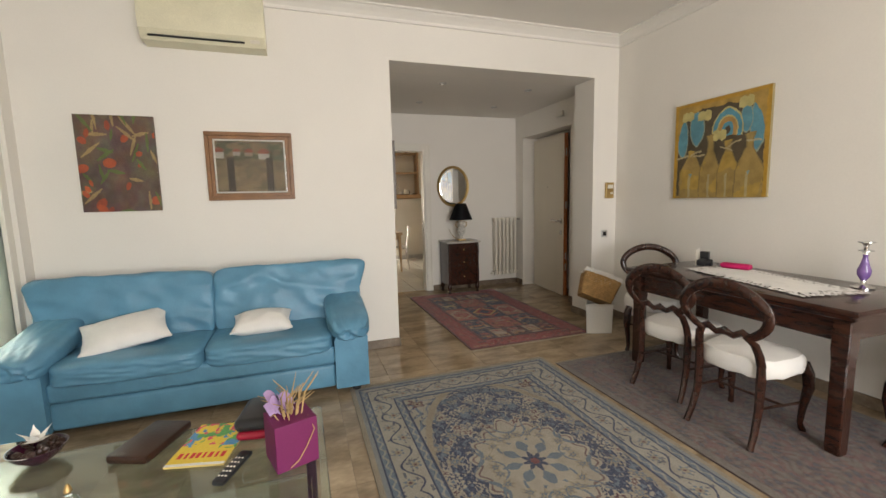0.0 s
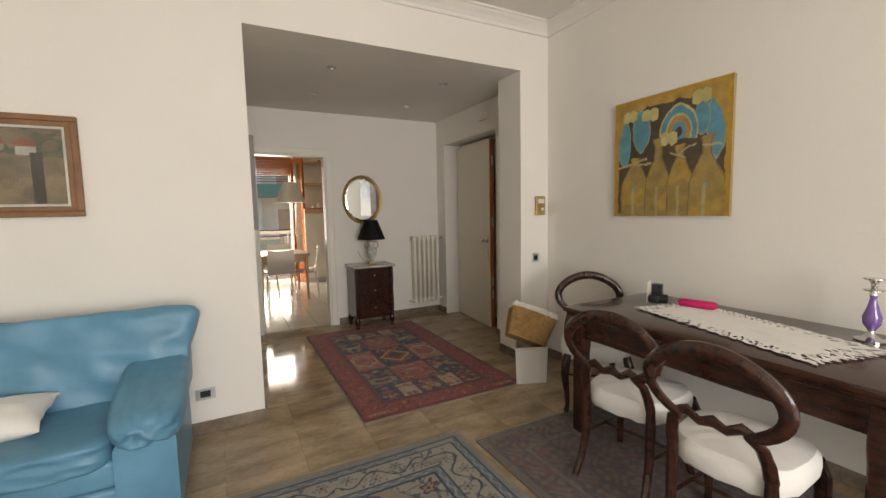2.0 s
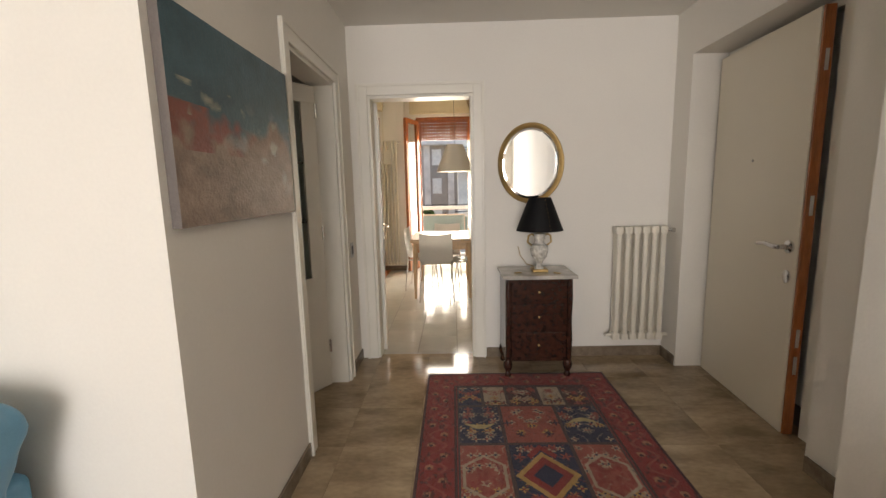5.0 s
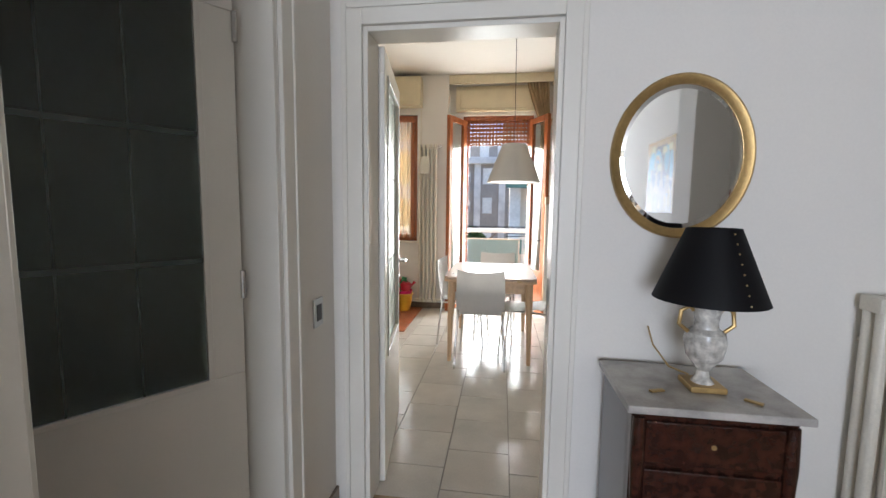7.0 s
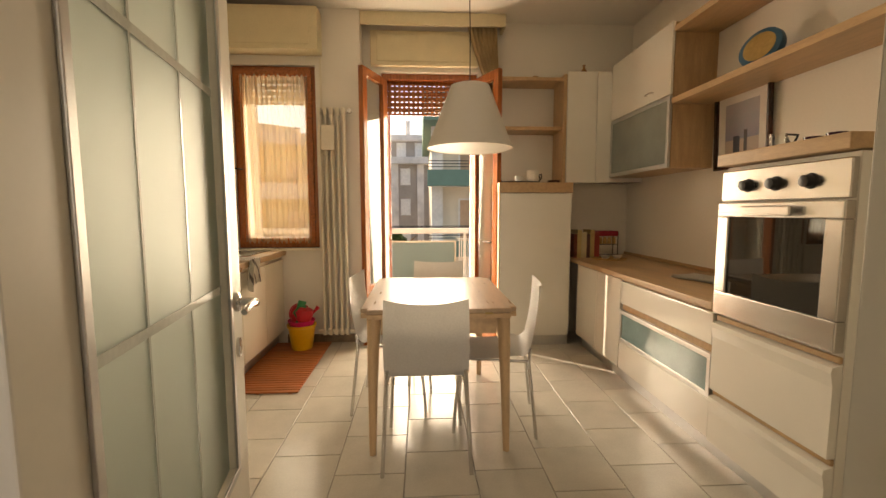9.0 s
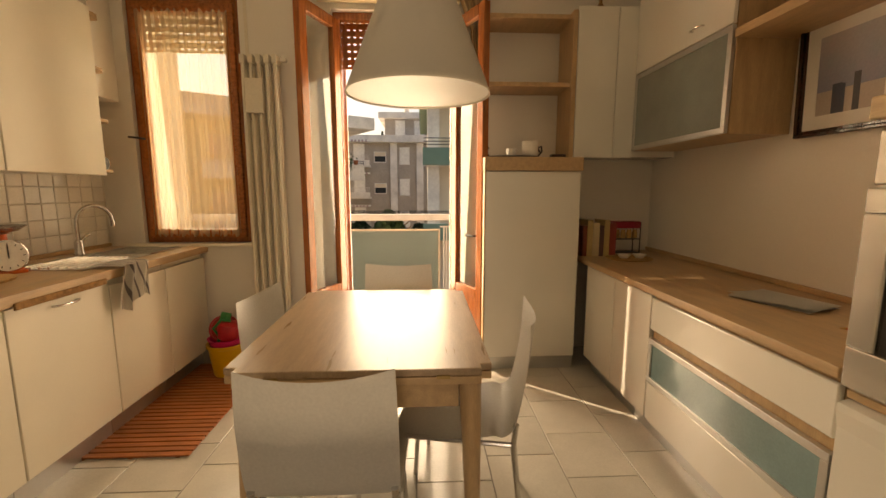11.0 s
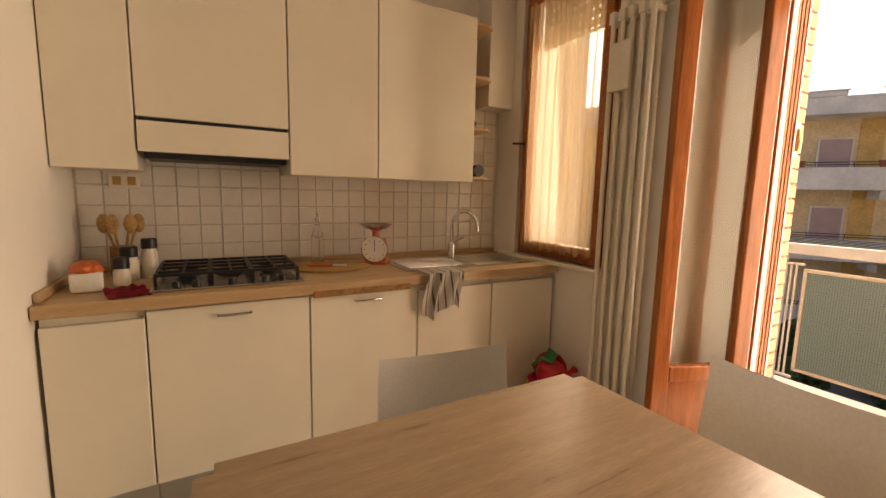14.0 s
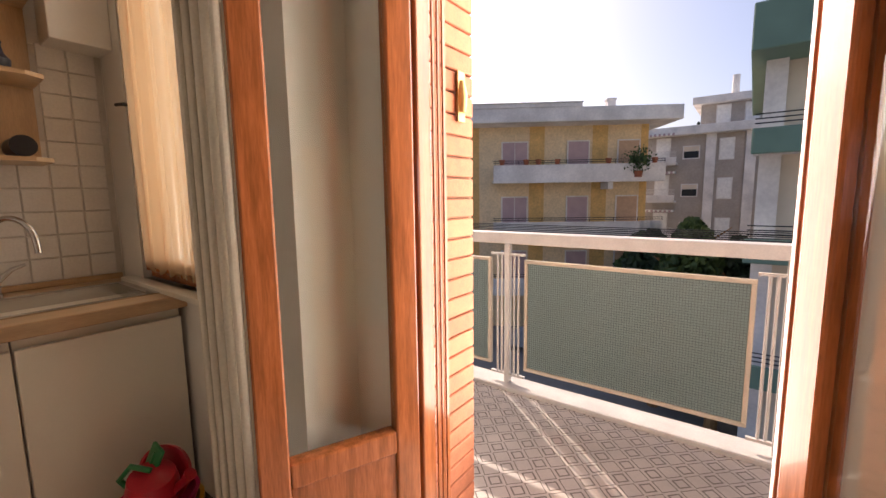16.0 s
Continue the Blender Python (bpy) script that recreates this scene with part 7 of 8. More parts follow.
iron_tray(pose(4.55, 8.70, 1.501), "black wrought iron tray with scroll handles on the oven unit")
for y in (8.66, 8.76):
    g = thing("tea_light", "dark glass tea light on the iron tray", "candle", pose(4.53, y, 1.512), "tea lights on the iron tray")
    Build().lathe([(0.03, 0), (0.034, 0.035), (0.03, 0.035), (0.026, 0.006)], n=20).done("cup", "darkglass", g, True)
jr = thing("glass_tumbler", "dark glass tumbler beside the iron tray", "glass", pose(4.50, 8.90, 1.501))
Build().lathe([(0.03, 0), (0.035, 0.08), (0.032, 0.08), (0.027, 0.006)], n=20).done("cup", "glass", jr, True)
iron_tray(pose(3.82, 10.92, 1.494, 0, 0, 90), "black wrought iron tray on the fridge housing")
for x, r, h, m3 in ((3.80, 0.035, 0.05, "petal"), (3.93, 0.055, 0.10, "linen")):
    g = thing("cup", "white ceramic cup on the iron tray", "cup", pose(x, 10.90, 1.507), "cups on the tray")
    Build().lathe([(r * 0.7, 0), (r, 0.02), (r, h), (r * 0.92, h), (r * 0.9, 0.02), (0.002, 0.012)], n=24).done("body", "petal", g, True)
tagged(Build().box(-0.05, -0.03, 0, 0.05, 0.03, 0.025).bevel(0.006, 2).done("small_tin", "brownleather", None, False, pose(4.12, 10.88, 1.494)), "small dark tin on the fridge housing", "tin")
tagged(Build().box(-0.025, -0.02, 0, 0.025, 0.02, 0.04).bevel(0.004).done("wooden_block", "rawwood", None, False, pose(3.98, 11.05, 2.451)), "small wooden block on the top shelf", "ornament")
fl = thing("small_flask", "tiny brown glass flask on the wall cabinet", "bottle", pose(4.42, 11.0, 2.496))
Build().lathe([(0.03, 0), (0.035, 0.02), (0.012, 0.055), (0.011, 0.08), (0.016, 0.085)], n=16).done("flask", "rawwood", fl, True)
# books, spice rack and papers on the oven worktop
cols = ((0.20, 0.05, 0.03), (0.55, 0.42, 0.20), (0.60, 0.50, 0.30), (0.12, 0.06, 0.05), (0.50, 0.36, 0.16), (0.30, 0.05, 0.04))
x = 4.33
for k, cc in enumerate(cols):
    M["book%d" % k] = material("book_cover", cc, 0.5, vary=0.15)
    bk = thing("cookery_book", "upright cookery book at the end of the worktop", "book", pose(x + 0.0, 10.98, 0.801, 0, 0, 0), "cookery books")
    w_, h_ = 0.03 + 0.008 * (k % 3), 0.22 + 0.02 * ((k * 2) % 3)
    Build().box(0, -0.09, 0.003, w_ - 0.001, 0.085, h_ - 0.003).done("pages", "rad", bk)
    b = Build().box(-0.001, -0.094, 0, 0.002, 0.09, h_).box(w_ - 0.003, -0.094, 0, w_, 0.09, h_).box(0.002, -0.096, 0, w_ - 0.003, -0.091, h_)
    b.done("cover", "book%d" % k, bk)
    x += w_ + 0.003
rk = thing("spice_rack", "dark metal spice rack with a red top", "rack", pose(4.66, 10.94, 0.801))
for sx in (-0.09, 0.09):
    for sy in (-0.05, 0.05):
        Build().tube([(sx, sy, 0), (sx, sy, 0.24)], 0.004, 6).done("post", "iron", rk)
for z in (0.02, 0.12):
    Build().box(-0.09, -0.05, z, 0.09, 0.05, z + 0.006).done("tier", "iron", rk)
Build().box(-0.095, -0.055, 0.20, 0.095, 0.055, 0.25).bevel(0.01, 2).done("red_cover", "redplastic", rk)
for k in range(4):
    Build().lathe([(0.018, 0.128), (0.018, 0.17), (0.014, 0.175), (0.015, 0.19)], (-0.065 + 0.043 * k, -0.02, 0), 14).done("spice_pot", "wicker", rk, True)
wb = thing("round_board", "round wicker mat with two white dishes on the worktop", "tray", pose(4.62, 10.78, 0.801))
Build().lathe([(0.15, 0), (0.155, 0.006), (0.14, 0.009)], n=32).done("mat", "wicker", wb, True)
for dx in (-0.05, 0.06):
    Build().lathe([(0.025, 0.009), (0.045, 0.035), (0.042, 0.035), (0.02, 0.014)], (dx, -0.03, 0), 20).done("dish", "petal", wb, True)
for k, a in enumerate((0, 7, -5)):
    pp = Build().sheet(lambda u, v: Vector(((u - 0.5) * 0.22, (v - 0.5) * 0.31, 0.004 * math.sin(u * 4 + k) + 0.004)), 8, 8, 0.0015)
    tagged(pp.done("paper_sheet", "tub", None, True, pose(4.70, 9.62, 0.802 + 0.006 * k, 0, 0, 20 + a)), "white sheet of paper lying on the worktop", "paper", "papers on the worktop")
for k in range(5):
    tagged(Build().tube([(-0.06, 0, 0.004), (0.05, 0, 0.004), (0.062, 0, 0.004)], [0.004, 0.004, 0.0008], 6).done("pencil", ("orange", "redplastic", "orange", "wicker", "redplastic")[k], None, False, pose(4.60 + 0.02 * k, 9.16 + 0.03 * k, 0.801, 0, 0, 30 + 40 * k)), "coloured pencil lying on the worktop", "pencil", "pencils on the worktop")


# --- floor things by the window
def slat_mat():
    m = thing("slatted_mat", "orange-brown slatted wooden mat on the tiles", "mat", pose(1.50, 9.87, 0.001))
    for k in range(27):
        bar("slat", M["matwood"], 0.0, 0.0 + k * 0.0405, 0.004, 0.555, 0.032 + k * 0.0405, 0.014, m, 0.002)
    for x in (0.05, 0.27, 0.49):
        bar("batten", M["matwood"], x, 0, 0.0, x + 0.02, 1.085, 0.0038, m, 0)


M["matwood"] = material("orange_stained_wood", (0.40, 0.135, 0.045), 0.5, vary=0.3, scale=8, random_amount=0.12, stretch=(1, 8, 8))
slat_mat()
M["yellow"] = material("yellow_plastic", (0.72, 0.42, 0.02), 0.35)
M["toyred"] = material("red_toy_plastic", (0.50, 0.015, 0.03), 0.35)
M["toygreen"] = material("green_toy_plastic", (0.02, 0.20, 0.06), 0.35)
bu = thing("yellow_bucket", "yellow plastic bucket holding beach toys by the radiator", "bucket", pose(1.83, 10.79, 0.016))
Build().lathe([(0.085, 0), (0.09, 0.01), (0.118, 0.20), (0.128, 0.205), (0.128, 0.222), (0.115, 0.222), (0.086, 0.015)], n=32).done("pail", "yellow", bu, True)
pk = thing("pink_pail", "small pink toy pail inside the yellow bucket", "bucket", pose(1.83, 10.79, 0.20))
Build().lathe([(0.09, 0), (0.112, 0.06), (0.118, 0.075), (0.105, 0.075), (0.08, 0.01)], n=28).done("pail", M["pink"], pk, True)
wc = thing("watering_can", "small red toy watering can in the pail", "toy", pose(1.85, 10.77, 0.28, 12, 8, 40))
Build().lathe([(0.065, 0), (0.075, 0.05), (0.065, 0.10), (0.03, 0.11)], n=24).done("body", "toyred", wc, True)
Build().tube([(0.05, 0, 0.03), (0.10, 0, 0.09), (0.12, 0, 0.12)], [0.016, 0.012, 0.02], 12).done("spout", "toyred", wc, True)
Build().tube([(-0.06, 0, 0.02), (-0.10, 0, 0.07), (-0.06, 0, 0.13), (0.0, 0, 0.12)], 0.009, 10).done("handle", "toygreen", wc, True)
shv = thing("toy_spade", "green toy spade standing in the pail", "toy", pose(1.80, 10.73, 0.25, -20, 12, 0))
Build().tube([(0, 0, 0), (0, 0, 0.19)], 0.010, 10).done("shaft", "toygreen", shv, True)
Build().box(-0.035, -0.006, 0.12, 0.035, 0.006, 0.21).bevel(0.005, 2).done("blade", "toygreen", shv, True)
rp = thing("red_sieve", "round red toy sieve standing in the pail", "toy", pose(1.80, 10.83, 0.32, 75, 0, 30))
Build().lathe([(0.09, 0), (0.095, 0.02), (0.085, 0.022), (0.08, 0.004)], n=28).done("sieve", "toyred", rp, True)

# ---- balcony and the street ----
M["baltile"] = material("patterned_balcony_tile", (0.60, 0.53, 0.45), 0.5, vary=0.12, scale=5, bump=0.03)
bnt = M["baltile"].node_tree
bco = [n for n in bnt.nodes if n.bl_idname == "ShaderNodeTexCoord"][0]
sep = bnt.nodes.new("ShaderNodeSeparateXYZ")
bnt.links.new(bco.outputs["Object"], sep.inputs[0])


def bmath(op, a, b=None):
    n = bnt.nodes.new("ShaderNodeMath")
    n.operation = op
    for i, v in enumerate((a, b)):
        if v is None:
            continue
        if isinstance(v, (int, float)):
            n.inputs[i].default_value = v
        else:
            bnt.links.new(v, n.inputs[i])
    return n.outputs[0]


def cell(o):
    return bmath("ABSOLUTE", bmath("SUBTRACT", bmath("FRACT", bmath("MULTIPLY", o, 9.0)), 0.5))


dia = bmath("ADD", cell(sep.outputs[0]), cell(sep.outputs[1]))
line = bmath("MAXIMUM", bmath("LESS_THAN", bmath("ABSOLUTE", bmath("SUBTRACT", dia, 0.30)), 0.045), bmath("LESS_THAN", bmath("ABSOLUTE", bmath("SUBTRACT", dia, 0.55)), 0.03))
bmx = bnt.nodes.new("ShaderNodeMix")
bmx.data_type = "RGBA"
bhs = [n for n in bnt.nodes if n.bl_idname == "ShaderNodeHueSaturation"][0]
bnt.links.new(line, bmx.inputs[0])
bnt.links.new(bhs.outputs[0], bmx.inputs[6])
bmx.inputs[7].default_value = (0.20, 0.165, 0.13, 1)
bnt.links.new(bmx.outputs[2], bnt.nodes["Principled BSDF"].inputs["Base Color"])

structure(Build().box(0.6, KF + 0.41, -0.25, 6.0, 12.62, -0.012).done("balcony_floor", "baltile"), "small patterned tile balcony floor", "floor")
structure(Build().box(2.445, KF + 0.251, -0.1, 3.454, KF + 0.409, -0.002).done("threshold", "concrete"), "pale stone door threshold", "threshold")
structure(bar("balcony_kerb", "concrete", 0.6, 12.622, -0.25, 6.0, 12.80, 0.012, None, 0.006), "white painted kerb along the balcony edge", "kerb")


def railing():
    r = structure(new("balcony_railing"), "white balcony railing with ribbed wired-glass panels", "railing")
    bar("handrail", "railwhite", 0.6, 12.66, 0.935, 6.0, 12.76, 1.005, r, 0.006, 2)
    for x in (0.72, 2.10, 3.50, 4.88):
        bar("post", "railwhite", x - 0.018, 12.69, 0.012, x + 0.018, 12.73, 0.934, r, 0.003)
        for dx in (-0.045, -0.075, 0.045, 0.075):
            Build().tube([(x + dx, 12.71, 0.06), (x + dx, 12.71, 0.86)], 0.007, 8).done("baluster", "railwhite", r)
        bar("short_rail", "railwhite", x - 0.12, 12.70, 0.855, x + 0.12, 12.72, 0.87, r, 0.001)
        bar("short_rail", "railwhite", x - 0.12, 12.70, 0.055, x + 0.12, 12.72, 0.07, r, 0.001)
    for x0, x1 in ((0.84, 1.98), (2.22, 3.38), (3.62, 4.76)):
        f = frame_boxes(Build(), x1 - x0, 0.72, 0.022, 0.03)
        f.bevel(0.003).done("panel_frame", M["frameivory"], r).matrix_basis = pose(x0, 12.725, 0.115, 90, 0, 0)
        Build().box(x0 + 0.022, 12.705, 0.137, x1 - 0.022, 12.713, 0.813).done("wired_pane", M["wired"], r)
        b = Build()
        for k in range(14):
            z = 0.17 + k * 0.046
            b.box(x0 + 0.022, 12.7025, z, x1 - 0.022, 12.7045, z + 0.004)
        b.done("glass_ribs", M["wired"], r)
        b = Build()
        nx, nz = int((x1 - x0 - 0.05) / 0.0135), 49
        for k in range(nx + 1):
            x = x0 + 0.025 + k * (x1 - x0 - 0.05) / nx
            b.box(x - 0.0008, 12.7005, 0.14, x + 0.0008, 12.7022, 0.81)
        for k in range(nz + 1):
            z = 0.142 + k * 0.0136
            b.box(x0 + 0.024, 12.6995, z - 0.001, x1 - 0.024, 12.7004, z + 0.001)
        tagged(b.done("wire_mesh", M["wire"], r), kind="stuff")
    for k in range(5):
        Build().tube([(0.6, 12.86 + 0.06 * k, 1.0 + 0.006 * k), (6.0, 12.86 + 0.06 * k, 1.0 + 0.006 * k)], 0.003, 6).done("clothes_line", "iron", r)
    for x in (0.62, 5.95):
        bar("line_bracket", "iron", x, 12.75, 0.985, x + 0.015, 13.12, 1.0, r, 0.001)


M["wire"] = material("dark_wire_in_glass", (0.19, 0.25, 0.24), 0.5, bump=0)
M["frameivory"] = material("ivory_frame_paint", (0.66, 0.56, 0.42), 0.5)
M["wired"] = material("ribbed_wired_glass", (0.38, 0.50, 0.47), 0.35, vary=0.1, scale=60, grain=0.15, grain_scale=160, bump=0.5, bump_scale=140, transmission=0.35)
railing()
sn = thing("brass_wall_ornament", "small brass lantern ornament on the brick reveal", "ornament", pose(2.531, KF + 0.33, 1.48, 0, 0, 90))
Build().slab([(-0.02, -0.012), (0.02, -0.012), (0.015, 0.0), (-0.015, 0.0)], 0, 0.16).bevel(0.004, 2).done("plaque", "brass", sn)
Build().lathe([(0.012, 0.03), (0.018, 0.08), (0.008, 0.13)], (0, -0.014, 0), 12).done("lantern", "brass", sn, True)

# paler than asphalt, added so that sun bounces onto the shaded facades
M["asphalt"] = material("pale_bounce_ground", (0.30, 0.28, 0.25), 0.9, vary=0.2, scale=0.5, bump=0.1)
structure(Build().sheet(lambda u, v: Vector(((u - 0.5) * 2400, (v - 0.5) * 2400, -7.2)), 8, 8).done("ground", "asphalt"), "courtyard and street ground, paled to bounce sunlight up", "ground")
M["yellowbrick"] = material("yellow_facing_brick", (0.79, 0.62, 0.38), 0.85, vary=0.12, scale=1.5, grain=0.15, grain_scale=8, bump=0.05)
M["plaster"] = material("pale_weathered_plaster", (0.80, 0.76, 0.71), 0.85, vary=0.22, scale=0.8, grain=0.08, grain_scale=9)
M["mauve"] = material("mauve_roller_shutter", (0.50, 0.36, 0.36), 0.7, vary=0.1, scale=2)
M["tanshut"] = material("tan_roller_shutter", (0.58, 0.38, 0.24), 0.7, vary=0.1)
M["greybldg"] = material("grey_brown_facing", (0.42, 0.37, 0.32), 0.85, vary=0.15, scale=0.7, grain=0.1, grain_scale=6)
M["greenbal"] = material("green_balcony_panel", (0.15, 0.25, 0.19), 0.6, vary=0.12, scale=1)
M["beigebldg"] = material("beige_plaster_facade", (0.76, 0.66, 0.52), 0.85, vary=0.12, scale=0.8)
M["winglass"] = material("dark_window_glass", (0.03, 0.035, 0.04), 0.08, bump=0)
M["terra"] = material("terracotta", (0.36, 0.12, 0.06), 0.8)


def house(name, label, at):
    return thing(name, label, "building", at)


def opening(h, x, z, w, hh, mat, y=0.0, open_part=0.0):
    fr = bar("window_frame", "plaster", x - 0.08, y - 0.05, z - 0.08, x + w + 0.08, y - 0.002, z + hh + 0.08, h, 0)
    bar("shutter", mat, x, y - 0.075, z + open_part * hh, x + w, y - 0.051, z + hh, h, 0)
    if open_part:
        bar("window", "winglass", x, y - 0.07, z, x + w, y - 0.052, z + open_part * hh - 0.01, h, 0)


def rails(h, x0, x1, y, z, n=3):
    for k in range(n):
        Build().tube([(x0, y, z + 0.12 * (k + 1)), (x1, y, z + 0.12 * (k + 1))], 0.018, 6).done("rail", "iron" if n < 4 else "railwhite", h)


yb = house("yellow_apartment_house", "three-storey yellow brick apartment house with white balconies", pose(-2.0, 38.5, -7.2, 0, 0, 33))
M["ochreband"] = material("ochre_brick_band", (0.70, 0.45, 0.17), 0.85, vary=0.15, scale=1.5, grain=0.15, grain_scale=8, bump=0.05)
bar("wall", "yellowbrick", -24, 0, 0, 0, 11, 12.6, yb, 0)
for x, w in ((-11.4, 1.2), (-7.1, 0.9), (-3.3, 0.9), (-0.42, 0.42)):
    bar("brick_band", "ochreband", x, -0.03, 0, x + w, -0.002, 12.598, yb, 0)
bar("roof_slab", "plaster", -24.6, -1.7, 12.6, 1.2, 11.5, 13.4, yb, 0.03)
bar("roof_step", "plaster", -24.6, -1.75, 13.4, -4.4, 11.5, 13.62, yb, 0.02)
bar("coping", "railwhite", -24.65, -1.8, 13.62, -4.35, 11.55, 13.68, yb, 0.01)
for z in (2.6, 6.0, 9.35):
    bar("balcony", "plaster", -9.4, -1.5, z - 0.15, 0.4, -0.031, z, yb, 0)
    bar("parapet", "plaster", -9.4, -1.6, z - 0.2, 0.4, -1.45, z + 0.85, yb, 0.02)
    rails(yb, -9.4, 0.4, -1.52, z + 0.85, 2)
    for k in range(8):
        Build().tube([(-9.3 + 1.38 * k, -1.52, z + 0.84), (-9.3 + 1.38 * k, -1.52, z + 1.10)], 0.016, 6).done("rail_post", "iron", yb)
    for x, w, m4 in ((-8.75, 0.72, "mauve"), (-7.98, 0.72, "mauve"), (-4.75, 1.2, "mauve"), (-1.75, 1.2, "tanshut"), (-14, 1.4, "mauve"), (-18, 1.4, "tanshut")):
        opening(yb, x, z + 0.05, w, 2.25, m4, -0.03, 0.0)
    bar("bracket", "plaster", -2.75, -1.4, z - 0.6, -2.45, -0.032, z - 0.2, yb, 0)
for x in (-8.9, -7.5, -6.8, -5.7, -2.8, -0.2):
    Build().lathe([(0.12, 0), (0.17, 0.28), (0.19, 0.3)], (x, -1.53, 10.2), 12).done("flower_pot", "terra", yb)
bar("chimney", "plaster", -1.2, 4, 13.4, -0.65, 4.6, 14.9, yb, 0.02)
bar("chimney_cap", "plaster", -1.25, 3.95, 14.9, -0.6, 4.65, 15.05, yb, 0.02)
bar("roof_hatch", "iron", -9.5, 2, 13.6, -7.5, 3.2, 14.3, yb, 0.02)
Build().sheet(lambda u, v: Vector((-0.95 + 1.3 * u, -1.72 - 0.04 * math.sin(u * 12), 6.9 - (1.2 + 0.35 * u) * v)), 16, 4, 0.02).done("laundry_sheet", "petal", yb)

gb = house("grey_apartment_house", "grey-brown apartment house with white balconies and stair band", pose(-5.0, 52, -7.2, 0, 0, 0))
bar("wall", "greybldg", 0, 0, 0, 22, 12, 13.3, gb, 0)
bar("roof_slab", "plaster", -0.6, -0.9, 13.3, 22, 12.5, 14.0, gb, 0.03)
bar("penthouse", "greybldg", 4.2, 2, 14.0, 20, 11, 16.0, gb, 0)
bar("penthouse_roof", "plaster", 3.6, 1.2, 16.0, 20.5, 11.5, 16.6, gb, 0.03)
for x in (4.9, 7.6):
    bar("stair_band", "plaster", x, -0.25, 0, x + 0.7, -0.002, 13.3, gb, 0)
for k, z in enumerate((1.2, 4.5, 7.8, 11.0)):
    for x in (0.3, 9.2):
        bar("balcony", "plaster", x, -1.2, z - 0.15, x + 2.6, -0.002, z, gb, 0)
        bar("parapet", "plaster", x, -1.25, z, x + 2.6, -1.15, z + 0.5, gb, 0)
        rails(gb, x, x + 2.6, -1.2, z + 0.5, 4)
        opening(gb, x + 0.9, z + 0.05, 1.0, 2.1, "petal")
        bar("awning", "petal", x + 0.1, -1.1, z + 2.35, x + 2.5, -0.08, z + 2.5, gb, 0)
        for q in range(7):
            bar("awning_stripe", "mauve", x + 0.1 + q * 0.35, -1.115, z + 2.28, x + 0.27 + q * 0.35, -1.101, z + 2.5, gb, 0)
    opening(gb, 3.3, z + 0.4, 1.1, 0.95, "beigebldg", 0, 0.6)
    opening(gb, 13.2, z + 0.4, 1.1, 0.95, "beigebldg", 0, 0.6)
    opening(gb, 5.9, z + 0.2, 0.9, 1.6, "petal")
for x in (5.4, 7.4):
    opening(gb, x, 14.1, 0.9, 1.7, "petal", 2.0)
Build().tube([(6.5, 4, 16.6), (6.5, 4, 18.6)], 0.28, 8).done("chimney", "plaster", gb)

nb = house("green_balcony_house", "beige apartment house with dark green balcony fronts", pose(3.5, 26, -7.2, 0, 0, 0))
bar("wall", "beigebldg", 0, 0.0, 0, 12, 10, 12.1, nb, 0)
bar("roof_parapet", "greenbal", -0.45, -1.6, 12.1, 12, 10, 13.3, nb, 0.03)
bar("corner_pillar", "plaster", -0.1, -0.35, 0, 0.4, 0.1, 12.1, nb, 0)
for z in (3.0, 6.55, 9.5):
    bar("balcony", "plaster", -0.25, -1.5, z, 9, -0.002, z + 0.12, nb, 0)
    bar("balcony_front", "greenbal", -0.3, -1.6, z - 0.05, 9, -1.5, z + 0.62, nb, 0.02)
    rails(nb, -0.25, 9, -1.55, z + 0.62, 3)
    for x, m4 in ((1.2, "tanshut"), (2.6, "mauve"), (5.5, "tanshut")):
        opening(nb, x, z + 0.15, 1.1, 2.2, m4, 0, 0.0)
bar("chimney", "plaster", 0.7, 2.5, 13.3, 1.5, 3.3, 14.4, nb, 0.02)
Build().lathe([(0.32, 14.4), (0.36, 14.7), (0.2, 14.95)], (1.1, 2.9, 0), 12).done("chimney_cowl", "iron", nb)


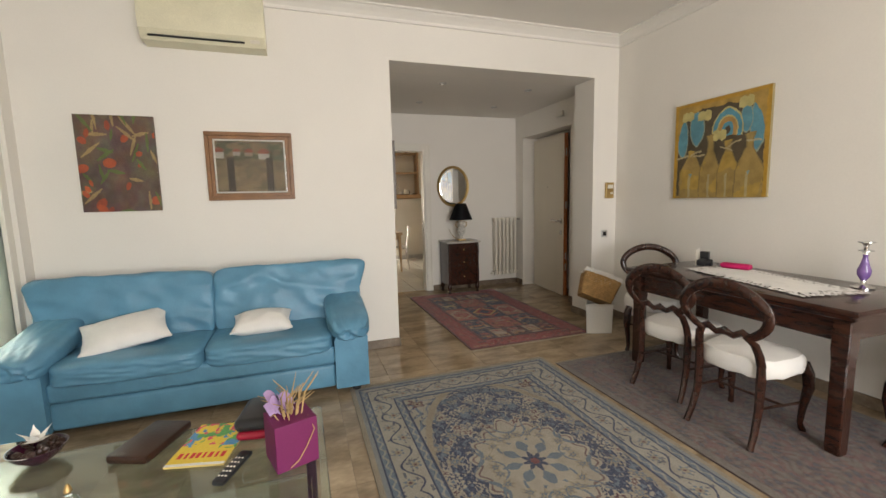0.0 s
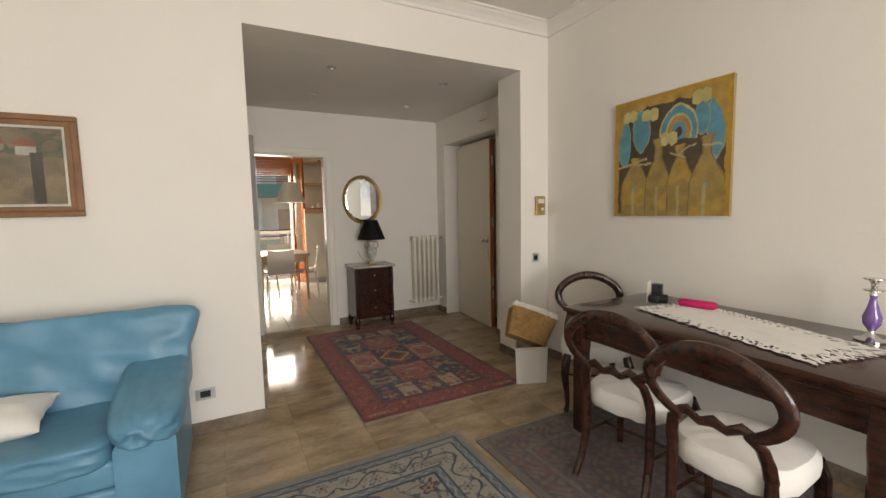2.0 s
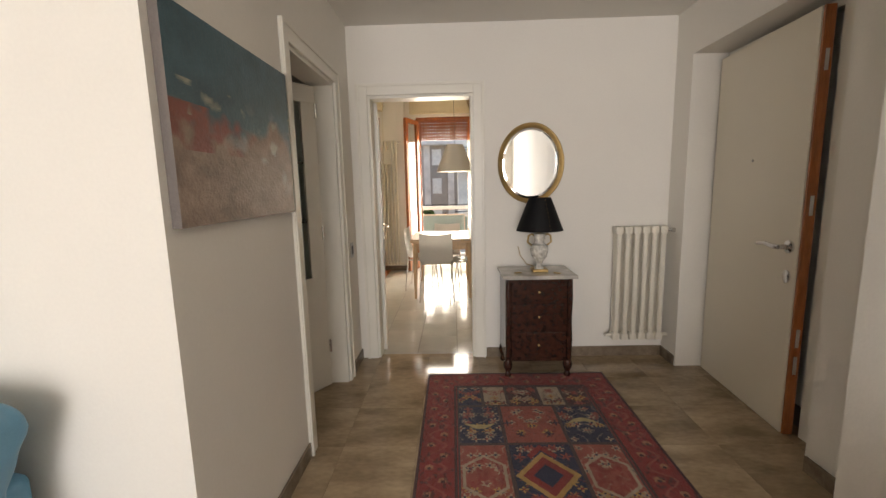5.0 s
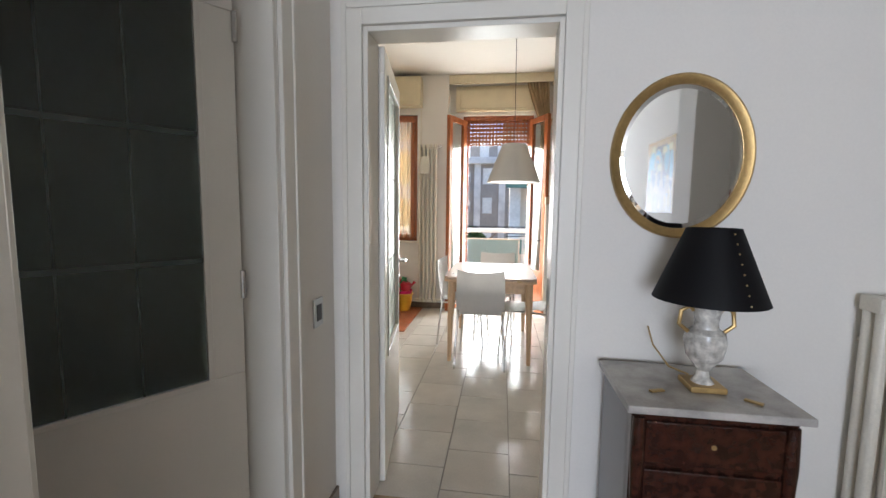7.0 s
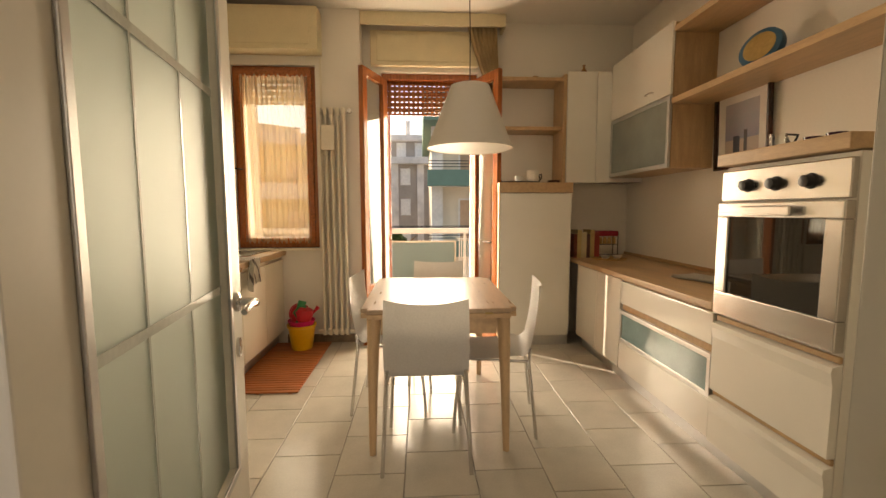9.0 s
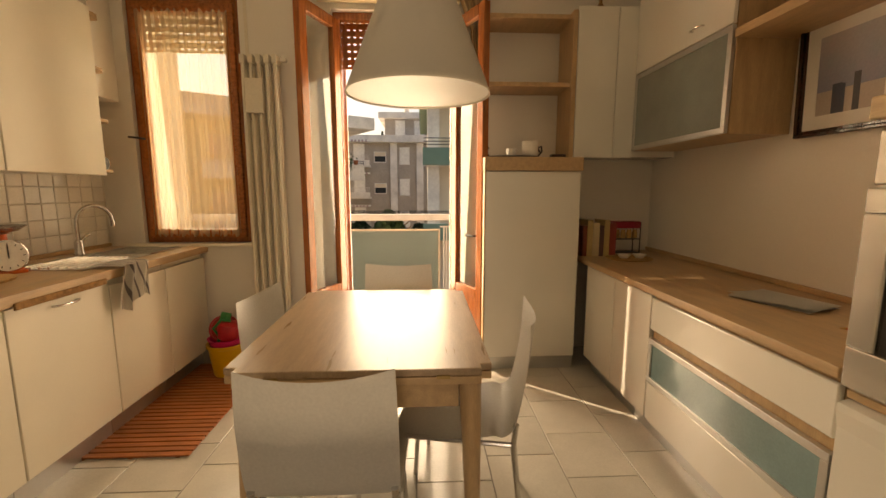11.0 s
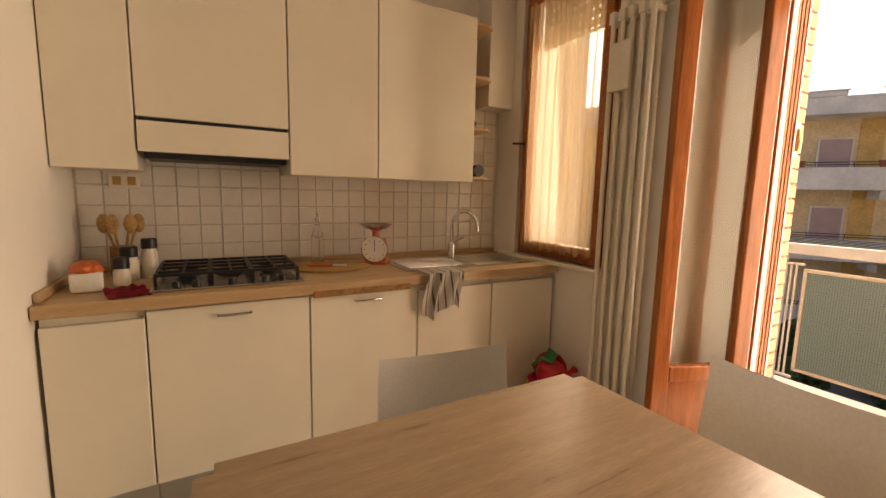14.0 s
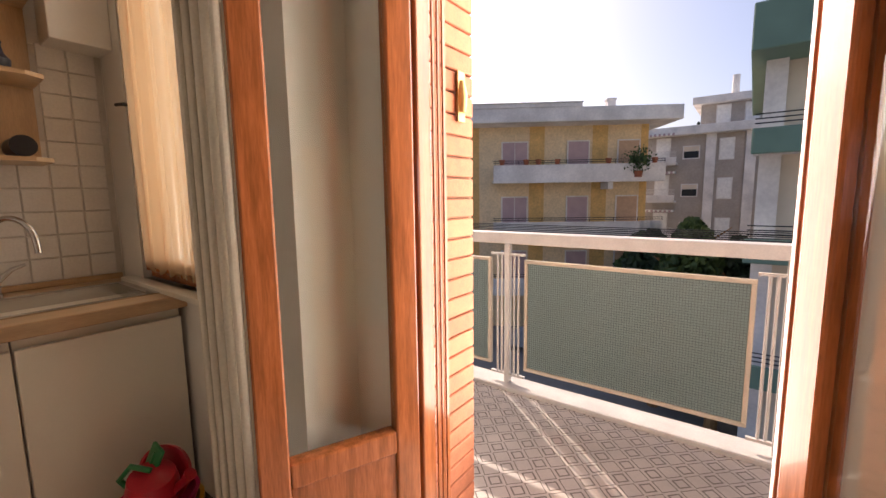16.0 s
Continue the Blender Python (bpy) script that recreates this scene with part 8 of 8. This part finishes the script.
def tree(name, label, at, h, r, seed, mat, conical=False):
    t = thing(name, label, "tree", at)
    rr = random.Random(seed)
    b = Build().tube([(0, 0, 0), (0.08, 0.03, h * 0.35), (0, 0.1, h * 0.8)], [0.22, 0.15, 0.05], 8)
    tips = []
    for k in range(9):
        a, z = rr.random() * 6.28, h * (0.3 + 0.5 * rr.random())
        tip = (r * 0.75 * math.cos(a), r * 0.75 * math.sin(a), z + h * 0.18)
        b.tube([(0, 0.05, z), (tip[0] * 0.5, tip[1] * 0.5, z + h * 0.1), tip], [0.07, 0.05, 0.02], 6)
        tips.append(tip)
    b.done("trunk", "rawwood", t)
    vs, fs = [], []
    for k in range(5200):
        a, q = rr.random() * 6.28, rr.random() ** 0.55
        zz = rr.random()
        lump = 0.72 + 0.36 * noise.noise(Vector((math.cos(a) * 2 + seed, math.sin(a) * 2, zz * 5)))
        prof = (1 - zz) if conical else math.sin(math.pi * (0.12 + 0.86 * zz)) ** 0.7
        c = Vector((r * q * lump * prof * math.cos(a), r * q * lump * prof * math.sin(a), h * (0.22 + 0.78 * zz)))
        m = Euler((rr.random() * 6, rr.random() * 6, rr.random() * 6)).to_matrix()
        s = 0.10 + 0.10 * rr.random()
        n0 = len(vs)
        for p in ((-s, -s * 0.5, 0), (s, -s * 0.5, 0), (s * 0.8, s * 0.6, 0.05), (-s * 0.6, s * 0.7, 0)):
            vs.append(tuple(c + m @ Vector(p)))
        fs.append((n0, n0 + 1, n0 + 2, n0 + 3))
    me = bpy.data.meshes.new("crown")
    me.from_pydata(vs, [], fs)
    me.materials.append(mat)
    ob = new("crown", me)
    ob.parent = t
    tagged(ob, kind="stuff")


M["leaf"] = material("green_leaf", (0.060, 0.105, 0.028), 0.6, vary=0.4, scale=2)
M["leafdark"] = material("dark_green_leaf", (0.032, 0.06, 0.025), 0.6, vary=0.4, scale=2)
for k, (x, y, h, r) in enumerate(((-0.5, 33, 6.6, 1.9), (1.3, 31, 7.3, 1.9), (3.0, 33, 6.4, 1.8), (-1.6, 36, 6.2, 1.9), (0.6, 28, 5.2, 2.0), (-3.6, 30, 3.8, 1.6), (2.6, 27, 4.8, 1.7))):
    tree("street_tree", "leafy green tree in the street gardens", pose(x, y, -7.2), h, r, 10 + k, M["leaf" if k % 2 else "leafdark"])
tree("far_conifer", "slender dark conifer beyond the roofs", pose(-3.0, 75, -7.2), 17.5, 2.2, 77, M["leafdark"], True)
pp_ = thing("potted_plant", "bushy green plant on the opposite balcony", "plant", pose(-2.08, 36.55, 2.2))
tb = Build().lathe([(0.2, 0), (0.26, 0.35)], n=12).done("pot", "terra", pp_)
vs, fs = [], []
rr = random.Random(3)
for k in range(500):
    c = Vector((rr.gauss(0, 0.3), rr.gauss(0, 0.25), 0.95 + rr.gauss(0, 0.3)))
    m = Euler((rr.random() * 6, rr.random() * 6, rr.random() * 6)).to_matrix()
    n0 = len(vs)
    vs += [tuple(c + m @ Vector(p)) for p in ((-0.1, 0, 0), (0, -0.05, 0), (0.1, 0, 0.02), (0, 0.06, 0))]
    fs.append((n0, n0 + 1, n0 + 2, n0 + 3))
me = bpy.data.meshes.new("leaves")
me.from_pydata(vs, [], fs)
me.materials.append(M["leaf"])
ob = new("leaves", me)
ob.parent = pp_
tagged(ob, kind="stuff")
M["carpaint"] = material("car_paint", (0.30, 0.31, 0.32), 0.2, bump=0, coat=0.6)


def car(at):
    c = thing("parked_car", "small silver car parked in the street", "car", at, "parked cars")
    pr = [(-2.0, 0.3), (-2.05, 0.75), (-1.5, 0.92), (-0.8, 1.42), (0.7, 1.45), (1.4, 0.95), (2.0, 0.8), (2.05, 0.3)]
    b = Build()
    rings = [[b.bm.verts.new((x, y * (0.85 if z > 1.0 else 1), z)) for x, z in pr] for y in (-0.85, 0.85)]
    b.skin(rings, True)
    b.bm.faces.new(rings[0])
    b.bm.faces.new(rings[1][::-1])
    b.bevel(0.06, 2).done("body", "carpaint", c, True)
    for x in (-1.25, 1.25):
        for y in (-0.8, 0.62):
            Build().lathe([(0.32, 0), (0.32, 0.18)], n=18).done("wheel", "black", c).matrix_basis = pose(x, y, 0.32, -90, 0, 0)
    return c


cr = car(pose(-5.5, 31.0, -7.2))
copy_thing(cr, pose(-1.0, 35.2, -7.2, 0, 0, 5))

# ---- tiles and bricks ----
def piece_mesh(name, sx, sy, sz, mat, bev):
    b = Build().box(0, 0, 0, sx, sy, sz)
    top = [e for e in b.bm.edges if all(v.co.z > sz - 1e-5 for v in e.verts)]
    bmesh.ops.bevel(b.bm, geom=top, offset=bev, segments=1, affect="EDGES")
    bmesh.ops.recalc_face_normals(b.bm, faces=b.bm.faces[:])
    me = bpy.data.meshes.new(name)
    b.bm.to_mesh(me)
    b.bm.free()
    me.materials.append(M[mat])
    return me


def lay(name, mesh, parent, m):
    ob = new(name, mesh)
    ob.parent = parent
    ob.matrix_basis = m
    return ob


# marble slabs of living room and hall
S = 0.4
big = {}
for ix in range(0, 14):
    for iy in range(0, 23):
        x0, y0 = -0.28 + ix * S, -1.55 + iy * S + 0.03
        x1, y1 = x0 + S, y0 + S
        lo_x, hi_x = max(x0, LX), min(x1, RX if y0 < SY else 5.06)
        lo_y, hi_y = max(y0, -1.55), min(y1, HY + 0.07)
        if hi_x - lo_x < 0.03 or hi_y - lo_y < 0.03 or (y0 > SY and hi_x < 1.0):
            continue
        key = (round(hi_x - lo_x, 3), round(hi_y - lo_y, 3))
        if key not in big:
            big[key] = piece_mesh("tile", key[0] - 0.0012, key[1] - 0.0012, 0.004, "marble", 0.0004)
        lay("tile", big[key], floor_living, pose(lo_x, lo_y, -0.004))

# kitchen floor tiles, each row shifted by half
TW, TH = 0.334, 0.34
small = {}
for ix in range(-4, 9):
    x0 = 2.15 + ix * TW
    for iy in range(-6, 8):
        y0 = 9.136 + iy * TH + (0.17 if ix % 2 else 0.0)
        lo_x, hi_x, lo_y, hi_y = max(x0, KL), min(x0 + TW, KR), max(y0, HY + 0.072), min(y0 + TH, KF + 0.25)
        if hi_x - lo_x < 0.02 or hi_y - lo_y < 0.02:
            continue
        key = (round(hi_x - lo_x, 3), round(hi_y - lo_y, 3))
        if key not in small:
            small[key] = piece_mesh("tile", key[0] - 0.005, key[1] - 0.005, 0.005, "tile", 0.0015)
        lay("tile", small[key], floor_kitchen, pose(lo_x, lo_y, -0.005))

# glazed tiles above the sink worktop
back = structure(Build().box(KL + 0.0008, 8.655, 0.905, KL + 0.004, 10.995, 1.86).done("backsplash", "wgrout"), "white glazed tile splashback", "wall tiles")
T = 0.0965
wt = piece_mesh("tile", T - 0.004, T - 0.004, 0.006, "walltile", 0.003)
for iy in range(24):
    for iz in range(10):
        y0, z0 = 8.66 + iy * T, 0.906 + iz * T
        if iz > 5 and y0 < 10.7:
            continue
        lay("tile", wt, back, Matrix(((0, 0, 1, KL + 0.004), (1, 0, 0, y0), (0, 1, 0, z0), (0, 0, 0, 1))))

# bricks of the balcony door's outer reveal
rev = structure(Build().box(2.4405, KF + 0.1205, -0.02, 2.512, KF + 0.43, 2.9).done("wall_brick_reveal", "mortar"), "orange brick reveal of the balcony door", "wall")
bm_ = piece_mesh("brick", 0.272, 0.061, 0.016, "brick", 0.003)
for k in range(42):
    z0 = -0.01 + k * 0.069
    lay("brick", bm_, rev, Matrix(((0, 0, 1, 2.512), (1, 0, 0, KF + 0.150), (0, 1, 0, z0), (0, 0, 0, 1))))
bm2 = piece_mesh("brick", 0.083, 0.061, 0.012, "brick", 0.003)
